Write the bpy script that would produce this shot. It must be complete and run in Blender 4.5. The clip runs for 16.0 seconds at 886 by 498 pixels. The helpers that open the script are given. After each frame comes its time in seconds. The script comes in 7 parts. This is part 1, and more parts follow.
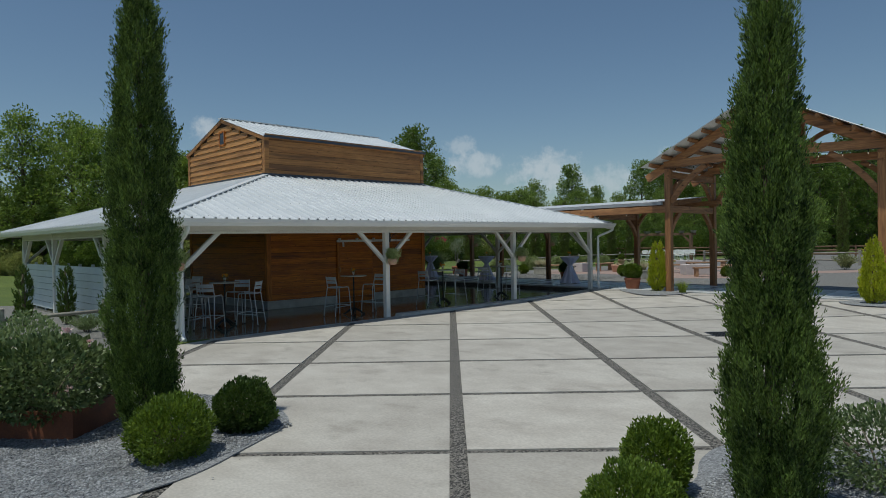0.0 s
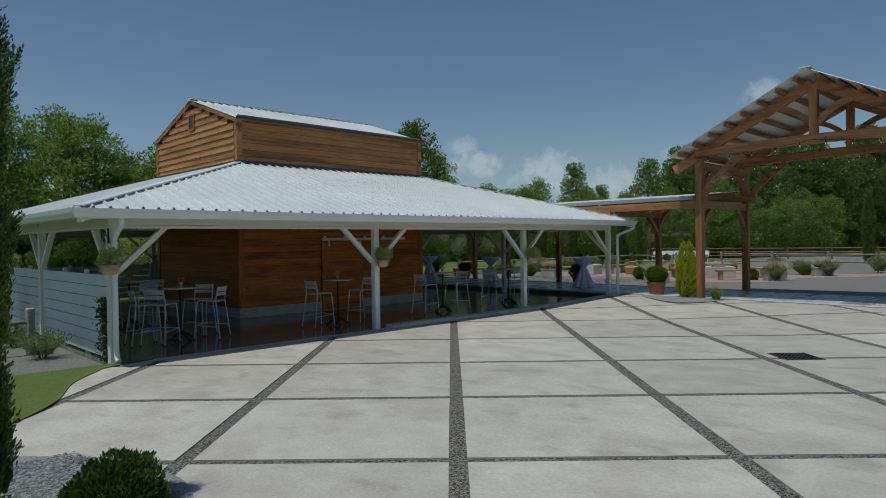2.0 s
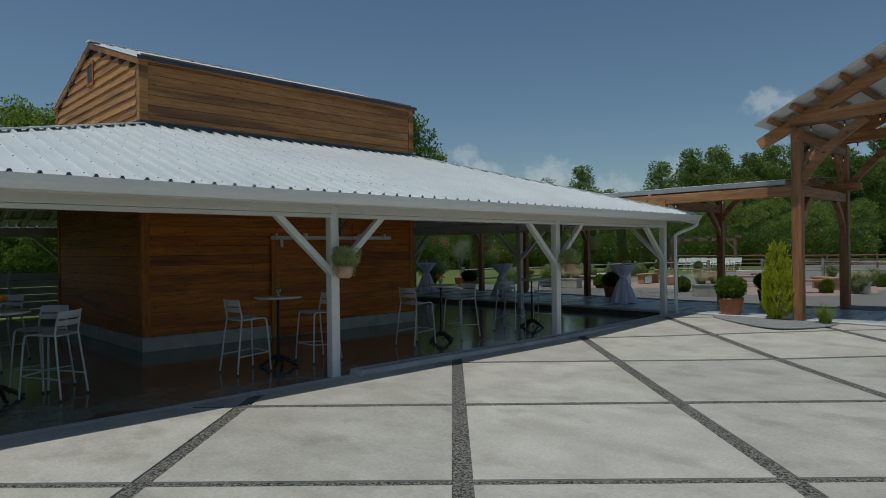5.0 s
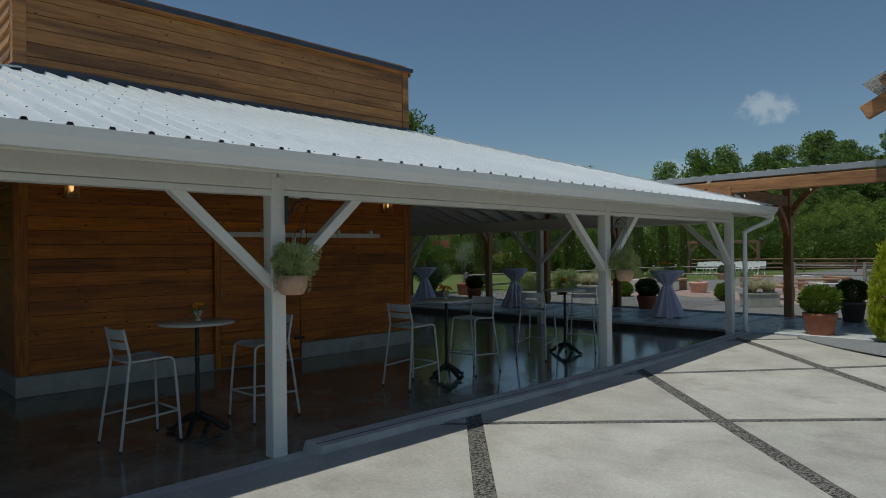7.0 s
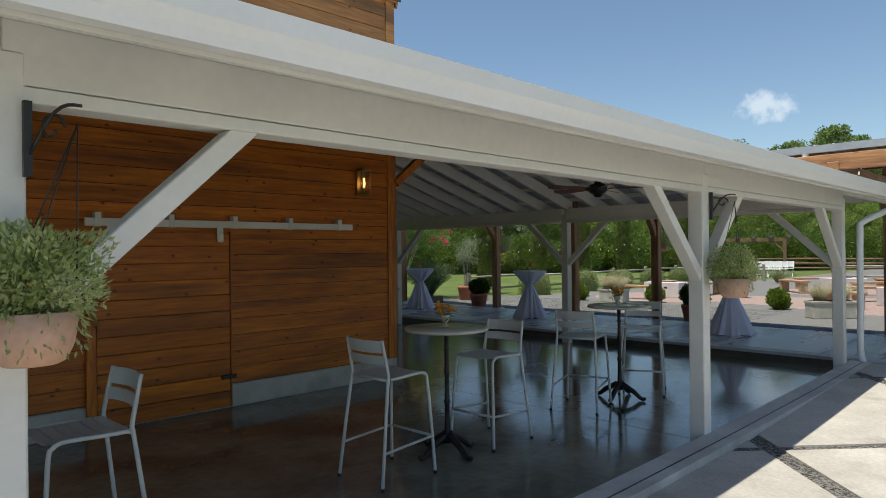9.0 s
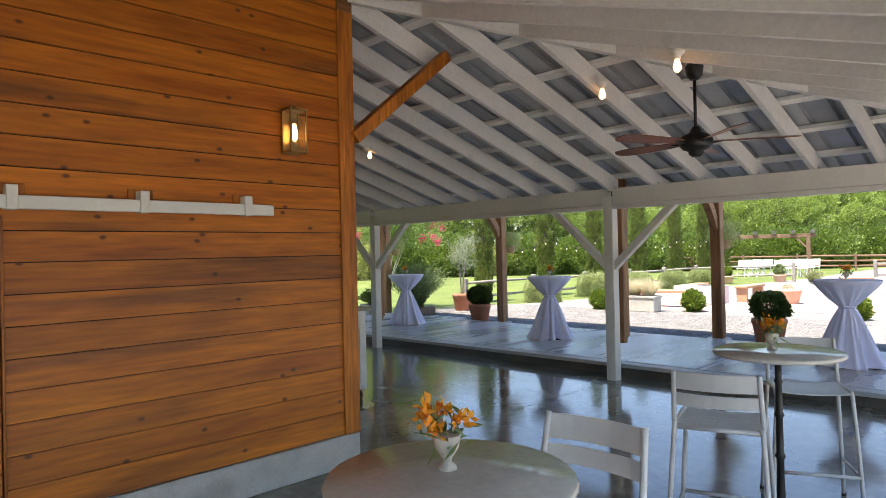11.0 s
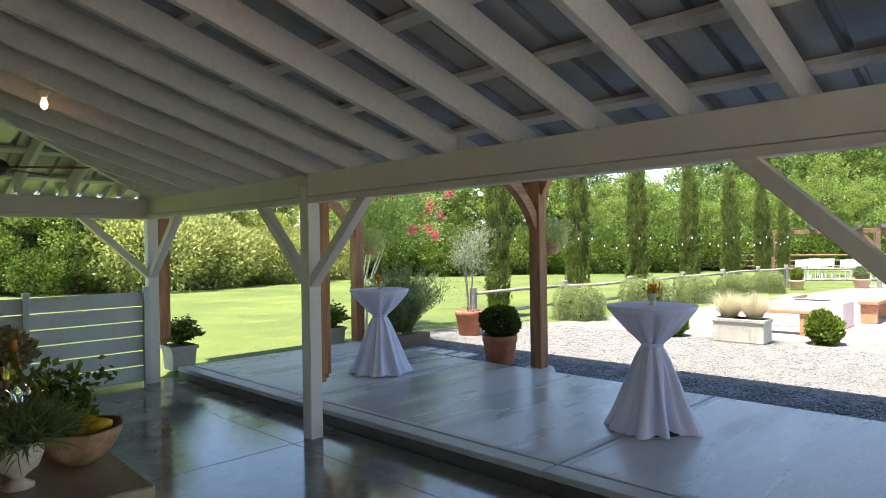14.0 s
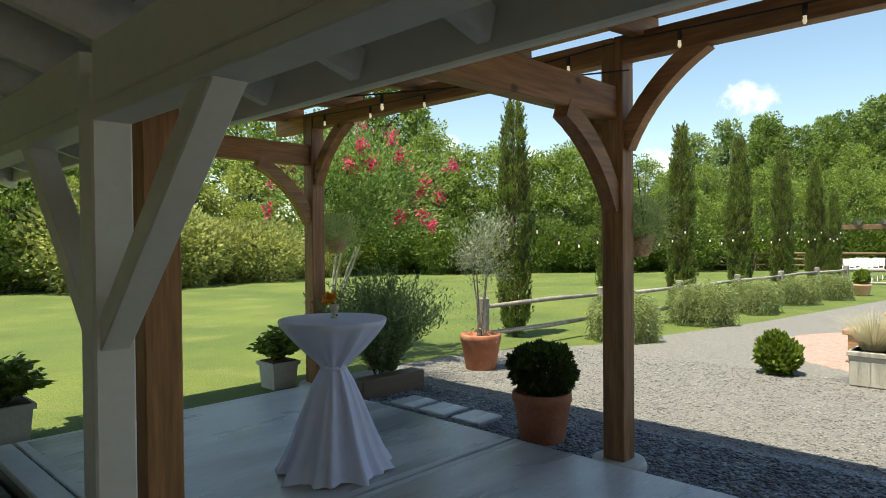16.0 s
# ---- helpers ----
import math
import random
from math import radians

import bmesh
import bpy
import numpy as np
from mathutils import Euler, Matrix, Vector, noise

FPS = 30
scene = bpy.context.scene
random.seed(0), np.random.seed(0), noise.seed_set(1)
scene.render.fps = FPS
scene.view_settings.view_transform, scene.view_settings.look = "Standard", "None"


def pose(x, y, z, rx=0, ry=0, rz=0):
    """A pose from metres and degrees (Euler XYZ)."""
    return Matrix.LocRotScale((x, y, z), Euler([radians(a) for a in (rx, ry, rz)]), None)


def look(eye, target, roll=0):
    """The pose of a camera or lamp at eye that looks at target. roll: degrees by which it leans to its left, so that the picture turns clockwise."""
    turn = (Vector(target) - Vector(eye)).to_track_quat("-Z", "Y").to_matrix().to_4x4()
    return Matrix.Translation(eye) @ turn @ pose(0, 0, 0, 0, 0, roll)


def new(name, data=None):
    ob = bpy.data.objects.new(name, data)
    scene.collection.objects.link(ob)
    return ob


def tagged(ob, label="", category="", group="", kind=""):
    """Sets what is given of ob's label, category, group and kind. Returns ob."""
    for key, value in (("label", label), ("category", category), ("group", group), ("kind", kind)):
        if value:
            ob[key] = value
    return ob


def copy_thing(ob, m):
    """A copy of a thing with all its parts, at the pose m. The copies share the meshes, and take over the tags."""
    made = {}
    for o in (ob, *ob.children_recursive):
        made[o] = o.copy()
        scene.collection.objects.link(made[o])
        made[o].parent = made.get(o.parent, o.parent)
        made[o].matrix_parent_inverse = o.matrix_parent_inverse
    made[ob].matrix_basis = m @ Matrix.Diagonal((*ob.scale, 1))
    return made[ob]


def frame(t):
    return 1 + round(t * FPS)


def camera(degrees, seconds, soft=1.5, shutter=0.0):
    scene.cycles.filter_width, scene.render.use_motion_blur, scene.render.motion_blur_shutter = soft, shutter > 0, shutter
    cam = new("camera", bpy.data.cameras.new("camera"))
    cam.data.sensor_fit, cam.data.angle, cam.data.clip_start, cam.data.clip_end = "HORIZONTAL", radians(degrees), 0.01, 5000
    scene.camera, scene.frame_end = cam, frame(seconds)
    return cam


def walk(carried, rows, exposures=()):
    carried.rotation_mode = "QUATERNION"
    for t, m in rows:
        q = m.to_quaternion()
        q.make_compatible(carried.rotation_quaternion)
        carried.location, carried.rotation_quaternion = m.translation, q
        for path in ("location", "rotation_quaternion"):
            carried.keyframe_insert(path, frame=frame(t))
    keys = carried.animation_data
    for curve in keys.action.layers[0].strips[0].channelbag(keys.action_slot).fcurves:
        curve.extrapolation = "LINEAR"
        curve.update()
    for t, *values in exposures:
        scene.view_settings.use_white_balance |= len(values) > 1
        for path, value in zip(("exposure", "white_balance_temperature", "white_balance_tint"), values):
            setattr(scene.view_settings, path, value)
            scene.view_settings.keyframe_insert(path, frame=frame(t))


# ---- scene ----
cam = camera(68.8, 16.0, soft=0.9)
PATH = [
    (0, (-0.082, -0.445, 1.938), (1.316, 0.984, 1.913), -1.0),
    (0.5, (0.266, -0.07, 1.928), (1.664, 1.359, 1.903), -1.0),
    (1, (0.688, 0.33, 1.93), (2.085, 1.761, 1.904), -1.0),
    (1.5, (1.18, 0.843, 1.908), (2.58, 2.271, 1.883), -0.8),
    (2, (1.733, 1.359, 1.891), (3.129, 2.791, 1.867), -0.8),
    (2.5, (2.346, 1.953, 1.857), (3.741, 3.386, 1.837), -0.8),
    (3, (2.94, 2.547, 1.842), (4.333, 3.981, 1.825), -0.8),
    (3.5, (3.569, 3.198, 1.825), (4.964, 4.631, 1.809), -0.8),
    (4, (4.219, 3.809, 1.77), (5.611, 5.246, 1.763), -0.6),
    (6.5, (7.124, 7.011, 1.702), (8.524, 8.439, 1.709), -0.8),
    (7, (7.717, 7.612, 1.679), (9.117, 9.04, 1.691), -0.7),
    (7.5, (8.302, 8.193, 1.656), (9.702, 9.622, 1.67), -0.7),
    (8, (8.873, 8.763, 1.653), (10.272, 10.192, 1.664), -0.6),
    (8.5, (9.464, 9.386, 1.657), (10.864, 10.815, 1.67), -0.6),
    (9, (10.076, 10.011, 1.68), (11.478, 11.437, 1.687), -0.6),
    (9.2, (10.282, 10.206, 1.684), (11.683, 11.634, 1.691), -0.6),
    (11.3, (12.958, 12.959, 1.668), (14.381, 14.364, 1.679), -1.3),
    (11.5, (13.209, 13.211, 1.676), (14.631, 14.618, 1.685), -1.2),
    (12, (13.849, 13.853, 1.683), (15.269, 15.261, 1.693), -1.3),
    (12.5, (14.511, 14.516, 1.688), (15.931, 15.924, 1.694), -1.2),
    (13, (15.187, 15.174, 1.701), (16.609, 16.58, 1.703), -1.2),
    (13.5, (15.865, 15.844, 1.707), (17.292, 17.246, 1.708), -1.1),
    (14, (16.537, 16.464, 1.754), (17.959, 17.87, 1.745), -0.9),
    (14.5, (17.214, 17.136, 1.745), (18.636, 18.542, 1.738), -0.9),
    (15, (17.805, 17.771, 1.74), (19.23, 19.174, 1.73), -1.0),
    (15.5, (18.467, 18.433, 1.743), (19.893, 19.835, 1.731), -0.9),
    (16, (19.14, 19.159, 1.76), (20.575, 20.552, 1.733), -0.5),
]
EXPOSURES = [(0.0, -0.26, 6250, 2), (2.5, -0.40, 6200, 1), (6.5, -0.50, 6200, 0), (7.2, -0.34, 6200, 0), (8.0, 0.0, 6350, 2), (9.0, 0.70, 6650, 5), (11.5, 2.56, 6900, 16), (12.8, 2.56, 6850, 13), (14.0, 2.40, 6850, 11), (15.0, 1.95, 7200, 6), (16.0, 1.47, 7450, 2)]
walk(cam, [(t, look(eye, target, roll)) for t, eye, target, roll in PATH], EXPOSURES)

# ---- world, sun, exposure ----
world = bpy.data.worlds.new("world")
scene.world = world
world.use_nodes = True
wn, wl = world.node_tree.nodes, world.node_tree.links
wn.clear()
w_out = wn.new("ShaderNodeOutputWorld")
w_bg = wn.new("ShaderNodeBackground")
w_sky = wn.new("ShaderNodeTexSky")
w_sky.sky_type = "NISHITA"
w_sky.sun_disc = False
SUN_FROM = Vector((-0.30, 0.02, 1.0)).normalized()      # towards the sun
w_sky.sun_elevation = math.asin(SUN_FROM.z)
w_sky.sun_rotation = math.atan2(SUN_FROM.x, SUN_FROM.y)
w_sky.altitude = 50
w_sky.air_density, w_sky.dust_density, w_sky.ozone_density = 1.0, 0.35, 2.1
w_bg.inputs["Strength"].default_value = 0.081
w_co = wn.new("ShaderNodeTexCoord")
w_nz = wn.new("ShaderNodeTexNoise")
w_nz.inputs["Scale"].default_value, w_nz.inputs["Detail"].default_value, w_nz.inputs["Roughness"].default_value = 42.0, 8, 0.62
wl.new(w_co.outputs["Generated"], w_nz.inputs["Vector"])
sky_colour = w_sky.outputs[0]
# fair-weather clouds low over the woods: bearing to the right of the walk, height, half width, half height (degrees), strength
for az, el, cw, ch, amount in ((26.0, 11.0, 2.2, 1.2, 0.55), (1.0, 8.3, 1.6, 0.8, 0.5), (2.4, 6.6, 2.6, 1.2, 0.7), (8.6, 5.6, 3.6, 2.0, 0.75), (14.0, 5.0, 2.8, 1.4, 0.6), (19.5, 5.8, 2.4, 1.5, 0.5), (-20.5, 9.5, 1.4, 1.1, 0.7), (27.0, 5.0, 4.0, 1.2, 0.35)):
    a_, e_ = radians(45 - az), radians(el)
    fwd = Vector((math.cos(e_) * math.cos(a_), math.cos(e_) * math.sin(a_), math.sin(e_)))
    side_ = Vector((fwd.y, -fwd.x, 0)).normalized()
    up_ = side_.cross(fwd)
    terms = []
    for axis_, half in ((side_, cw), (up_, ch)):
        dt = wn.new("ShaderNodeVectorMath")
        dt.operation = "DOT_PRODUCT"
        dt.inputs[1].default_value = axis_ / math.tan(radians(half))
        wl.new(w_co.outputs["Generated"], dt.inputs[0])
        sh = wn.new("ShaderNodeMath")
        sh.operation = "SUBTRACT"
        sh.inputs[1].default_value = fwd.dot(axis_) / math.tan(radians(half))
        wl.new(dt.outputs["Value"], sh.inputs[0])
        sq = wn.new("ShaderNodeMath")
        sq.operation = "POWER"
        sq.inputs[1].default_value = 2.0
        ab = wn.new("ShaderNodeMath")
        ab.operation = "ABSOLUTE"
        wl.new(sh.outputs[0], ab.inputs[0])
        wl.new(ab.outputs[0], sq.inputs[0])
        terms.append(sq)
    ad_ = wn.new("ShaderNodeMath")
    wl.new(terms[0].outputs[0], ad_.inputs[0])
    wl.new(terms[1].outputs[0], ad_.inputs[1])
    # noise frays the rim
    mx_ = wn.new("ShaderNodeMath")
    mx_.operation = "MULTIPLY_ADD"
    mx_.inputs[1].default_value = -4.2
    wl.new(w_nz.outputs[0], mx_.inputs[0])
    wl.new(ad_.outputs[0], mx_.inputs[2])
    rg = wn.new("ShaderNodeMapRange")
    rg.interpolation_type = "SMOOTHSTEP"
    rg.inputs["From Min"].default_value, rg.inputs["From Max"].default_value = -0.85, -2.3
    rg.inputs["To Min"].default_value, rg.inputs["To Max"].default_value = 0.0, amount
    wl.new(mx_.outputs[0], rg.inputs["Value"])
    cm = wn.new("ShaderNodeMix")
    cm.data_type = "RGBA"
    wl.new(rg.outputs[0], cm.inputs["Factor"])
    wl.new(sky_colour, cm.inputs["A"])
    cm.inputs["B"].default_value = (7.2, 7.6, 8.2, 1)
    sky_colour = cm.outputs["Result"]
wl.new(sky_colour, w_bg.inputs["Color"])
wl.new(w_bg.outputs[0], w_out.inputs["Surface"])

sun_data = bpy.data.lights.new("sun", "SUN")
sun_data.energy, sun_data.angle, sun_data.color = 3.3, radians(0.53), (1.0, 0.95, 0.87)
sun = new("sun", sun_data)
sun.matrix_world = look(SUN_FROM * 60, (0, 0, 0))

# ---- helpers ----


def part(name, bm, material, parent=None, label=""):
    me = bpy.data.meshes.new(name)
    bm.normal_update()
    bm.to_mesh(me)
    bm.free()
    me.materials.append(material)
    ob = new(name, me)
    ob.parent = parent
    if label:
        ob["label"] = label
    return ob


def thing(name, at=(0, 0, 0), label="", category="", group="", kind=""):
    ob = new(name)
    ob.location = at
    ob.empty_display_size = 0.1
    return tagged(ob, label, category, group, kind)


def quad_box(bm, pts):
    """Eight corners: four below, four above, both anticlockwise."""
    v = [bm.verts.new(p) for p in pts]
    for f in ((3, 2, 1, 0), (4, 5, 6, 7), (0, 1, 5, 4), (1, 2, 6, 5), (2, 3, 7, 6), (3, 0, 4, 7)):
        bm.faces.new([v[i] for i in f])
    return bm


def box(x0, x1, y0, y1, z0, z1, bm=None, bevel=0.0):
    bm = bm or bmesh.new()
    q = bmesh.new() if bevel else bm
    quad_box(q, [(x0, y0, z0), (x1, y0, z0), (x1, y1, z0), (x0, y1, z0), (x0, y0, z1), (x1, y0, z1), (x1, y1, z1), (x0, y1, z1)])
    if bevel:
        bmesh.ops.bevel(q, geom=q.edges[:], offset=bevel, segments=1, affect="EDGES")
        merge(bm, q)
    return bm


def merge(bm, other):
    me = bpy.data.meshes.new("temp")
    other.to_mesh(me)
    other.free()
    bm.from_mesh(me)
    bpy.data.meshes.remove(me)
    return bm


def bar(a, b, w, h, up=(0, 0, 1), bm=None, bevel=0.0):
    """A straight timber from a to b, w wide and h high."""
    a, b = Vector(a), Vector(b)
    d = (b - a).normalized()
    s = d.cross(Vector(up)).normalized()
    u = s.cross(d).normalized()
    q = bmesh.new()
    quad_box(q, [p + s * i * w / 2 + u * j * h / 2 for p, sg in ((a, 0), (b, 0)) for i, j in ((-1, -1), (1, -1), (1, 1), (-1, 1))])
    bmesh.ops.recalc_face_normals(q, faces=q.faces[:])
    if bevel:
        bmesh.ops.bevel(q, geom=q.edges[:], offset=bevel, segments=1, affect="EDGES")
    return merge(bm or bmesh.new(), q)


def tube(points, r, n=8, bm=None, closed=False, ends=True):
    """A round tube along points; r a number or one for each point."""
    bm = bm or bmesh.new()
    pts = [Vector(p) for p in points]
    rs = r if isinstance(r, (list, tuple)) else [r] * len(pts)
    rings, side = [], None
    for i, p in enumerate(pts):
        d = (pts[min(i + 1, len(pts) - 1)] - pts[max(i - 1, 0)]).normalized()
        if side is None:
            side = d.cross(Vector((0.31, 0.17, 0.93)) if abs(d.z) < 0.8 else Vector((1, 0.1, 0))).normalized()
        side = (side - d * side.dot(d)).normalized()
        other = d.cross(side)
        rings.append([bm.verts.new(p + (side * math.cos(k * 2 * math.pi / n) + other * math.sin(k * 2 * math.pi / n)) * rs[i]) for k in range(n)])
    for a, b in zip(rings, rings[1:]):
        for k in range(n):
            bm.faces.new((a[k], a[(k + 1) % n], b[(k + 1) % n], b[k])).smooth = True
    if ends:
        bm.faces.new(rings[0][::-1])
        bm.faces.new(rings[-1])
    return bm


def lathe(profile, n=24, bm=None, wave=None):
    """A turned form: profile of (radius, height) from below upwards."""
    bm = bm or bmesh.new()
    rings = []
    for r, z in profile:
        rings.append([bm.verts.new(((r + (wave(k * 2 * math.pi / n, z) if wave else 0)) * math.cos(k * 2 * math.pi / n),
                                    (r + (wave(k * 2 * math.pi / n, z) if wave else 0)) * math.sin(k * 2 * math.pi / n), z)) for k in range(n)])
    for a, b in zip(rings, rings[1:]):
        for k in range(n):
            bm.faces.new((a[k], a[(k + 1) % n], b[(k + 1) % n], b[k])).smooth = True
    bm.faces.new(rings[0][::-1])
    bm.faces.new(rings[-1])
    return bm


def smooth_curve(pts, n=6, closed=False):
    """Catmull-Rom through pts."""
    P = [Vector(p) for p in pts]
    out = []
    m = len(P)
    for i in range(m if closed else m - 1):
        if closed:
            a, b, c, d = P[i - 1], P[i], P[(i + 1) % m], P[(i + 2) % m]
        else:
            a, b, c, d = P[max(i - 1, 0)], P[i], P[i + 1], P[min(i + 2, m - 1)]
        for k in range(n):
            t = k / n
            out.append(0.5 * (2 * b + (c - a) * t + (2 * a - 5 * b + 4 * c - d) * t * t + (3 * b - a - 3 * c + d) * t ** 3))
    if not closed:
        out.append(P[-1])
    return out


def rise(x):
    """The paving climbs a little towards the breezeway."""
    k = min(max((x - 15.0) / 5.0, 0.0), 1.0)
    return 0.02 + 0.11 * k * k * (3 - 2 * k)


# ---- materials ----


def mat(name, c1, c2, scale=4.0, rough=0.6, metal=0.0, bump=0.0, bump_scale=40.0, stretch=(1, 1, 1), fine=0.25, spots=None, rand=0.0, rough_var=0.1, spec=0.5, island=0.0, knots=0.0, sharp=0.18):
    """Two tones by a wide noise, a fine grain on top, relief, and a share of change from piece to piece."""
    m = bpy.data.materials.new(name)
    m.use_nodes = True
    nt = m.node_tree
    N, L = nt.nodes, nt.links
    b = N["Principled BSDF"]
    tc = N.new("ShaderNodeTexCoord")
    mp = N.new("ShaderNodeMapping")
    mp.inputs["Scale"].default_value = stretch
    L.new(tc.outputs["Object"], mp.inputs["Vector"])
    info = N.new("ShaderNodeObjectInfo")
    off = N.new("ShaderNodeVectorMath")
    off.operation = "MULTIPLY_ADD"
    comb = N.new("ShaderNodeCombineXYZ")
    for i in range(3):
        L.new(info.outputs["Random"], comb.inputs[i])
    off.inputs[1].default_value = (37.0 if rand else 0.0,) * 3
    L.new(comb.outputs[0], off.inputs[0])
    L.new(mp.outputs[0], off.inputs[2])
    n1 = N.new("ShaderNodeTexNoise")
    n1.inputs["Scale"].default_value, n1.inputs["Detail"].default_value, n1.inputs["Roughness"].default_value = scale, 5, 0.6
    n2 = N.new("ShaderNodeTexNoise")
    n2.inputs["Scale"].default_value, n2.inputs["Detail"].default_value = bump_scale, 4
    for n in (n1, n2):
        L.new(off.outputs[0], n.inputs["Vector"])
    ramp = N.new("ShaderNodeValToRGB")
    ramp.color_ramp.elements[0].position, ramp.color_ramp.elements[1].position = 0.5 - sharp, 0.5 + sharp
    ramp.color_ramp.elements[0].color, ramp.color_ramp.elements[1].color = (*c1, 1), (*c2, 1)
    L.new(n1.outputs[0], ramp.inputs[0])
    col = ramp.outputs[0]
    if spots:
        # spots: (colour, scale, threshold, strength)
        n3 = N.new("ShaderNodeTexNoise")
        n3.inputs["Scale"].default_value, n3.inputs["Detail"].default_value = spots[1], 6
        L.new(off.outputs[0], n3.inputs["Vector"])
        r3 = N.new("ShaderNodeValToRGB")
        r3.color_ramp.elements[0].position, r3.color_ramp.elements[1].position = spots[2], min(spots[2] + 0.12, 1)
        r3.color_ramp.elements[0].color, r3.color_ramp.elements[1].color = (0, 0, 0, 1), (spots[3],) * 3 + (1,)
        L.new(n3.outputs[0], r3.inputs[0])
        x3 = N.new("ShaderNodeMix")
        x3.data_type = "RGBA"
        L.new(r3.outputs[0], x3.inputs["Factor"])
        L.new(col, x3.inputs["A"])
        x3.inputs["B"].default_value = (*spots[0], 1)
        col = x3.outputs["Result"]
    if knots:
        # small dark knots, drawn out along the board
        vo = N.new("ShaderNodeTexVoronoi")
        vo.inputs["Scale"].default_value = knots
        kv = N.new("ShaderNodeMapping")
        kv.inputs["Scale"].default_value = (0.62, 0.62, 1.0)
        ka = N.new("ShaderNodeVectorMath")
        ka.operation = "MULTIPLY_ADD"
        ka.inputs[1].default_value = (37.0, 37.0, 37.0)
        L.new(tc.outputs["Object"], kv.inputs["Vector"])
        L.new(comb.outputs[0], ka.inputs[0])
        L.new(kv.outputs[0], ka.inputs[2])
        sx = N.new("ShaderNodeSeparateXYZ")
        cx_ = N.new("ShaderNodeCombineXYZ")
        L.new(ka.outputs[0], sx.inputs[0])
        flat = stretch[2] >= 1
        L.new(sx.outputs[0 if stretch[0] < 1 else 1], cx_.inputs[0])
        L.new(sx.outputs[2], cx_.inputs[1])
        if not flat:
            L.new(sx.outputs[0], cx_.inputs[2])
        vo.voronoi_dimensions = "2D" if flat else "3D"
        L.new(cx_.outputs[0], vo.inputs["Vector"])
        rk = N.new("ShaderNodeValToRGB")
        rk.color_ramp.elements[0].position, rk.color_ramp.elements[1].position = 0.02, 0.05
        rk.color_ramp.elements[0].color, rk.color_ramp.elements[1].color = (0.85,) * 3 + (1,), (0, 0, 0, 1)
        L.new(vo.outputs["Distance"], rk.inputs[0])
        xk = N.new("ShaderNodeMix")
        xk.data_type = "RGBA"
        L.new(rk.outputs[0], xk.inputs["Factor"])
        L.new(col, xk.inputs["A"])
        xk.inputs["B"].default_value = (0.07, 0.022, 0.008, 1)
        col = xk.outputs["Result"]
    # grain
    hsv = N.new("ShaderNodeHueSaturation")
    mr = N.new("ShaderNodeMapRange")
    mr.inputs["From Min"].default_value, mr.inputs["From Max"].default_value = 0.25, 0.75
    mr.inputs["To Min"].default_value, mr.inputs["To Max"].default_value = 1 - fine, 1 + fine
    L.new(n2.outputs[0], mr.inputs["Value"])
    val = mr.outputs[0]
    for source, share in ((info.outputs["Random"], rand), (None, island)):
        if share:
            if source is None:
                source = N.new("ShaderNodeNewGeometry").outputs["Random Per Island"]
            m2 = N.new("ShaderNodeMapRange")
            m2.inputs["To Min"].default_value, m2.inputs["To Max"].default_value = 1 - share, 1 + share
            L.new(source, m2.inputs["Value"])
            mu = N.new("ShaderNodeMath")
            mu.operation = "MULTIPLY"
            L.new(val, mu.inputs[0])
            L.new(m2.outputs[0], mu.inputs[1])
            val = mu.outputs[0]
    L.new(val, hsv.inputs["Value"])
    L.new(col, hsv.inputs["Color"])
    L.new(hsv.outputs[0], b.inputs["Base Color"])
    rr = N.new("ShaderNodeMapRange")
    rr.inputs["To Min"].default_value, rr.inputs["To Max"].default_value = max(rough - rough_var, 0.02), min(rough + rough_var, 1)
    L.new(n1.outputs[0], rr.inputs["Value"])
    L.new(rr.outputs[0], b.inputs["Roughness"])
    b.inputs["Metallic"].default_value = metal
    b.inputs["Specular IOR Level"].default_value = spec
    if bump:
        bp = N.new("ShaderNodeBump")
        bp.inputs["Strength"].default_value, bp.inputs["Distance"].default_value = 1.0, bump
        L.new(n2.outputs[0], bp.inputs["Height"])
        L.new(bp.outputs[0], b.inputs["Normal"])
    return m


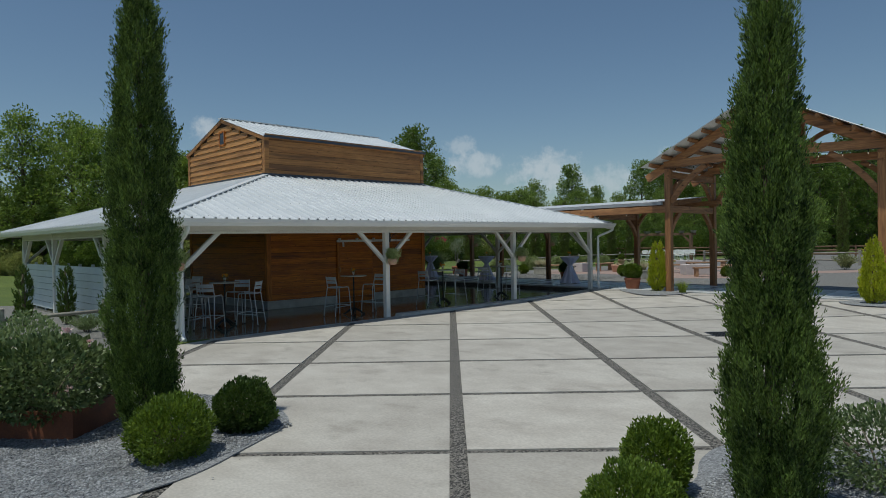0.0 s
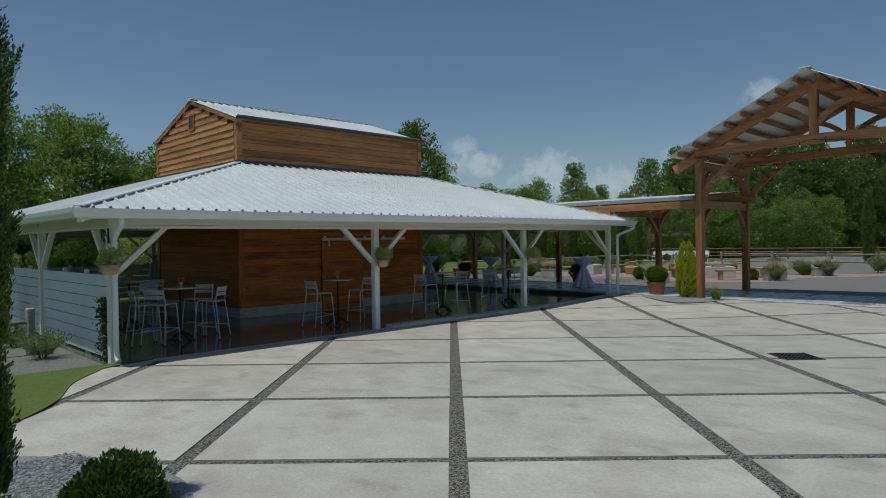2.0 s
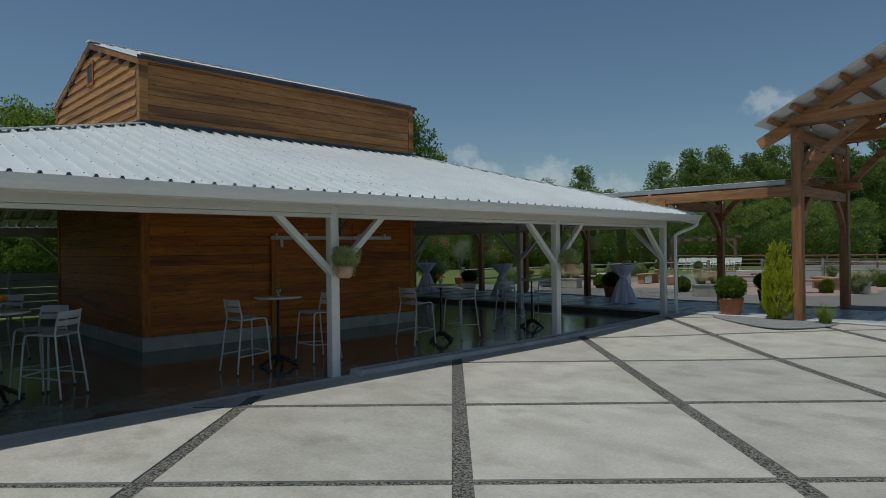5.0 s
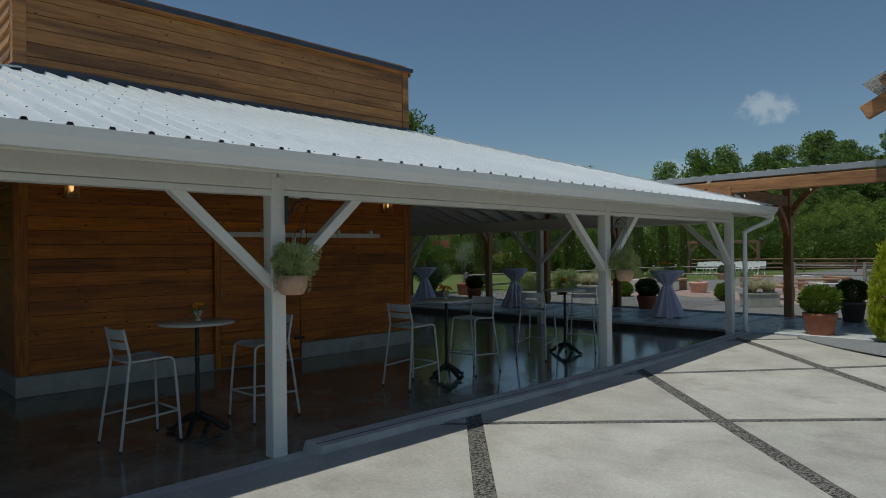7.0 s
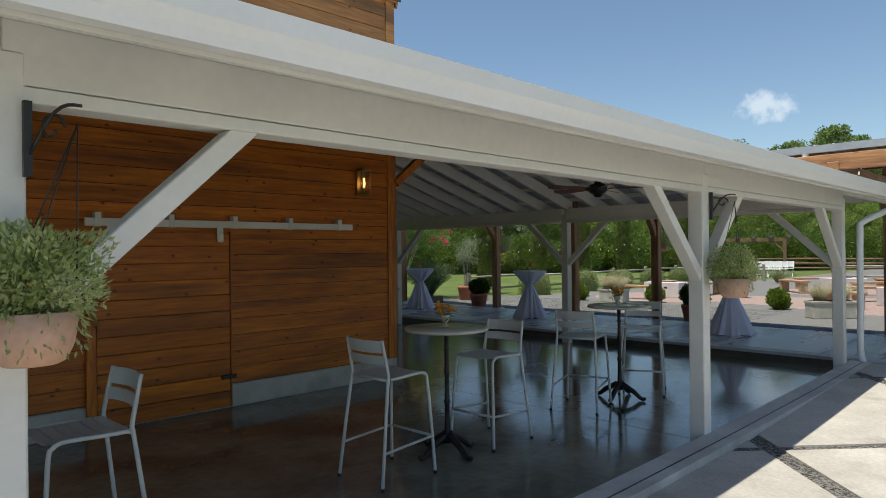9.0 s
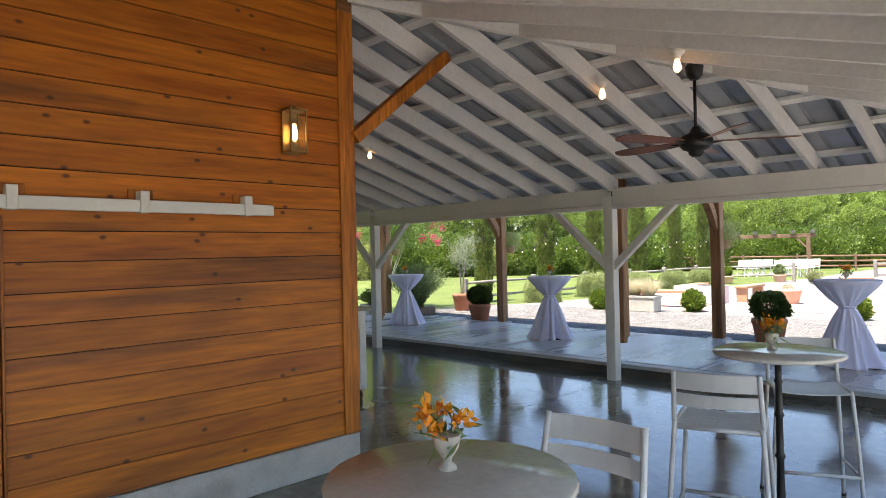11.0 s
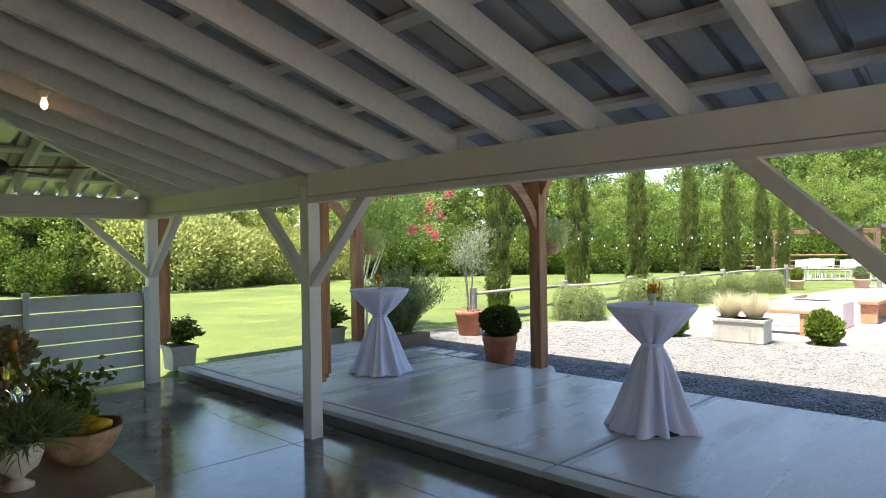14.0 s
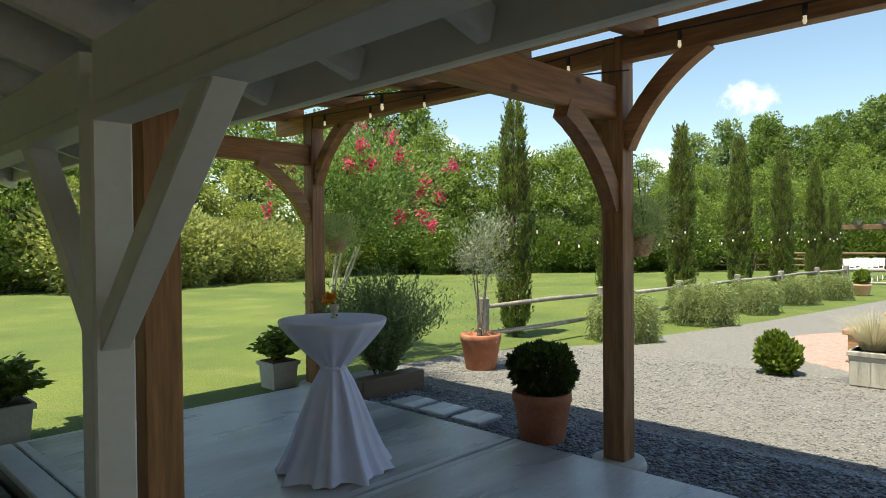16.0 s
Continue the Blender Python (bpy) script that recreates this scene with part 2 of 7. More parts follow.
def leaf_mat(name, c1, c2, through_share=0.35, rough=0.55, patch=1.3, vary=0.6):
    """Leaves: colour by leaf, some light let through."""
    m = bpy.data.materials.new(name)
    m.use_nodes = True
    N, L = m.node_tree.nodes, m.node_tree.links
    b = N["Principled BSDF"]
    geo = N.new("ShaderNodeNewGeometry")
    tc = N.new("ShaderNodeTexCoord")
    nz = N.new("ShaderNodeTexNoise")
    nz.inputs["Scale"].default_value = patch
    L.new(tc.outputs["Object"], nz.inputs["Vector"])
    ad = N.new("ShaderNodeMath")
    ad.operation = "MULTIPLY_ADD"
    ad.inputs[1].default_value = vary
    L.new(geo.outputs["Random Per Island"], ad.inputs[0])
    sc = N.new("ShaderNodeMath")
    sc.operation = "MULTIPLY_ADD"
    sc.inputs[1].default_value, sc.inputs[2].default_value = 1.2, -0.4 + (0.6 - vary) * 0.5
    L.new(nz.outputs[0], sc.inputs[0])
    L.new(sc.outputs[0], ad.inputs[2])
    ramp = N.new("ShaderNodeValToRGB")
    ramp.color_ramp.elements[0].color, ramp.color_ramp.elements[1].color = (*c1, 1), (*c2, 1)
    L.new(ad.outputs[0], ramp.inputs[0])
    L.new(ramp.outputs[0], b.inputs["Base Color"])
    b.inputs["Roughness"].default_value = rough
    b.inputs["Specular IOR Level"].default_value = 0.35
    tr = N.new("ShaderNodeBsdfTranslucent")
    hs = N.new("ShaderNodeHueSaturation")
    hs.inputs["Hue"].default_value, hs.inputs["Saturation"].default_value, hs.inputs["Value"].default_value = 0.485, 1.1, 1.5
    L.new(ramp.outputs[0], hs.inputs["Color"])
    L.new(hs.outputs[0], tr.inputs["Color"])
    mx = N.new("ShaderNodeMixShader")
    mx.inputs[0].default_value = through_share
    L.new(b.outputs[0], mx.inputs[1])
    L.new(tr.outputs[0], mx.inputs[2])
    L.new(mx.outputs[0], N["Material Output"].inputs["Surface"])
    return m


def glow_mat(name, colour, strength):
    m = bpy.data.materials.new(name)
    m.use_nodes = True
    b = m.node_tree.nodes["Principled BSDF"]
    b.inputs["Base Color"].default_value = (*colour, 1)
    b.inputs["Emission Color"].default_value = (*colour, 1)
    b.inputs["Emission Strength"].default_value = strength
    return m


def glass_mat(name, tint=(1, 1, 1), rough=0.02):
    m = bpy.data.materials.new(name)
    m.use_nodes = True
    b = m.node_tree.nodes["Principled BSDF"]
    b.inputs["Base Color"].default_value = (*tint, 1)
    b.inputs["Roughness"].default_value = rough
    b.inputs["Transmission Weight"].default_value = 1.0
    b.inputs["IOR"].default_value = 1.45
    return m


M_CONCRETE = mat("patio_concrete", (0.385, 0.352, 0.312), (0.49, 0.458, 0.412), 2.1, 0.72, bump=0.002, bump_scale=45, fine=0.14, stretch=(1, 0.7, 1), spots=((0.30, 0.272, 0.238), 2.3, 0.57, 0.6), rand=0.10, sharp=0.16)
M_CURB = mat("curb_concrete", (0.44, 0.43, 0.40), (0.60, 0.585, 0.55), 3.0, 0.7, bump=0.002, bump_scale=70, fine=0.08, spots=((0.25, 0.24, 0.22), 2.0, 0.6, 0.5))
M_SLAB = mat("breezeway_concrete", (0.32, 0.328, 0.33), (0.58, 0.59, 0.59), 1.2, 0.28, bump=0.0010, bump_scale=40, fine=0.12, stretch=(0.30, 1.3, 1), spots=((0.20, 0.208, 0.22), 0.9, 0.55, 0.85), rough_var=0.22)
M_POLISHED = mat("polished_concrete", (0.115, 0.122, 0.098), (0.25, 0.26, 0.215), 1.3, 0.10, bump=0.0005, bump_scale=14, fine=0.16, spots=((0.085, 0.088, 0.07), 1.4, 0.53, 0.65), rough_var=0.10, spec=0.8)
M_AGGREGATE = mat("exposed_aggregate", (0.020, 0.019, 0.018), (0.25, 0.23, 0.205), 46, 0.85, bump=0.012, bump_scale=110, fine=0.6, sharp=0.08)
M_GRAVEL = mat("pale_gravel", (0.135, 0.130, 0.122), (0.24, 0.232, 0.218), 26, 0.9, bump=0.02, bump_scale=60, fine=0.4, spots=((0.15, 0.15, 0.15), 9, 0.56, 0.6))
M_GREYGRAVEL = mat("grey_gravel", (0.15, 0.155, 0.165), (0.36, 0.365, 0.375), 38, 0.85, bump=0.02, bump_scale=70, fine=0.5)
M_LAWN = mat("lawn_soil", (0.066, 0.105, 0.017), (0.135, 0.175, 0.032), 0.35, 0.9, bump=0.03, bump_scale=45, fine=0.40, spots=((0.18, 0.195, 0.05), 0.8, 0.58, 0.5))
M_SOIL = mat("mulch", (0.05, 0.035, 0.025), (0.11, 0.08, 0.06), 20, 0.95, bump=0.02, bump_scale=50, fine=0.4)
M_WHITE = mat("white_painted_wood", (0.71, 0.69, 0.64), (0.78, 0.76, 0.71), 1.6, 0.55, bump=0.0012, bump_scale=35, stretch=(0.6, 0.6, 0.6), fine=0.035, spots=((0.55, 0.52, 0.46), 3.5, 0.68, 0.4))
M_RAFTER = mat("rafter_paint", (0.76, 0.745, 0.70), (0.84, 0.825, 0.79), 2.0, 0.6, bump=0.0012, bump_scale=30, fine=0.06, spots=((0.52, 0.49, 0.42), 3, 0.63, 0.4))
M_GUTTER = mat("white_gutter", (0.78, 0.78, 0.77), (0.84, 0.84, 0.83), 1.0, 0.35, fine=0.02)
M_SCREEN = mat("pale_blue_board_paint", (0.56, 0.62, 0.63), (0.64, 0.69, 0.70), 2.0, 0.55, bump=0.001, bump_scale=30, fine=0.05)
M_METAL = mat("galvanised_roofing", (0.62, 0.64, 0.655), (0.72, 0.735, 0.75), 0.7, 0.42, metal=0.12, fine=0.04, rough_var=0.06, spots=((0.50, 0.52, 0.55), 1.6, 0.62, 0.35))
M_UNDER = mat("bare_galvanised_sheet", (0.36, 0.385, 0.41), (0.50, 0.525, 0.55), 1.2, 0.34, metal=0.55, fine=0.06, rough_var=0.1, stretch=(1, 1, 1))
M_FLASH = mat("dark_flashing", (0.05, 0.06, 0.08), (0.09, 0.10, 0.12), 3, 0.5, metal=0.4, fine=0.1)
# near-black: stands for the shadow lines under the lapped boards
M_SHADE_BACKING = mat("lap_shade_backing", (0.03, 0.014, 0.008), (0.05, 0.022, 0.012), 6, 0.9)
M_CEDAR = mat("cedar_siding", (0.35, 0.088, 0.004), (0.58, 0.182, 0.010), 1.5, 0.5, bump=0.0025, bump_scale=9, stretch=(0.35, 2.2, 4), fine=0.30, spots=((0.13, 0.042, 0.010), 1.1, 0.56, 0.75), rand=0.17, knots=2.9)
M_CEDAR_Y = mat("cedar_siding_side", (0.35, 0.088, 0.004), (0.58, 0.182, 0.010), 1.5, 0.5, bump=0.0025, bump_scale=9, stretch=(2.2, 0.35, 4), fine=0.30, spots=((0.13, 0.042, 0.010), 1.1, 0.56, 0.75), rand=0.17, knots=2.9)
M_TRIM = mat("cedar_trim", (0.30, 0.080, 0.006), (0.56, 0.185, 0.018), 2.2, 0.5, bump=0.003, bump_scale=8, stretch=(5, 5, 0.5), fine=0.40, rand=0.10, knots=2.0, sharp=0.14)
M_TIMBER_X = mat("stained_timber_x", (0.215, 0.092, 0.034), (0.41, 0.20, 0.080), 2.0, 0.55, bump=0.003, bump_scale=10, stretch=(0.4, 5, 5), fine=0.30, spots=((0.075, 0.028, 0.012), 1.2, 0.58, 0.7), rand=0.14, knots=1.6)
M_TIMBER_Y = mat("stained_timber_y", (0.215, 0.092, 0.034), (0.41, 0.20, 0.080), 2.0, 0.55, bump=0.003, bump_scale=10, stretch=(5, 0.4, 5), fine=0.30, spots=((0.075, 0.028, 0.012), 1.2, 0.58, 0.7), rand=0.14, knots=1.6)
M_TIMBER = mat("stained_timber", (0.215, 0.092, 0.034), (0.41, 0.20, 0.080), 2.0, 0.55, bump=0.003, bump_scale=10, stretch=(5, 5, 0.4), fine=0.30, spots=((0.075, 0.028, 0.012), 1.2, 0.58, 0.7), rand=0.14, knots=1.6)
M_STEEL = mat("pale_grey_powder_coat", (0.50, 0.52, 0.52), (0.56, 0.58, 0.58), 4, 0.38, fine=0.03)
M_IRON = mat("black_cast_iron", (0.012, 0.012, 0.013), (0.03, 0.03, 0.03), 8, 0.42, metal=0.3, fine=0.2)
M_TABLETOP = mat("pale_tabletop", (0.52, 0.51, 0.45), (0.62, 0.60, 0.54), 5, 0.16, fine=0.06)
M_CLOTH = mat("pale_lilac_linen", (0.68, 0.70, 0.90), (0.74, 0.76, 0.95), 3, 0.9, bump=0.0006, bump_scale=300, fine=0.03, spec=0.2)
M_TERRA = mat("terracotta", (0.31, 0.105, 0.055), (0.42, 0.165, 0.09), 5, 0.8, bump=0.0015, bump_scale=40, fine=0.14, spots=((0.46, 0.30, 0.22), 4, 0.62, 0.4), rand=0.1)
M_PINKTERRA = mat("pale_terracotta", (0.58, 0.33, 0.22), (0.68, 0.43, 0.31), 6, 0.8, bump=0.001, bump_scale=40, fine=0.08)
M_STONEPOT = mat("cast_stone", (0.55, 0.50, 0.42), (0.68, 0.63, 0.54), 6, 0.85, bump=0.002, bump_scale=45, fine=0.12)
M_CREAM = mat("cream_planter", (0.42, 0.40, 0.34), (0.53, 0.51, 0.44), 4, 0.75, fine=0.1, spots=((0.30, 0.28, 0.23), 5, 0.6, 0.5))
M_WHITEPAINT = mat("white_cabinet_paint", (0.74, 0.74, 0.71), (0.80, 0.80, 0.77), 2, 0.45, fine=0.03)
M_COUNTER = mat("stained_concrete_counter", (0.30, 0.27, 0.20), (0.42, 0.38, 0.29), 4, 0.4, fine=0.12)
M_DARKWOOD = mat("dark_bar_wood", (0.07, 0.045, 0.03), (0.14, 0.09, 0.055), 3, 0.5, stretch=(0.5, 4, 4), fine=0.2)
M_BARK = mat("bark", (0.10, 0.075, 0.055), (0.20, 0.16, 0.12), 6, 0.9, bump=0.01, bump_scale=18, stretch=(3, 3, 0.6), fine=0.35)
M_RAIL = mat("weathered_fence", (0.20, 0.18, 0.155), (0.35, 0.32, 0.28), 3, 0.85, bump=0.006, bump_scale=16, fine=0.28, rand=0.15)
M_FARFENCE = mat("brown_fence", (0.12, 0.07, 0.04), (0.22, 0.13, 0.08), 3, 0.85, fine=0.2)
M_BRICK = mat("brick_paving", (0.27, 0.185, 0.155), (0.38, 0.275, 0.235), 8, 0.85, bump=0.004, bump_scale=30, fine=0.2)
M_CORTEN = mat("rusted_steel", (0.13, 0.045, 0.025), (0.24, 0.08, 0.035), 6, 0.75, bump=0.001, bump_scale=60, fine=0.2, spots=((0.08, 0.03, 0.02), 3, 0.58, 0.6))
M_BRASS = mat("aged_brass", (0.36, 0.26, 0.10), (0.48, 0.36, 0.16), 8, 0.35, metal=0.9, fine=0.1)
M_BLACK = mat("black_metal", (0.015, 0.015, 0.015), (0.03, 0.03, 0.03), 8, 0.5, fine=0.1)
M_FAN = mat("fan_blade_wood", (0.17, 0.06, 0.025), (0.26, 0.10, 0.04), 4, 0.4, fine=0.2)
M_PORCELAIN = mat("white_porcelain", (0.75, 0.75, 0.72), (0.8, 0.8, 0.78), 5, 0.3, fine=0.02)
M_BULB = glow_mat("warm_bulb", (1.0, 0.52, 0.20), 1.5)
M_SMALLBULB = glow_mat("dim_festoon_bulb", (0.85, 0.74, 0.58), 0.22)
M_GLASS = glass_mat("clear_glass")
M_WINE = glass_mat("dark_bottle_glass", (0.02, 0.035, 0.015), 0.05)
M_WHITEWINE = glass_mat("amber_bottle_glass", (0.75, 0.62, 0.15), 0.05)
M_LEMON = mat("lemon_skin", (0.75, 0.48, 0.02), (0.82, 0.58, 0.05), 20, 0.45, bump=0.001, bump_scale=120, fine=0.05)
M_PETAL_ORANGE = leaf_mat("orange_petals", (0.75, 0.22, 0.02), (0.85, 0.50, 0.04), 0.25)
M_PETAL_PINK = leaf_mat("pink_petals", (0.62, 0.03, 0.12), (0.80, 0.10, 0.24), 0.25)
M_PETAL_PALE = leaf_mat("pale_petals", (0.75, 0.45, 0.45), (0.80, 0.68, 0.64), 0.25)
L_CYPRESS = leaf_mat("cypress_leaf", (0.016, 0.038, 0.010), (0.20, 0.30, 0.065), 0.18, patch=7.0, vary=0.7)
L_BOX = leaf_mat("boxwood_leaf", (0.042, 0.088, 0.013), (0.215, 0.30, 0.050), 0.3, 0.4, patch=6.0)
L_DARKBOX = leaf_mat("dark_shrub_leaf", (0.022, 0.050, 0.011), (0.10, 0.155, 0.034), 0.25, 0.4, patch=6.0)
L_OAK = leaf_mat("broad_leaf", (0.040, 0.088, 0.016), (0.31, 0.41, 0.10), 0.38, patch=1.3, vary=0.42)
L_LIGHT = leaf_mat("light_leaf", (0.10, 0.155, 0.032), (0.40, 0.45, 0.135), 0.40, patch=1.2, vary=0.4)
L_PINE = leaf_mat("pine_needles", (0.045, 0.095, 0.028), (0.28, 0.37, 0.115), 0.32, patch=1.1, vary=0.40)
L_OLIVE = leaf_mat("silver_olive_leaf", (0.16, 0.20, 0.12), (0.36, 0.40, 0.29), 0.3)
L_SAGE = leaf_mat("grey_green_leaf", (0.085, 0.135, 0.05), (0.29, 0.36, 0.17), 0.3, patch=4.0)
L_HERB = leaf_mat("pale_green_herb", (0.20, 0.29, 0.065), (0.58, 0.61, 0.34), 0.4, patch=9.0)
L_YELLOW = leaf_mat("golden_conifer_leaf", (0.24, 0.31, 0.02), (0.64, 0.67, 0.07), 0.3, patch=6.0)
L_GRASS = leaf_mat("grass_blade", (0.11, 0.165, 0.02), (0.27, 0.34, 0.055), 0.35)
L_DRY = leaf_mat("dry_grass", (0.36, 0.34, 0.21), (0.56, 0.52, 0.36), 0.35)
L_ROSE = leaf_mat("rose_leaf", (0.038, 0.078, 0.022), (0.22, 0.275, 0.12), 0.25, 0.40, patch=6.0)
L_SEDUM = leaf_mat("rusty_sedum", (0.20, 0.19, 0.075), (0.46, 0.41, 0.23), 0.3)
L_MYRTLE = leaf_mat("myrtle_leaf", (0.075, 0.145, 0.040), (0.26, 0.37, 0.12), 0.38, patch=2.5)
L_FENCECYPRESS = leaf_mat("dry_cypress_leaf", (0.060, 0.042, 0.018), (0.24, 0.35, 0.085), 0.30, patch=4.5, vary=0.75)
M_CEDAR_SUN = mat("sun_bleached_cedar", (0.30, 0.125, 0.035), (0.47, 0.225, 0.075), 1.5, 0.6, bump=0.0025, bump_scale=9, stretch=(0.35, 2.2, 4), fine=0.28, spots=((0.10, 0.045, 0.02), 0.9, 0.52, 0.75), rand=0.16, knots=2.9)
M_CEDAR_SUN_Y = mat("sun_bleached_cedar_side", (0.34, 0.145, 0.04), (0.52, 0.255, 0.085), 1.5, 0.6, bump=0.0025, bump_scale=9, stretch=(2.2, 0.35, 4), fine=0.28, spots=((0.12, 0.055, 0.025), 0.9, 0.56, 0.6), rand=0.16, knots=2.9)
# blue-grey stone, with the roof edge's shadow put into its dark tone
M_SHADED_SLATE = mat("slate_chippings", (0.09, 0.10, 0.115), (0.27, 0.29, 0.31), 30, 0.8, bump=0.02, bump_scale=55, fine=0.5)
L_THICKET = leaf_mat("thicket_leaf", (0.115, 0.155, 0.042), (0.44, 0.465, 0.18), 0.40, patch=1.2, vary=0.4)
L_DARKOAK = leaf_mat("dark_oak_leaf", (0.028, 0.062, 0.012), (0.17, 0.25, 0.050), 0.35, patch=1.2, vary=0.45)
L_PALESAGE = leaf_mat("pale_sage_leaf", (0.13, 0.16, 0.06), (0.36, 0.37, 0.18), 0.3, patch=3.0)

# ---- ground ----
def sheet(name, outline, z, material, label, category, kind="structure", skirt=0.0):
    """A flat or gently climbing sheet within an outline of (x, y)."""
    bm = bmesh.new()
    vs = [bm.verts.new((x, y, z(x, y) if callable(z) else z)) for x, y in outline]
    f = bm.faces.new(vs)
    bm.normal_update()
    if f.normal.z < 0:
        f.normal_flip()
    if skirt:
        r = bmesh.ops.extrude_face_region(bm, geom=[f])
        for v in r["geom"]:
            if isinstance(v, bmesh.types.BMVert):
                v.co.z += skirt
        bmesh.ops.recalc_face_normals(bm, faces=bm.faces[:])
    return tagged(part(name, bm, material), label, category, kind=kind)


def ground_z(x):
    return -0.06 + 0.11 * min(max((x - 20.3) / 0.3, 0.0), 1.0)


xs = [-900, -300, -120, -60, -30, -15, -8, -4, 0, 4, 8, 10, 12, 14, 16, 18, 20.3, 20.6, 24, 30, 40, 60, 90, 150, 300, 900]
ys = [-900, -300, -120, -60, -30, -15, -5, 5, 12, 20, 26, 35, 50, 70, 100, 160, 300, 900]
bm = bmesh.new()
gv = [[bm.verts.new((x, y, ground_z(x))) for y in ys] for x in xs]
for i in range(len(xs) - 1):
    for j in range(len(ys) - 1):
        bm.faces.new((gv[i][j], gv[i + 1][j], gv[i + 1][j + 1], gv[i][j + 1]))
ground = tagged(part("ground", bm, M_LAWN), "mown sunlit green lawn reaching to the woods", "lawn", kind="structure")

# gravel yard beyond the breezeway; its border's dark tone is part slate, part roof shade
gravel = sheet("gravel_yard", [(22.6, 25.5), (22.6, -22), (75, -22), (75, 21.5), (46, 21.8), (33, 23.6), (28.3, 24.6), (26.6, 25.6), (24.6, 25.8)],
               0.065, M_GRAVEL, "pale crushed stone yard beside the breezeway", "gravel")
slate = sheet("slate_border", [(23.29, 25.4), (23.29, 12.9), (24.35, 12.9), (24.5, 16.0), (24.3, 18.5), (24.55, 20.5), (24.35, 22.6), (24.2, 24.0), (23.9, 25.4)], 0.071, M_SHADED_SLATE, "blue-grey slate chippings along the breezeway, roof shade in their dark colour", "gravel")
# ---- patio: slabs between strips of exposed aggregate, laid on the skew ----
S2 = math.sqrt(0.5)
V0, CELL = 0.30, 2.387
U_LINES = [-4.0, -1.6, 0.8, 3.2, 5.49, 7.70, 9.92, 12.15, 14.51, 17.14, 19.57, 22.0, 24.4]
bm = bmesh.new()
nx, ny = 26, 34
px = [-6 + i * (26.2 / nx) for i in range(nx + 1)]
py = [-12 + j * (24.25 / ny) for j in range(ny + 1)]
pv = [[bm.verts.new((x, y, rise(x) - 0.014)) for y in py] for x in px]
for i in range(nx):
    for j in range(ny):
        bm.faces.new((pv[i][j], pv[i + 1][j], pv[i + 1][j + 1], pv[i][j + 1]))
patio = tagged(part("patio", bm, M_AGGREGATE), "pale concrete patio with dark exposed-aggregate strips", "patio", kind="structure")


def patio_slab(iu, iv):
    gu, gv_ = 0.055, 0.08
    u0, u1 = U_LINES[iu] + gu, U_LINES[iu + 1] - gu
    v0, v1 = V0 + iv * CELL + gv_, V0 + (iv + 1) * CELL - gv_
    poly = [((u + v) * S2, (u - v) * S2) for u, v in ((u0, v0), (u0, v1), (u1, v1), (u1, v0))]
    for axis, limit, sign in ((1, 12.2, 1), (0, 20.15, 1), (1, -12, -1), (0, -6, -1)):
        out = []
        for k, p in enumerate(poly):
            q = poly[(k + 1) % len(poly)]
            a, b = sign * (limit - p[axis]), sign * (limit - q[axis])
            if a >= 0:
                out.append(p)
            if a * b < 0:
                s = a / (a - b)
                out.append((p[0] + (q[0] - p[0]) * s, p[1] + (q[1] - p[1]) * s))
        poly = out
        if len(poly) < 3:
            return
    bm = bmesh.new()
    c = Vector((sum(p[0] for p in poly) / len(poly), sum(p[1] for p in poly) / len(poly), 0))
    f = bm.faces.new([bm.verts.new((x - c.x, y - c.y, 0)) for x, y in poly])
    bm.normal_update()
    if f.normal.z < 0:
        f.normal_flip()
    bmesh.ops.triangulate(bm, faces=bm.faces[:])
    bmesh.ops.subdivide_edges(bm, edges=bm.edges[:], cuts=2, use_grid_fill=True)
    for v in bm.verts:
        v.co.z = rise(v.co.x + c.x)
    edge = [e for e in bm.edges if e.is_boundary]
    r = bmesh.ops.extrude_edge_only(bm, edges=edge)
    for v in r["geom"]:
        if isinstance(v, bmesh.types.BMVert):
            v.co.z -= 0.03
    bmesh.ops.recalc_face_normals(bm, faces=bm.faces[:])
    ob = part("paving_slab", bm, M_CONCRETE, patio)
    ob.location = (c.x, c.y, 0)


for iu in range(len(U_LINES) - 1):
    for iv in range(-8, 9):
        patio_slab(iu, iv)

# ---- pavilion floor, curb and breezeway slab ----
floor = tagged(part("floor", box(5.1, 20.25, 12.42, 25.45, -0.12, 0.0), M_POLISHED), "dark polished concrete pavilion floor", "floor", kind="structure")
bm = bmesh.new()
for a, b in (((5.1, 16.83), (9.3, 16.83)), ((16.1, 16.83), (20.2, 16.83)), ((16.1, 21.52), (20.2, 21.52)), ((19.7, 12.5), (19.7, 25.4)), ((10.5, 12.5), (10.5, 16.5)), ((15.65, 12.5), (15.65, 16.5))):
    w = 0.003
    if a[0] == b[0]:
        box(a[0] - w, a[0] + w, a[1], b[1], -0.01, 0.0012, bm)
    else:
        box(a[0], b[0], a[1] - w, a[1] + w, -0.01, 0.0012, bm)
tagged(part("floor_joint", bm, M_BLACK), "thin saw-cut joints in the floor", "joint", kind="structure")
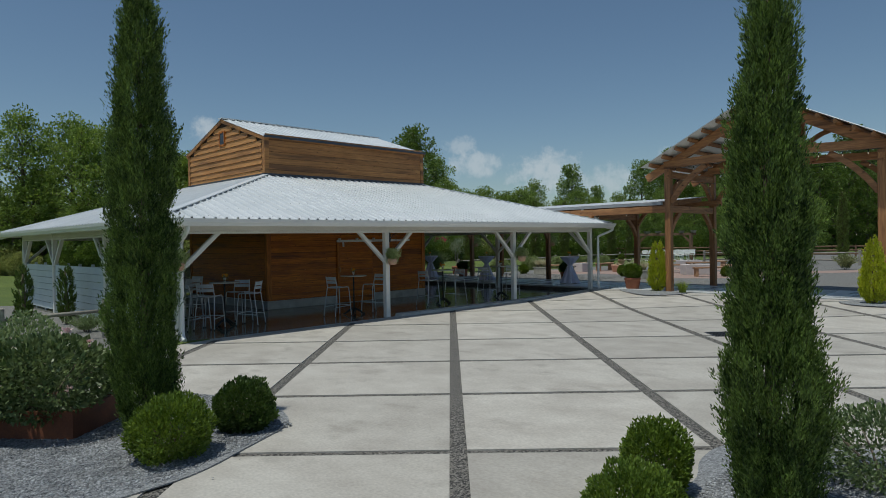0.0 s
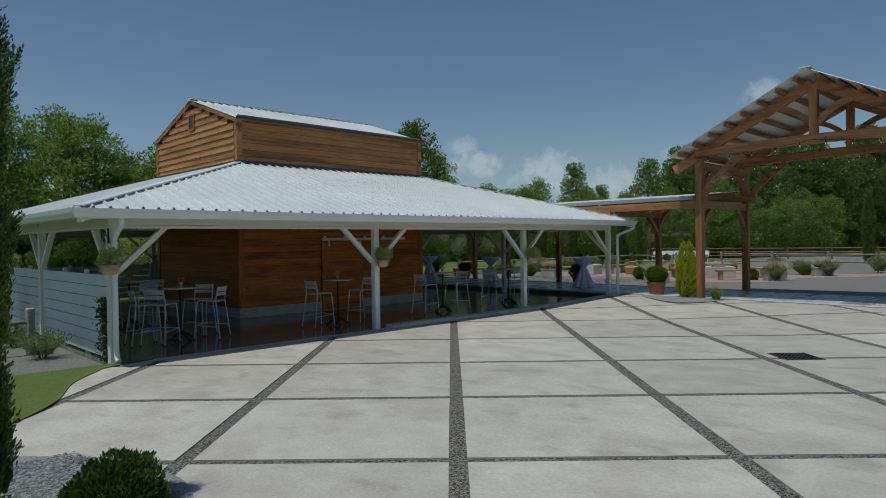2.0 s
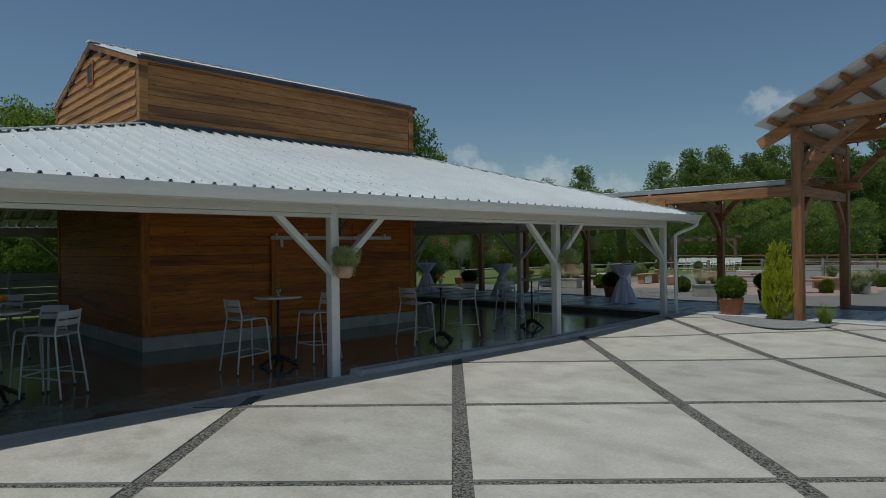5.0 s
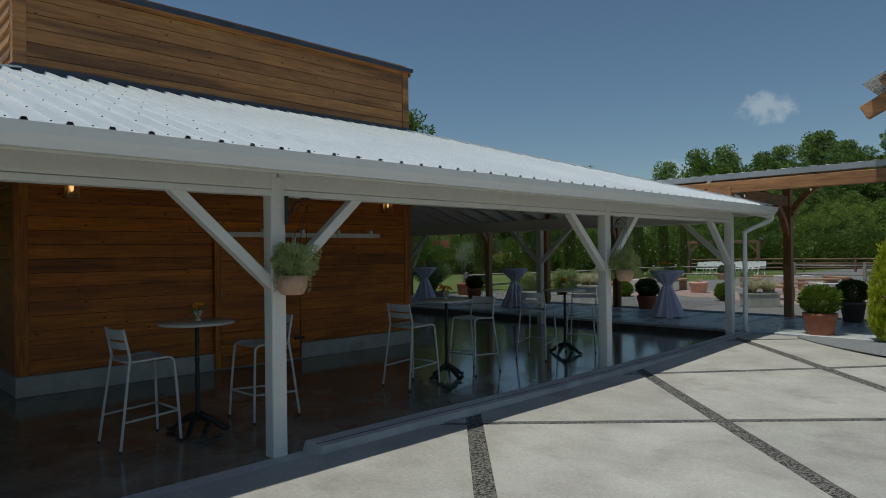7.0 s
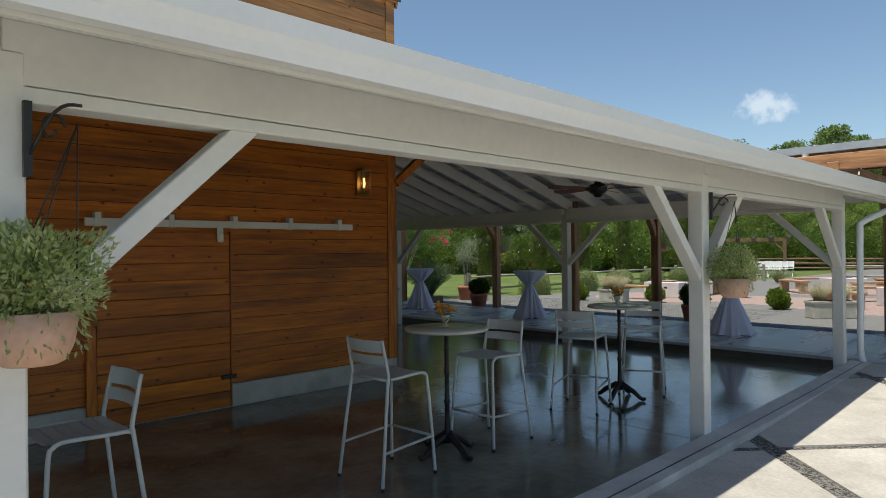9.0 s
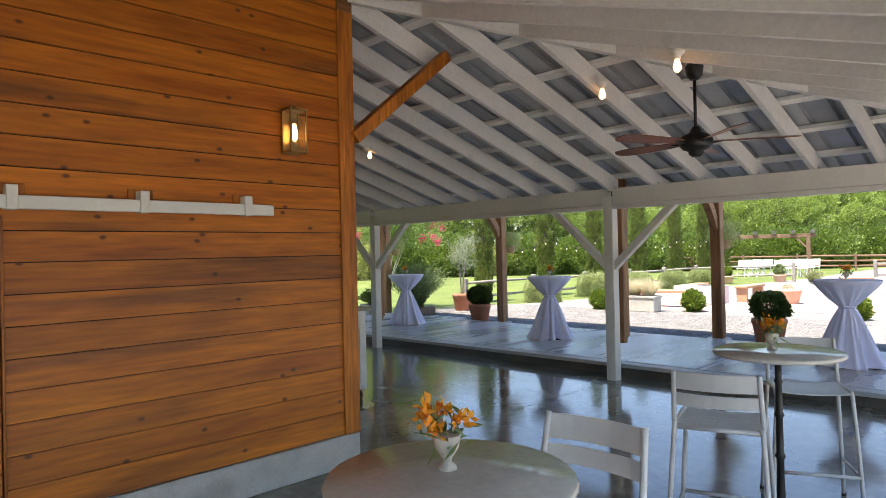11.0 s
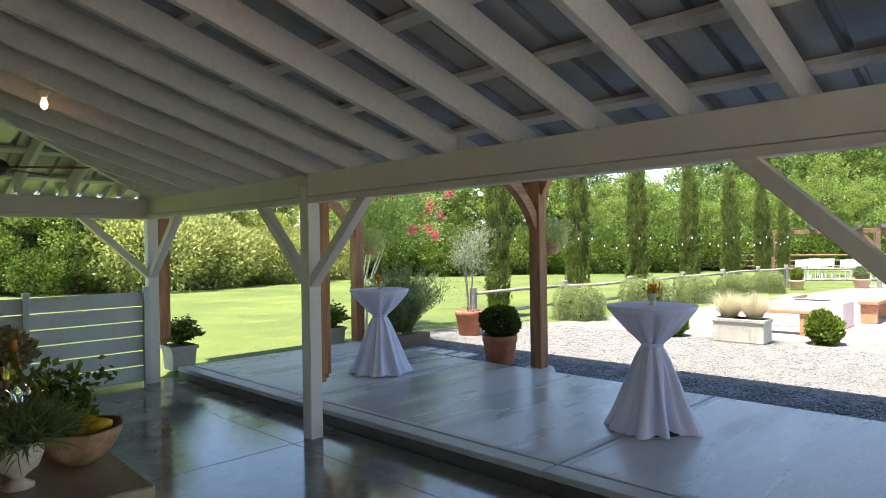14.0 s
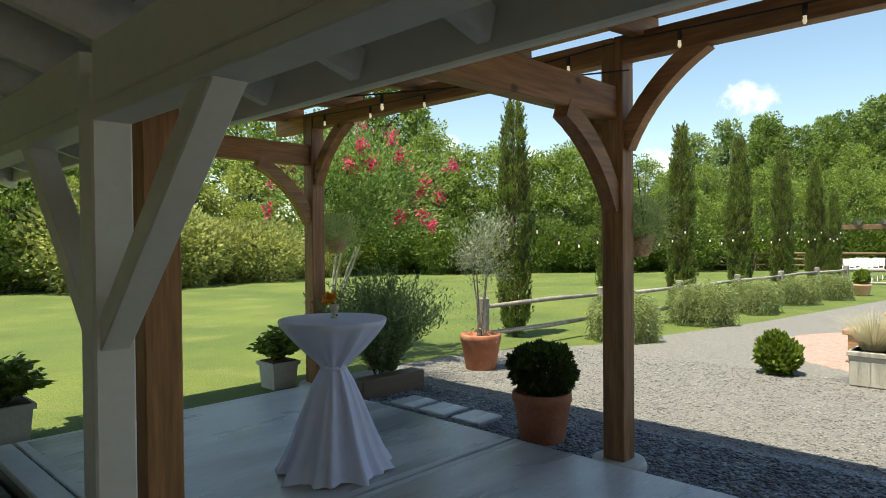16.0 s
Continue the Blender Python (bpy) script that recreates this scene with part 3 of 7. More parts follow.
# curb along the front, proud at its free end
bm = bmesh.new()
steps = [5.1, 10.72, 10.75, 12, 14, 16, 18, 20.2]
tops = [0.004, 0.004, 0.085, 0.085, 0.075, 0.08, 0.10, 0.14]
lo, hi = [], []
for x, z in zip(steps, tops):
    lo.append((bm.verts.new((x, 12.16, z + 0.003)), bm.verts.new((x, 12.42, z))))
    hi.append((bm.verts.new((x, 12.16, -0.1)), bm.verts.new((x, 12.42, -0.1))))
for k in range(len(steps) - 1):
    bm.faces.new((lo[k][0], lo[k + 1][0], lo[k + 1][1], lo[k][1]))
    bm.faces.new((hi[k][0], hi[k + 1][0], lo[k + 1][0], lo[k][0]))
    bm.faces.new((lo[k][1], lo[k + 1][1], hi[k + 1][1], hi[k][1]))
bmesh.ops.recalc_face_normals(bm, faces=bm.faces[:])
curb = tagged(part("curb", bm, M_CURB), "grey concrete curb between patio and pavilion floor", "curb", kind="structure")
bm = bmesh.new()
for x0_, x1_, z0_, z1_ in zip(steps[2:], steps[3:], tops[2:], tops[3:]):
    bar((x0_, 12.255, z0_ - 0.001), (x1_, 12.255, z1_ - 0.001), 0.009, 0.012, bm=bm)
tagged(part("curb_joint", bm, M_BLACK), "thin dark crack along the concrete curb", "joint", kind="structure")
M_RISER = mat("stained_riser", (0.07, 0.062, 0.05), (0.13, 0.115, 0.095), 3, 0.4, bump=0.001, bump_scale=30, fine=0.15)
M_MARGIN = mat("trowelled_concrete", (0.42, 0.425, 0.42), (0.58, 0.585, 0.575), 2.0, 0.45, bump=0.0008, bump_scale=40, fine=0.10, rough_var=0.12)
# breezeway slab in bays, with a kerb lip towards the pavilion
slab = tagged(part("breezeway_floor", box(20.30, 23.27, -1.98, 25.28, -0.1, 0.115), M_CURB), "grey broom-finished concrete breezeway floor, a step up", "floor", kind="structure")
yb = [-2.0, 0.2, 3.3, 6.5, 9.7, 12.85, 16.0, 19.2, 22.4, 25.3]
for a, b in zip(yb, yb[1:]):
    bay = part("paving_slab", box(20.455, 23.28, a + 0.008, b - 0.008, 0.08, 0.15, bevel=0.006), M_SLAB, slab)
    for x0, x1, y0, y1 in ((20.465, 23.27, a + 0.018, a + 0.075), (20.465, 23.27, b - 0.075, b - 0.018), (20.465, 20.525, a + 0.078, b - 0.078)):
        part("margin", box(x0, x1, y0, y1, 0.146, 0.1522), M_MARGIN, bay, "pale smooth trowelled margin")
    part("kerb_stone", box(20.262, 20.44, a + 0.004, b - 0.004, 0.10, 0.152, bevel=0.008), M_MARGIN, slab)
    part("riser", box(20.275, 20.43, a + 0.002, b - 0.002, -0.02, 0.1), M_RISER, slab)

# ---- the pavilion ----
EX0, EX1, EY0, EY1, EZ = 4.56, 20.62, 11.98, 25.85, 2.465       # eaves
CX0, CX1, CY0, CY1, TZ = 9.50, 15.73, 16.73, 22.0, 3.945        # core walls, roof top
PX = [5.16, 10.51, 15.64, 19.94]
PYS = [12.48, 16.84, 21.56, 25.30]
pavilion = thing("pavilion", label="white-posted open pavilion with a pale metal hip roof", category="pavilion")


def ribbed(name, parent, o, s, t, n, length, t_end, material, pitch=0.24, label="", rib=0.036):
    """Ribbed metal: ribs run along t, spaced along s; t_end(s) is how far the sheet runs."""
    o, s, t, n = Vector(o), Vector(s), Vector(t), Vector(n)
    prof = []
    k = 0.0
    while k < length:
        for d, h in ((0.0, 0.0), (pitch - 0.062, 0.0), (pitch - 0.045, rib), (pitch - 0.017, rib)):
            if k + d < length:
                prof.append((k + d, h))
        k += pitch
    prof.append((length, 0.0))
    bm = bmesh.new()
    rows = []
    for d, h in prof:
        e = t_end(d)
        rows.append((bm.verts.new(o + s * d + n * h), bm.verts.new(o + s * d + t * e + n * h)))
    for a, b in zip(rows, rows[1:]):
        if (a[1].co - a[0].co).length + (b[1].co - b[0].co).length > 1e-4:
            bm.faces.new((a[0], b[0], b[1], a[1]))
    return part(name, bm, material, parent, label)


def hip(length, T, a, b):
    return lambda d: max(0.0, min(T, d * T / a, (length - d) * T / b))


RUN = {"front": CY0 - EY0, "back": EY1 - CY1, "left": CX0 - EX0, "right": EX1 - CX1}


def slope(run):
    return Vector((0, 0, (TZ - EZ) / run))


DZ = TZ - EZ
for side, o, s, t in (("front", (EX0, EY0, EZ), (1, 0, 0), (0, 1, 0)), ("right", (EX1, EY0, EZ), (0, 1, 0), (-1, 0, 0)),
                      ("back", (EX1, EY1, EZ), (-1, 0, 0), (0, -1, 0)), ("left", (EX0, EY1, EZ), (0, -1, 0), (1, 0, 0))):
    run = RUN[side]
    tv = Vector(t) + Vector((0, 0, DZ / run))
    nv = (Vector((0, 0, 1)) - Vector(t) * (DZ / run)).normalized()
    length = (EX1 - EX0) if side in ("front", "back") else (EY1 - EY0)
    a, b = {"front": (RUN["left"], RUN["right"]), "right": (RUN["front"], RUN["back"]), "back": (RUN["right"], RUN["left"]), "left": (RUN["back"], RUN["front"])}[side]
    ribbed("roof_sheet", pavilion, o, s, tv, nv, length, hip(length, run, a, b), M_METAL, label="pale ribbed metal roofing")
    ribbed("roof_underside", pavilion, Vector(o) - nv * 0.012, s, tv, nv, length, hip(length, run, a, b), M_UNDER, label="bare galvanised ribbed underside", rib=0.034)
# hip caps and the dark flashing at the wall
for (ex, ey), (cx, cy) in (((EX0, EY0), (CX0, CY0)), ((EX1, EY0), (CX1, CY0)), ((EX1, EY1), (CX1, CY1)), ((EX0, EY1), (CX0, CY1))):
    part("hip_cap", bar((ex, ey, EZ + 0.03), (cx, cy, TZ + 0.03), 0.16, 0.022), M_METAL, pavilion)
for x0, x1, y0, y1 in ((CX0 - 0.05, CX1 + 0.05, CY0 - 0.06, CY0 - 0.02), (CX1 + 0.02, CX1 + 0.06, CY0, CY1), (CX0 - 0.06, CX0 - 0.02, CY0, CY1)):
    part("flashing", box(x0, x1, y0, y1, TZ - 0.02, TZ + 0.07), M_FLASH, pavilion)
# rows of roofing screws beside the ribs of the front slope
bm = bmesh.new()
for row in range(8):
    t_ = 0.2 + row * 0.62
    for i in range(int((EX1 - EX0) / 0.24)):
        x = EX0 + 0.24 * (i + 1) - 0.085
        if t_ / RUN["front"] < min((x - EX0) / RUN["left"], (EX1 - x) / RUN["right"], 1.0) - 0.02:
            z = EZ + DZ * t_ / RUN["front"]
            box(x - 0.0055, x + 0.0055, EY0 + t_ - 0.0055, EY0 + t_ + 0.0055, z - 0.003, z + 0.006, bm)
tagged(part("roofing_screws", bm, M_FLASH, pavilion), "rows of small dark roofing screws", kind="stuff")
# gutters with a stepped face, and fascia behind
for a, b, out in (((EX0, EY0), (EX1, EY0), (0, -1)), ((EX1, EY0), (EX1, EY1), (1, 0)), ((EX1, EY1), (EX0, EY1), (0, 1)), ((EX0, EY1), (EX0, EY0), (-1, 0))):
    o = Vector((*out, 0))
    d = (Vector((*b, 0)) - Vector((*a, 0))).normalized()
    prof = [(0.0, -0.146), (0.06, -0.146), (0.076, -0.105), (0.10, -0.07), (0.112, -0.005), (0.10, -0.005), (0.09, -0.06), (0.066, -0.10), (0.05, -0.132), (0.01, -0.132), (0.0, -0.02)]
    bm = bmesh.new()
    ra = [bm.verts.new(Vector((*a, EZ)) + o * w + Vector((0, 0, h)) - d * w) for w, h in prof]
    rb = [bm.verts.new(Vector((*b, EZ)) + o * w + Vector((0, 0, h)) + d * w) for w, h in prof]
    for k in range(len(prof)):
        bm.faces.new((ra[k], ra[(k + 1) % len(prof)], rb[(k + 1) % len(prof)], rb[k]))
    bm.faces.new(ra)
    bm.faces.new(rb[::-1])
    bmesh.ops.recalc_face_normals(bm, faces=bm.faces[:])
    part("gutter", bm, M_GUTTER, pavilion, "white metal gutter")
    # fascia board
    f = bmesh.new()
    pa, pb = Vector((*a, 0)) - o * 0.025, Vector((*b, 0)) - o * 0.025
    bar(pa + Vector((0, 0, EZ - 0.088)) + d * 0.03, pb + Vector((0, 0, EZ - 0.088)) - d * 0.03, 0.03, 0.146, bm=f)
    part("fascia", f, M_WHITE, pavilion)
# beams
BZ0, BZ1 = 2.17, 2.43
def plate_beam(a, b):
    """A built-up beam: a thin plank under a deeper one, with an open joint between."""
    up_ = Vector((0, 0, 1))
    a, b = Vector((*a, 0)), Vector((*b, 0))
    part("beam", bar(a + up_ * (BZ0 + 0.056 + BZ1) / 2, b + up_ * (BZ0 + 0.056 + BZ1) / 2, 0.124, BZ1 - BZ0 - 0.056, bevel=0.005), M_WHITE, pavilion)
    part("beam_plank", bar(a + up_ * (BZ0 + 0.026), b + up_ * (BZ0 + 0.026), 0.13, 0.052, bevel=0.004), M_WHITE, pavilion)


for y in (PYS[0], PYS[-1]):
    for a, b in zip(PX, PX[1:]):
        plate_beam((a + 0.003, y), (b - 0.003, y))
for x in (PX[0], PX[-1]):
    for a, b in zip(PYS, PYS[1:]):
        plate_beam((x, a + 0.07), (x, b - 0.07))
# posts and braces
POST = 0.134


def post_mesh():
    bm = box(-POST / 2, POST / 2, -POST / 2, POST / 2, -0.02, BZ0 + 0.16, bevel=0.008)
    return bm


posts = sorted({(x, y) for x in PX for y in (PYS[0], PYS[-1])} | {(x, y) for x in (PX[0], PX[-1]) for y in PYS})
first = None
for x, y in posts:
    if first is None:
        first = part("post", post_mesh(), M_WHITE, pavilion)
        first.location = (x, y, 0)
        pm = first.data
    else:
        p = new("post", pm)
        p.parent, p.location = pavilion, (x, y, 0)
    dirs = []
    if y in (PYS[0], PYS[-1]):
        dirs += [(1, 0), (-1, 0)]
    if x in (PX[0], PX[-1]):
        dirs += [(0, 1), (0, -1)]
    for dx, dy in dirs:
        if not (PX[0] - 0.1 < x + dx < PX[-1] + 0.1 and PYS[0] - 0.1 < y + dy < PYS[-1] + 0.1):
            continue
        part("brace", bar((x + dx * 0.03, y + dy * 0.03, 1.42), (x + dx * 0.86, y + dy * 0.86, 2.20), 0.085, 0.10, up=(dy, dx, 0), bevel=0.005), M_WHITE, pavilion)
# rafters and battens
def roof_z(x, y):
    """Height of the sheet's underside."""
    return EZ + DZ * min((y - EY0) / RUN["front"], (EY1 - y) / RUN["back"], (x - EX0) / RUN["left"], (EX1 - x) / RUN["right"], 1.0)


RD, TAIL, BATTEN = 0.187, 0.11, 0.038


def rafter(a, b):
    d = Vector((b[0] - a[0], b[1] - a[1], 0))
    if d.length < 0.25:
        return
    # full depth inside the beam, a slimmer tail out to the gutter
    u = d.normalized()
    cut = (a[0] + u.x * 0.53, a[1] + u.y * 0.53)
    for p, q, depth in ((a, cut, TAIL), (cut, b, RD)):
        if (Vector(q) - Vector(p)).dot(Vector((u.x, u.y))) > 0.05:
            drop = BATTEN + 0.019 + depth / 2
            part("rafter" if depth == RD else "rafter_tail", bar((p[0], p[1], roof_z(*p) - drop), (q[0], q[1], roof_z(*q) - drop), 0.047, depth), M_RAFTER, pavilion)


def span(side, k):
    """A rafter's ends in plan, k metres along from the side's low corner."""
    if side in ("front", "back"):
        x = k
        run = RUN[side]
        lim = min(1.0, (x - EX0) / RUN["left"], (EX1 - x) / RUN["right"])
        y0 = EY0 + 0.06 if side == "front" else EY1 - 0.06
        y1 = EY0 + run * lim if side == "front" else EY1 - run * lim
        return (x, y0), (x, y1)
    y = k
    run = RUN[side]
    lim = min(1.0, (y - EY0) / RUN["front"], (EY1 - y) / RUN["back"])
    x0 = EX0 + 0.06 if side == "left" else EX1 - 0.06
    x1 = EX0 + run * lim if side == "left" else EX1 - run * lim
    return (x0, y), (x1, y)


k = EX0 + 0.45
while k < EX1 - 0.3:
    rafter(*span("front", k))
    rafter(*span("back", k))
    k += 0.558
k = 17.43 - 9 * 0.585
while k < EY1 - 0.3:
    rafter(*span("right", k))
    rafter(*span("left", k))
    k += 0.585
for (ex, ey), (cx, cy) in (((EX0, EY0), (CX0, CY0)), ((EX1, EY0), (CX1, CY0)), ((EX1, EY1), (CX1, CY1)), ((EX0, EY1), (CX0, CY1))):
    part("hip_rafter", bar((ex, ey, EZ - 0.12), (cx, cy, TZ - 0.15), 0.06, 0.20), M_RAFTER, pavilion)
for side in ("front", "right", "back", "left"):
    run = RUN[side]
    k = 0.56
    while k < run - 0.1:
        s = k / run
        z = EZ + DZ * s - BATTEN / 2 - 0.019
        x0, x1 = EX0 + RUN["left"] * s + 0.05, EX1 - RUN["right"] * s - 0.05
        y0, y1 = EY0 + RUN["front"] * s + 0.05, EY1 - RUN["back"] * s - 0.05
        g_ = DZ / run
        tilt = {"front": (0, -g_, 1), "back": (0, g_, 1), "left": (-g_, 0, 1), "right": (g_, 0, 1)}[side]
        if side == "front":
            a, b = (x0, EY0 + k, z), (x1, EY0 + k, z)
        elif side == "back":
            a, b = (x0, EY1 - k, z), (x1, EY1 - k, z)
        elif side == "left":
            a, b = (EX0 + k, y0, z), (EX0 + k, y1, z)
        else:
            a, b = (EX1 - k, y0, z), (EX1 - k, y1, z)
        part("batten", bar(a, b, 0.088, BATTEN, up=tilt), M_RAFTER, pavilion)
        k += 0.60
# downspouts
def downspout(x, y, dx, dy):
    pts = smooth_curve([(x + dx, y + dy, 2.38), (x + dx, y + dy, 2.22), (x + dx * 0.35, y + dy * 0.35, 2.02), (x + dx * 0.28, y + dy * 0.28, 1.85), (x + dx * 0.28, y + dy * 0.28, 0.9), (x + dx * 0.28, y + dy * 0.28, 0.2), (x + dx * 0.5, y + dy * 0.5, 0.06)], 5)
    part("downspout", tube(pts, 0.042, 10), M_GUTTER, pavilion, "white metal downspout")


downspout(PX[-1] + 0.06, PYS[0] - 0.08, 0.62, -0.42)
downspout(PX[0], PYS[0] - 0.03, 0.0, -0.45)

# ---- the timber-clad core with its raised gable ----
house = thing("bar_house", label="orange-stained cedar-clad bar house rising through the pavilion roof", category="building")
EXPO = 0.176
GABLE_Y, GABLE_Z, WALL_Z = (CY0 + CY1) / 2, 5.93, 5.07


def board(parent, a, b, z, out, material, h=EXPO, lip=0.030):
    """A lapped board from a to b in plan, thicker at its lower edge."""
    a, b, o = Vector((*a, 0)), Vector((*b, 0)), Vector((*out, 0))
    m = (a + b) / 2
    ra, rb = a - m, b - m
    bm = bmesh.new()
    # slits above and below bare the dark backing as painted lap shadows
    low, top = Vector((0, 0, 0.0035)), Vector((0, 0, h - 0.0035))
    quad_box(bm, [ra + low, rb + low, rb + o * lip + low, ra + o * lip + low, ra + top, rb + top, rb + o * 0.014 + top, ra + o * 0.014 + top])
    bmesh.ops.recalc_face_normals(bm, faces=bm.faces[:])
    ob = part("board", bm, material, parent)
    ob.location = (m.x, m.y, z)


def core_wall(name, a, b, out, material, gable=False, skip=None):
    t = 0.14
    o = Vector((*out, 0))
    a3, b3 = Vector((*a, 0)), Vector((*b, 0))
    bm = bmesh.new()
    ia, ib = a3 - o * t, b3 - o * t
    top = WALL_Z
    if gable:
        g, gi = Vector((a[0], GABLE_Y, 0)), Vector((a[0], GABLE_Y, 0)) - o * t
        outer = [a3, b3, b3 + Vector((0, 0, top)), g + Vector((0, 0, GABLE_Z - 0.03)), a3 + Vector((0, 0, top))]
    else:
        outer = [a3, b3, b3 + Vector((0, 0, top)), a3 + Vector((0, 0, top))]
    vo = [bm.verts.new(p - o * 0.002) for p in outer]
    vi = [bm.verts.new(p - o * t) for p in outer]
    bm.faces.new(vo)
    bm.faces.new(vi[::-1])
    for i in range(len(vo)):
        bm.faces.new((vo[i], vo[(i + 1) % len(vo)], vi[(i + 1) % len(vo)], vi[i]))
    bmesh.ops.recalc_face_normals(bm, faces=bm.faces[:])
    w = part(name, bm, M_SHADE_BACKING, house)
    d = (b3 - a3).normalized()
    z = 0.257
    while z < (GABLE_Z - 0.25 if gable else WALL_Z - 0.05):
        inset = 0.0
        if z + EXPO > WALL_Z and gable:
            inset = (z + EXPO - WALL_Z) / (GABLE_Z - WALL_Z) * (b3 - a3).length / 2
        pa, pb = a3 + d * (inset + 0.002), b3 - d * (inset + 0.002)
        if (pb - pa).dot(d) > 0.2:
            board(w, (pa.x, pa.y), (pb.x, pb.y), z, out, (M_CEDAR_SUN_Y if gable else M_CEDAR_SUN) if z > TZ - 0.1 else material, lip=0.044 if z > TZ and gable else 0.022)
        z += EXPO
    return w


wall_front = core_wall("wall", (CX0, CY0), (CX1, CY0), (0, -1), M_CEDAR)
wall_left = core_wall("wall", (CX0, CY0 + 0.142), (CX0, CY1 - 0.142), (-1, 0), M_CEDAR_Y, gable=True)
wall_right = core_wall("wall", (CX1, CY0 + 0.142), (CX1, CY1 - 0.142), (1, 0), M_CEDAR_Y, gable=True)
wall_back = core_wall("wall", (CX0, CY1), (CX1, CY1), (0, 1), M_CEDAR)
part("plinth", box(CX0 - 0.035, CX1 + 0.035, CY0 - 0.035, CY1 + 0.035, 0.0, 0.25, bevel=0.01), M_CURB, house, "pale concrete plinth")
for x, y, sx, sy in ((CX0, CY0, -1, -1), (CX1, CY0, 1, -1), (CX0, CY1, -1, 1), (CX1, CY1, 1, 1)):
    for axis in (0, 1):
        if axis == 0:
            x0, x1 = sorted((x + sx * 0.036, x - sx * 0.11))
            y0, y1 = sorted((y + sy * 0.036, y + sy * 0.008))
        else:
            x0, x1 = sorted((x + sx * 0.0355, x + sx * 0.008))
            y0, y1 = sorted((y + sy * 0.007, y - sy * 0.11))
        part("corner_board", box(x0, x1, y0, y1, 0.255, 3.60, bevel=0.003), M_TRIM, house)
        part("corner_board", box(x0, x1, y0, y1, 3.60, WALL_Z - 0.02, bevel=0.003), M_CEDAR_SUN, house)
# upper roof
ridge_run = GABLE_Y - (CY0 - 0.10)
rs = (GABLE_Z - WALL_Z) / (GABLE_Y - CY0)
for sgn, y0 in ((1, CY0 - 0.10), (-1, CY1 + 0.10)):
    z0 = GABLE_Z + 0.04 - rs * ridge_run
    o = (CX0 - 0.08, y0, z0) if sgn > 0 else (CX1 + 0.08, y0, z0)
    ribbed("upper_roof_sheet", house, o, (sgn, 0, 0), Vector((0, sgn, rs)), Vector((0, -sgn * rs, 1)).normalized(), CX1 - CX0 + 0.16, lambda d: ridge_run, M_METAL, label="pale ribbed metal roofing")
    part("soffit", bar((CX0 - 0.06, y0 + sgn * 0.05, z0 + rs * 0.05 - 0.03), (CX1 + 0.06, y0 + sgn * 0.05, z0 + rs * 0.05 - 0.03), 0.09, 0.03, up=(0, -sgn * rs, 1)), M_CEDAR_SUN, house)
    part("drip_edge", bar((CX0 - 0.09, y0 - sgn * 0.008, z0 + 0.010), (CX1 + 0.09, y0 - sgn * 0.008, z0 + 0.010), 0.012, 0.070), M_FLASH, house, "dark folded metal drip edge")
    for gx in (CX0 - 0.055, CX1 + 0.055):
        part("rake_board", bar((gx, y0 + sgn * 0.03, z0 - 0.05), (gx, GABLE_Y, GABLE_Z - 0.03), 0.03, 0.11), M_CEDAR_SUN, house)
part("ridge_cap", bar((CX0 - 0.1, GABLE_Y, GABLE_Z + 0.06), (CX1 + 0.1, GABLE_Y, GABLE_Z + 0.06), 0.24, 0.03), M_METAL, house)
# small window high in the gable
win = part("window", box(CX0 - 0.05, CX0 - 0.03, GABLE_Y - 0.14, GABLE_Y + 0.14, 5.16, 5.52), M_FLASH, house, "small dark gable window")
for y0, y1, z0, z1 in ((-0.20, -0.14, 5.10, 5.58), (0.14, 0.20, 5.10, 5.58), (-0.14, 0.14, 5.52, 5.58), (-0.14, 0.14, 5.10, 5.16)):
    part("window_frame", box(CX0 - 0.062, CX0 - 0.02, GABLE_Y + y0, GABLE_Y + y1, z0, z1), M_TRIM, win)

# ---- breezeway of stained timber ----
def curved_brace(a, b, plane_up, w, h, sag, bm=None):
    """A bowed knee brace from a to b; sag bends it away along plane_up."""
    a, b, pu = Vector(a), Vector(b), Vector(plane_up)
    side = (b - a).cross(pu).normalized()
    n = 8
    bm = bm or bmesh.new()
    rings = []
    for k in range(n + 1):
        t = k / n
        p = a.lerp(b, t) + pu * sag * 4 * t * (1 - t)
        d = ((b - a) + pu * sag * 4 * (1 - 2 * t)).normalized()
        u = side.cross(d).normalized()
        rings.append([bm.verts.new(p + side * i * w / 2 + u * j * h / 2) for i, j in ((-1, -1), (1, -1), (1, 1), (-1, 1))])
    for r, q in zip(rings, rings[1:]):
        for k in range(4):
            bm.faces.new((r[k], r[(k + 1) % 4], q[(k + 1) % 4], q[k]))
    bm.faces.new(rings[0][::-1])
    bm.faces.new(rings[-1])
    bmesh.ops.recalc_face_normals(bm, faces=bm.faces[:])
    return bm


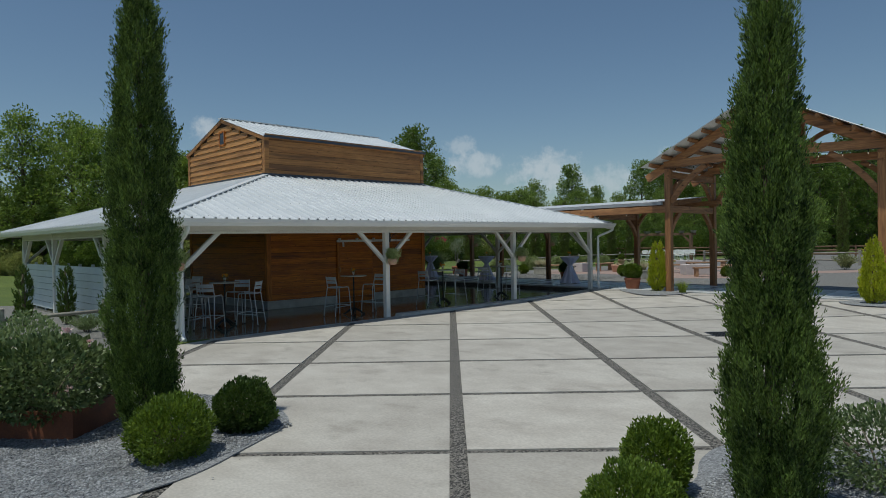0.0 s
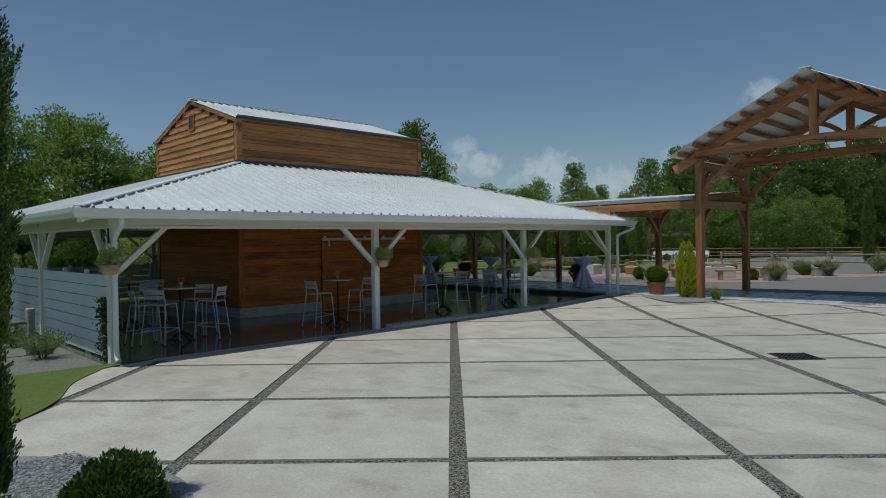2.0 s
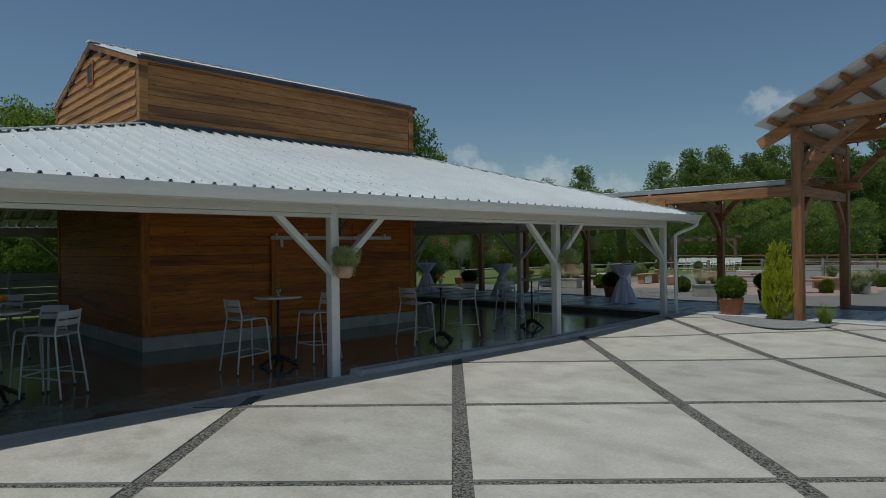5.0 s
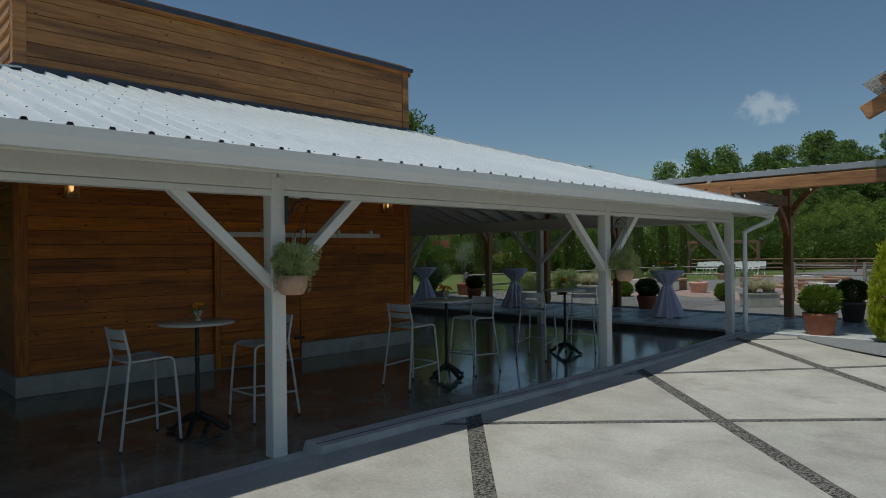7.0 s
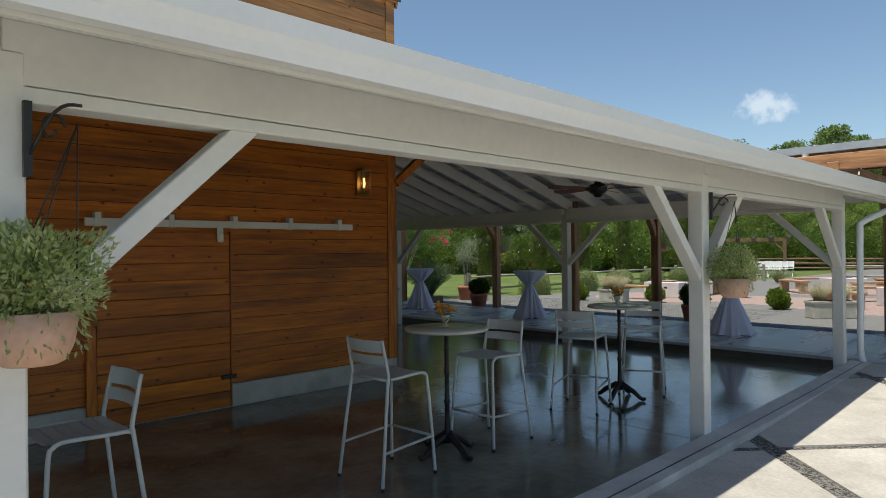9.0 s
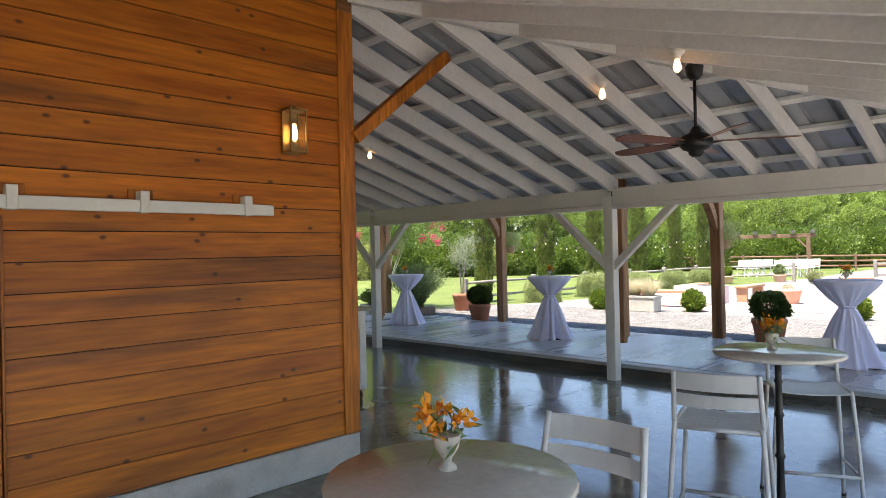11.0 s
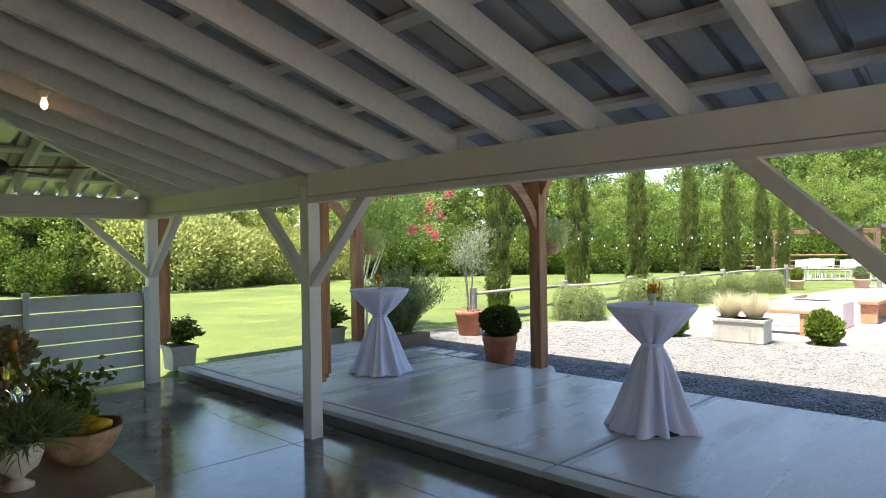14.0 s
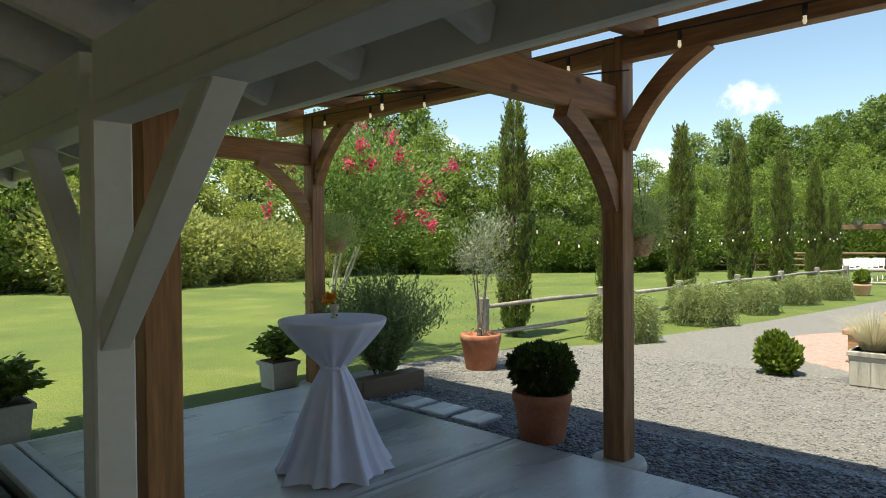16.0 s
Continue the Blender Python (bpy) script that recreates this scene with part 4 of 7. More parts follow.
breezeway = thing("breezeway", label="stained timber breezeway with curved braces and metal roof", category="breezeway")
RX, RYS = 23.45, [9.6, 12.57, 16.90, 21.55, 25.40]
PXB = 20.20
TP = 0.17
for y in RYS[1:]:
    part("post", box(RX - TP / 2, RX + TP / 2, y - TP / 2, y + TP / 2, 0.14, 3.2, bevel=0.01), M_TIMBER, breezeway)
    bm = lathe([(0.20, -0.05), (0.20, 0.11), (0.185, 0.145)], 28)
    f = part("footing", bm, M_CURB, breezeway, "round concrete footing")
    f.location = (RX, y, 0)
    # knee braces along the beam and back to the tie
    for s in (-1, 1):
        if (y == RYS[-1] and s > 0):
            continue
        part("brace", curved_brace((RX, y + s * 0.06, 2.42), (RX, y + s * 0.66, 3.07), (0, s * 0.7, -0.7), 0.11, 0.12, -0.075), M_TIMBER_Y, breezeway)
    part("brace", curved_brace((RX - 0.06, y, 1.98), (RX - 0.72, y, 2.62), (-0.7, 0, -0.7), 0.11, 0.13, -0.085), M_TIMBER_X, breezeway)
    part("tie_beam", bar((PXB - 0.05, y + 0.02, 2.74), (RX - TP / 2, y + 0.02, 2.74), 0.14, 0.23, bevel=0.008), M_TIMBER_X, breezeway)
for y in (16.86, 21.80, 25.60):
    # pendant post with a stepped foot
    bm = box(PXB - 0.075, PXB + 0.075, y - 0.075, y + 0.075, 0.52, 3.0, bevel=0.006)
    box(PXB - 0.055, PXB + 0.055, y - 0.055, y + 0.055, 0.48, 0.525, bm)
    box(PXB - 0.065, PXB + 0.02, y - 0.065, y + 0.02, 0.445, 0.485, bm)
    part("pendant_post", bm, M_TIMBER, breezeway, "hanging timber post with a stepped foot")
for a, b in zip([9.2] + RYS[1:], RYS[1:] + [26.1]):
    if b > a:
        part("beam", bar((RX, a, 3.13), (RX, b - 0.004, 3.13), 0.13, 0.18, bevel=0.008), M_TIMBER_Y, breezeway)
part("beam", bar((PXB + 0.05, 9.7, 2.86), (PXB + 0.05, 26.1, 2.86), 0.12, 0.22, bevel=0.008), M_TIMBER_Y, breezeway)
BS = (3.42 - 3.12) / (23.95 - 20.3)


def breeze_z(x):
    return 3.12 + BS * (x - 20.3)


y = 10.05
while y < 26.2:
    part("rafter", bar((20.32, y, breeze_z(20.32) - 0.115), (23.62, y, breeze_z(23.62) - 0.115), 0.09, 0.15, bevel=0.005), M_TIMBER_X, breezeway)
    y += 1.13
for x in (20.5, 21.3, 22.1, 22.9, 23.55):
    part("purlin", bar((x, 9.75, breeze_z(x) - 0.022), (x, 26.25, breeze_z(x) - 0.022), 0.09, 0.038), M_TIMBER_Y, breezeway)
ribbed("roof_sheet", breezeway, (20.3, 26.3, breeze_z(20.3)), (0, -1, 0), Vector((1, 0, BS)), Vector((-BS, 0, 1)).normalized(), 16.5, lambda d: 3.45, M_METAL, label="grey ribbed metal roofing", rib=0.016)
part("gutter", bar((20.24, 9.85, 3.06), (20.24, 26.3, 3.06), 0.11, 0.10), mat("grey_gutter", (0.30, 0.31, 0.32), (0.38, 0.39, 0.40), 2, 0.4, metal=0.3, fine=0.05), breezeway, "grey metal gutter")
part("downspout", tube(smooth_curve([(20.24, 12.95, 3.02), (20.24, 12.95, 2.88), (20.30, 12.7, 2.76), (20.36, 12.5, 2.70), (20.38, 12.42, 2.58)], 5), 0.045, 10), M_GUTTER, breezeway, "white metal downspout")

# ---- the timber-framed gable pavilion ----
gable = thing("gable_pavilion", label="open timber-framed gable pavilion with corrugated metal roof", category="pavilion")
GX = [20.2, 23.62]
GY0, GY1, GM = 3.64, 9.60, 6.60
GSL = 0.512
for gx in GX:
    for y in (GY0, GY1):
        part("post", box(gx - 0.1, gx + 0.1, y - 0.1, y + 0.1, 0.1, 4.16, bevel=0.012), M_TIMBER, gable)
    # cambered tie
    bm = curved_brace((gx, GY0 - 0.12, 4.30), (gx, GY1 + 0.12, 4.30), (0, 0, 1), 0.17, 0.24, 0.09)
    part("tie_beam", bm, M_TIMBER_Y, gable)
    for s, yp in ((1, GY0), (-1, GY1)):
        part("principal_rafter", bar((gx, GM - s * 3.75, 5.82 - GSL * 3.75), (gx, GM - s * 0.02, 5.81), 0.15, 0.24, bevel=0.01), M_TIMBER_Y, gable)
        part("knee_brace", curved_brace((gx, yp + s * 0.08, 3.05), (gx, yp + s * 1.25, 4.20), (0, s * 0.7, -0.7), 0.12, 0.16, -0.10), M_TIMBER_Y, gable)
        part("strut", curved_brace((gx, GM - s * 0.08, 4.75), (gx, GM - s * 0.85, 5.30), (0, -s * 0.65, -0.75), 0.11, 0.14, -0.10), M_TIMBER_Y, gable)
    part("king_post", box(gx - 0.09, gx + 0.09, GM - 0.1, GM + 0.1, 4.48, 5.78, bevel=0.01), M_TIMBER, gable)
for y in (GY0, GY1):
    part("plate", bar((GX[0] - 0.13, y, 3.98), (GX[1] + 0.13, y, 3.98), 0.15, 0.20, bevel=0.01), M_TIMBER_X, gable)
    part("lower_beam", bar((GX[0], y, 2.86), (GX[1], y, 2.86), 0.13, 0.22, bevel=0.01), M_TIMBER_X, gable)
    for gx, s in ((GX[0], 1), (GX[1], -1)):
        part("knee_brace", curved_brace((gx + s * 0.08, y, 3.1), (gx + s * 0.9, y, 3.9), (s * 0.7, 0, -0.7), 0.11, 0.14, -0.09), M_TIMBER_X, gable)
        part("knee_brace", curved_brace((gx + s * 0.08, y, 2.0), (gx + s * 0.8, y, 2.76), (s * 0.7, 0, -0.7), 0.11, 0.14, -0.09), M_TIMBER_X, gable)
for s in (1, -1):
    d = 0.25
    while d < 3.75:
        z = 5.82 - GSL * d + 0.175
        part("purlin", bar((19.62, GM - s * d, z), (24.2, GM - s * d, z), 0.11, 0.12, up=(0, s * GSL, 1), bevel=0.006), M_TIMBER_X, gable)
        d += 0.44
    run = 3.62
    o = (19.5, GM - s * run, 5.82 - GSL * run + 0.262) if s > 0 else (24.35, GM - s * run, 5.82 - GSL * run + 0.262)
    ribbed("roof_sheet", gable, o, (s, 0, 0), Vector((0, s, GSL)), Vector((0, -s * GSL, 1)).normalized(), 4.85, lambda q: 3.62, M_METAL, pitch=0.10, label="corrugated metal roofing", rib=0.016)
part("ridge_cap", bar((19.48, GM, 6.10), (24.37, GM, 6.10), 0.26, 0.03), M_METAL, gable)

# ---- strings of small bulbs ----
def bulb_string(a, b, n, sag, r=0.013):
    a, b = Vector(a), Vector(b)
    s = thing("string_lights", label="black festoon cable with small warm bulbs", category="string lights", group="festoon strings")
    pts = [a.lerp(b, k / (2 * n)) - Vector((0, 0, sag * 4 * (k / (2 * n)) * (1 - k / (2 * n)))) for k in range(2 * n + 1)]
    part("cable", tube(pts, 0.006, 5), M_BLACK, s)
    for k in range(1, 2 * n, 2):
        c = part("socket", tube([pts[k] - Vector((0, 0, 0.005)), pts[k] - Vector((0, 0, 0.075))], 0.015, 8), M_BLACK, s)
        bm = lathe([(0.006, -0.075 - 3.6 * r), (r * 0.8, -0.075 - 3.0 * r), (r, -0.075 - 2.0 * r), (r * 0.7, -0.075 - 0.7 * r), (0.012, -0.075)], 10)
        bb = part("bulb", bm, M_SMALLBULB, s, "small faintly glowing bulb")
        bb.location = pts[k]


for a, b, n, sag in (((RX - 0.12, 25.4, 3.16), (RX - 0.12, 21.5, 3.16), 5, 0.05), ((RX - 0.12, 21.4, 3.16), (RX - 0.12, 16.9, 3.16), 6, 0.05), ((RX - 0.12, 16.9, 3.16), (RX - 0.12, 12.6, 3.16), 6, 0.05),
                     ((RX - 0.1, 21.4, 2.95), (PXB + 0.3, 25.2, 2.78), 4, 0.04), ((GX[0] - 0.12, GY0, 4.18), (GX[0] - 0.12, GM, 4.36), 5, 0.06), ((GX[0] - 0.12, GM, 4.36), (GX[0] - 0.12, GY1, 4.18), 5, 0.06),
                     ((GX[1] - 0.12, GY0, 4.18), (GX[1] - 0.12, GY1, 4.18), 9, 0.03), ((GX[0], GY1 - 0.1, 3.86), (GX[1], GY1 - 0.1, 3.86), 4, 0.05), ((GX[0], GY1 - 0.12, 2.9), (PXB + 0.1, 14.0, 2.78), 4, 0.05)):
    bulb_string(a, b, n, sag)

# ---- slatted screens of the pavilion ----
def screen(name, a, b, z0, z1, n, out, material, gap=0.014):
    a, b, o = Vector((*a, 0)), Vector((*b, 0)), Vector((*out, 0))
    s = thing(name, label="painted horizontal board screen between pavilion posts", category="screen fence", group="board screens")
    h = (z1 - z0) / n
    for k in range(n):
        z = z0 + h * (k + 0.5)
        part("board", bar(a + Vector((0, 0, z)), b + Vector((0, 0, z)), 0.024, h - gap), material, s)
    m = max(1, int((b - a).length / 1.1))
    for k in range(m + 1):
        p = a.lerp(b, k / m) - o * 0.045
        part("upright", box(p.x - 0.035, p.x + 0.035, p.y - 0.035, p.y + 0.035, 0.0, z1 + 0.06, bevel=0.004), material, s)
    return s


screen("board_screen", (PX[0], PYS[0] + 0.1), (PX[0], PYS[1] - 0.1), 0.06, 1.42, 7, (-1, 0), M_SCREEN)
screen("board_screen", (PX[0], PYS[1] + 0.1), (PX[0], PYS[2] - 0.1), 0.06, 1.42, 7, (-1, 0), M_SCREEN)
screen("board_screen", (PX[0], PYS[2] + 0.1), (PX[0], PYS[3] - 0.1), 0.06, 1.42, 7, (-1, 0), M_SCREEN)
screen("board_screen", (PX[3] - 0.1, PYS[3]), (PX[2] + 0.1, PYS[3]), 0.05, 1.22, 6, (0, 1), M_SCREEN)
screen("board_screen", (PX[2] - 0.1, PYS[3]), (PX[1] + 0.1, PYS[3]), 0.05, 1.22, 6, (0, 1), M_SCREEN)
screen("board_screen", (PX[1] - 0.1, PYS[3]), (PX[0] + 0.1, PYS[3]), 0.05, 1.22, 6, (0, 1), M_SCREEN)

# ---- plants ----
rng = np.random.default_rng(7)


def unit(a):
    return a / np.maximum(np.linalg.norm(a, axis=1, keepdims=True), 1e-9)


def leaf_cloud(name, centres, dirs, length, width, material, parent=None, label="", spread=0.5):
    """One small diamond-shaped leaf at each centre, pointing along dirs with a random turn."""
    n = len(centres)
    d = unit(dirs + rng.normal(0, spread, (n, 3)))
    s = unit(np.cross(d, rng.normal(0, 1, (n, 3))))
    ln = length * rng.uniform(0.6, 1.3, (n, 1))
    wd = width * rng.uniform(0.7, 1.2, (n, 1))
    v = np.empty((n, 4, 3))
    v[:, 0], v[:, 2] = centres, centres + d * ln
    mid = centres + d * ln * 0.45 + np.cross(d, s) * ln * 0.08
    v[:, 1], v[:, 3] = mid + s * wd / 2, mid - s * wd / 2
    me = bpy.data.meshes.new(name)
    me.vertices.add(4 * n)
    me.vertices.foreach_set("co", v.astype(np.float32).ravel())
    me.loops.add(4 * n)
    me.loops.foreach_set("vertex_index", np.arange(4 * n, dtype=np.int32))
    me.polygons.add(n)
    me.polygons.foreach_set("loop_start", np.arange(0, 4 * n, 4, dtype=np.int32))
    me.update(calc_edges=True)
    me.materials.append(material)
    ob = new(name, me)
    ob.parent = parent
    if label:
        ob["label"] = label
    return ob


def lumps(p, seed, scale, amount):
    """A smooth uneven factor for points, from a few waves."""
    r = np.random.default_rng(seed)
    f = np.zeros(len(p))
    for _ in range(7):
        k = r.normal(0, 1, 3) * scale
        f += np.sin(p @ k + r.uniform(0, 6.28))
    return 1 + amount * f / 2.6


def sphere_points(n):
    return unit(rng.normal(0, 1, (n, 3)))


def cypress(name, h, r, n, label, size=1.0, bare=0.06, leaf=None, seed=3, profile=None, group="", category="cypress", shag=0.0, spray=1.0):
    """A columnar conifer: trunk, limbs and a spindle of upward sprays."""
    t = thing(name, label=label, category=category, group=group)
    part("trunk", tube([(0, 0, -0.05), (0.01, 0, h * 0.3), (0, 0.01, h * 0.7), (0, 0, h * 0.97)], [0.05 * r / 0.45 + 0.02, 0.045, 0.03, 0.008], 8), M_BARK, t)
    prof = profile or (lambda q: np.minimum(1.0, (q - bare + 0.03) * 9) ** 0.5 * (1 - np.clip((q - 0.5) / 0.52, 0, 1) ** 2.2) ** 0.9)
    # upward plumes stand side by side over the column, each a small spindle of sprays
    per = 36
    K = n // per
    z = rng.uniform(bare, 0.97, K * 3)
    z = z[rng.uniform(0, 1, K * 3) < 0.2 + 0.8 * prof(z)][:K]
    m = len(z)
    a = rng.uniform(0, 2 * math.pi, m)
    p0 = np.stack([np.cos(a), np.sin(a), z * h * 1.2], 1)
    rad = r * prof(z) * lumps(p0, seed, 2.6, 0.11 + shag) * lumps(p0, seed + 5, 6.0, 0.08 + shag)
    rad *= 1 - rng.uniform(0, 1, m) ** 2.2 * 0.45
    tall = size * rng.uniform(0.10, 0.24, m) * (1 + 3 * shag)
    ax = np.stack([np.cos(a) * 0.34, np.sin(a) * 0.34, np.ones(m)], 1) + rng.normal(0, 0.13, (m, 3))
    root = np.stack([np.cos(a) * rad * 0.82, np.sin(a) * rad * 0.82, z * h - tall * 0.4], 1)
    sp = rng.uniform(0, 1, (m, per, 1))
    fat = np.sin(np.pi * np.clip(sp * 0.85 + 0.12, 0, 1)) * (tall * 0.17)[:, None, None]
    off = rng.normal(0, 0.5, (m, per, 3)) * fat
    c = (root[:, None] + ax[:, None] * sp * tall[:, None, None] + off).reshape(-1, 3)
    c[:, 2] = np.maximum(c[:, 2], bare * h * 0.5)
    d = (ax[:, None] + off * 9).reshape(-1, 3)
    leaf_cloud("foliage", c, d, 0.062 * size * spray, 0.019 * size * spray, leaf or L_CYPRESS, t, spread=0.22)
    for k in range(9):
        zz, aa = h * (0.08 + 0.09 * k), k * 2.4
        rr = r * float(prof(np.array([zz / h]))[0]) * 0.75
        part("branch", tube([(0, 0, zz), (math.cos(aa) * rr * 0.6, math.sin(aa) * rr * 0.6, zz + 0.15), (math.cos(aa) * rr, math.sin(aa) * rr, zz + 0.4)], [0.014, 0.009, 0.004], 5), M_BARK, t)
    return t


def shrub(name, r, h, n, leaf, label, category="shrub", size=0.05, seed=1, flat=0.0, droop=0.0, group="", flowers=None, spiky=0.0, lift=0.0):
    """A rounded bush of leaves over a few stems."""
    t = thing(name, label=label, category=category, group=group)
    u = sphere_points(n)
    f = lumps(u, seed, 3.0, 0.07) * lumps(u, seed + 3, 8.0, 0.07) * (1 - rng.uniform(0, 1, n) ** 2.0 * 0.45)
    c = u * f[:, None] * np.array([r, r, h * 0.54])
    c[:, 2] = np.where(c[:, 2] < 0, c[:, 2] * 0.9, c[:, 2])
    c[:, 2] += h * 0.47 + lift
    c[:, 2] = np.maximum(c[:, 2], 0.02 + lift)
    d = u * (1 - droop) + np.array([0, 0, 0.45 + spiky - 1.6 * droop])
    leaf_cloud("foliage", c, d, size, size * 0.55, leaf, t, spread=0.55)
    bm = bmesh.new()
    for k in range(7):
        if r < 1 and k:
            part("branch", bm, M_BARK, t)
            bm = bmesh.new()
        aa = k * 0.9 + seed
        tube([(0.02 * math.cos(aa), 0.02 * math.sin(aa), -0.02 + lift * 0.9), (math.cos(aa) * r * 0.35, math.sin(aa) * r * 0.35, h * 0.35 + lift), (math.cos(aa) * r * 0.7, math.sin(aa) * r * 0.7, h * 0.62 + lift)], [0.014, 0.009, 0.004], 5, bm)
    part("branch" if r < 1 else "branchwork", bm, M_BARK, t)
    if flowers:
        material, count, fs = flowers
        u2 = sphere_points(count)
        u2[:, 2] = np.abs(u2[:, 2])
        base = u2 * np.array([r, r, h * 0.62]) * 1.0 + np.array([0, 0, h * 0.42 + lift])
        k = 14
        c2 = np.repeat(base, k, 0) + rng.normal(0, fs * 0.3, (count * k, 3))
        leaf_cloud("blossom", c2, np.repeat(u2, k, 0), fs, fs * 0.7, material, t, spread=0.9)
    return t


def tuft(name, r, h, n, leaf, label, category="grass", group="", lean=0.7, width=0.006):
    """A clump of arching blades."""
    t = thing(name, label=label, category=category, group=group)
    a = rng.uniform(0, 6.283, n)
    q = rng.uniform(0, 1, n) ** 0.6
    hh = h * rng.uniform(0.6, 1.1, n)
    base = np.stack([np.cos(a) * r * 0.25 * q, np.sin(a) * r * 0.25 * q, np.zeros(n)], 1)
    segs = 4
    verts, faces = [], []
    side = np.stack([-np.sin(a + rng.normal(0, 0.6, n)), np.cos(a), np.zeros(n)], 1) * width
    rows = []
    for k in range(segs + 1):
        s = k / segs
        out = r * q * lean * s ** 1.8
        p = base + np.stack([np.cos(a) * out, np.sin(a) * out, hh * (s - 0.28 * q * s ** 3)], 1)
        w = side * (1 - s * 0.92)
        rows.append((p - w, p + w))
    v = np.stack([x for row in rows for x in row], 1).reshape(-1, 3)
    m = 2 * (segs + 1)
    f = np.array([[2 * k, 2 * k + 1, 2 * k + 3, 2 * k + 2] for k in range(segs)])
    f = (np.arange(n)[:, None, None] * m + f[None]).reshape(-1, 4)
    me = bpy.data.meshes.new("grass_clump")
    me.from_pydata(v.tolist(), [], f.tolist())
    me.materials.append(leaf)
    ob = new("grass_clump", me)
    ob.parent = t
    return t


def sprigs(name, n, r, h, leaf, label, category="shrub", group="", droop=0.0, needle=0.035, per=34, upright=0.5, base=0.12):
    """Long needled sprigs that rise from the middle and arch or trail outwards."""
    t = thing(name, label=label, category=category, group=group)
    a = rng.uniform(0, 6.283, n)
    q = rng.uniform(0.05, 1.0, n) ** 0.7
    ln = rng.uniform(0.75, 1.15, n)
    s = np.linspace(0.15, 1.0, per)
    A, Q, S, LN = a[:, None], q[:, None], s[None], ln[:, None]
    out = r * Q * (S ** (1.0 + upright)) + base * Q
    up = h * LN * (S ** 0.8) * (1 - 0.45 * Q * (1 - upright * 0.5)) - droop * h * Q * S ** 2.6 * 1.5
    wob = rng.normal(0, 0.012, (n, per, 2))
    c = np.stack([np.cos(A) * out + wob[..., 0], np.sin(A) * out + wob[..., 1], np.maximum(up, 0.02)], 2).reshape(-1, 3)
    d = np.stack([np.cos(A) * (0.5 * Q + 0 * S), np.sin(A) * (0.5 * Q + 0 * S), (0.9 - 2.2 * droop * Q * S)], 2).reshape(-1, 3)
    leaf_cloud("foliage", c, d, needle, needle * 0.28, leaf, t, spread=0.55)
    for k in range(5):
        aa = k * 1.3
        part("branch", tube([(0.03 * math.cos(aa), 0.03 * math.sin(aa), -0.02), (math.cos(aa) * r * 0.3, math.sin(aa) * r * 0.3, h * 0.4), (math.cos(aa) * r * 0.5, math.sin(aa) * r * 0.5, h * 0.52)], [0.012, 0.008, 0.003], 5), M_BARK, t)
    return t


def tree(name, h, spread_r, n, leaf, label, seed, bole=0.25, size=0.27, clumps=64, category="tree", group="", pine=False, tall=1.0, droop=0.0):
    """A tapered trunk, limbs to each clump, and a crown of many leaf sprays with gaps."""
    r = np.random.default_rng(seed)
    t = thing(name, label=label, category=category, group=group)
    tr = 0.012 * h + 0.05
    lean = r.normal(0, 0.02 * h, 2)
    tp = [Vector((lean[0] * s, lean[1] * s, h * 0.93 * s - 0.1)) for s in (0, 0.25, 0.5, 0.75, 1)]
    part("trunk", tube(tp, [tr * 1.25, tr, tr * 0.75, tr * 0.45, tr * 0.12], 9), M_BARK, t)
    bm = bmesh.new()
    cs, ds = [], []
    per = n // clumps
    for k in range(clumps):
        q = (k + 0.5) / clumps
        z = h * (bole + (0.97 - bole) * min(1.0, max(0.0, q + r.uniform(-0.05, 0.04))))
        if pine:
            env = spread_r * (1.05 - q) ** 0.62 * r.uniform(0.55, 1.1)
        else:
            env = spread_r * math.sqrt(max(0.02, 1 - (2 * q - 0.85) ** 2 * 0.82)) * r.uniform(0.5, 1.05)
        a = k * 2.399 + r.uniform(-0.9, 0.9)
        c = np.array([lean[0] * z / h + math.cos(a) * env * 0.72, lean[1] * z / h + math.sin(a) * env * 0.72, z])
        cr = spread_r * r.uniform(0.17, 0.34) * (0.85 if pine else 1.0)
        u = unit(r.normal(0, 1, (per, 3)))
        f = lumps(u, seed * 50 + k, 3.0, 0.2) * (1 - r.uniform(0, 1, per) ** 2.5 * 0.6)
        cs.append(c + u * (f * cr)[:, None] * np.array([1, 1, 0.62 * tall]))
        dd = u + np.array([0, 0, 0.25 - droop])
        ds.append(dd)
        root = Vector((lean[0] * z / h, lean[1] * z / h, z - 0.10 * h * (0.4 if pine else 1)))
        cv = Vector(c)
        tube([root, root.lerp(cv, 0.55) + Vector((0, 0, 0.03 * h)), cv], [tr * 0.38 * (1.2 - q), tr * 0.2, 0.01], 5, bm)
    part("branchwork", bm, M_BARK, t)
    leaf_cloud("crown", np.concatenate(cs), np.concatenate(ds), size, size * 0.6, leaf, t, spread=0.6)
    return t


def uv(u, v, z=0.0):
    return ((u + v) * S2, (u - v) * S2, z)


def put(ob, x, y, z=0.0, turn=0.0, scale=1.0):
    ob.location, ob.rotation_euler, ob.scale = (x, y, z), (0, 0, turn), (scale,) * 3
    return ob


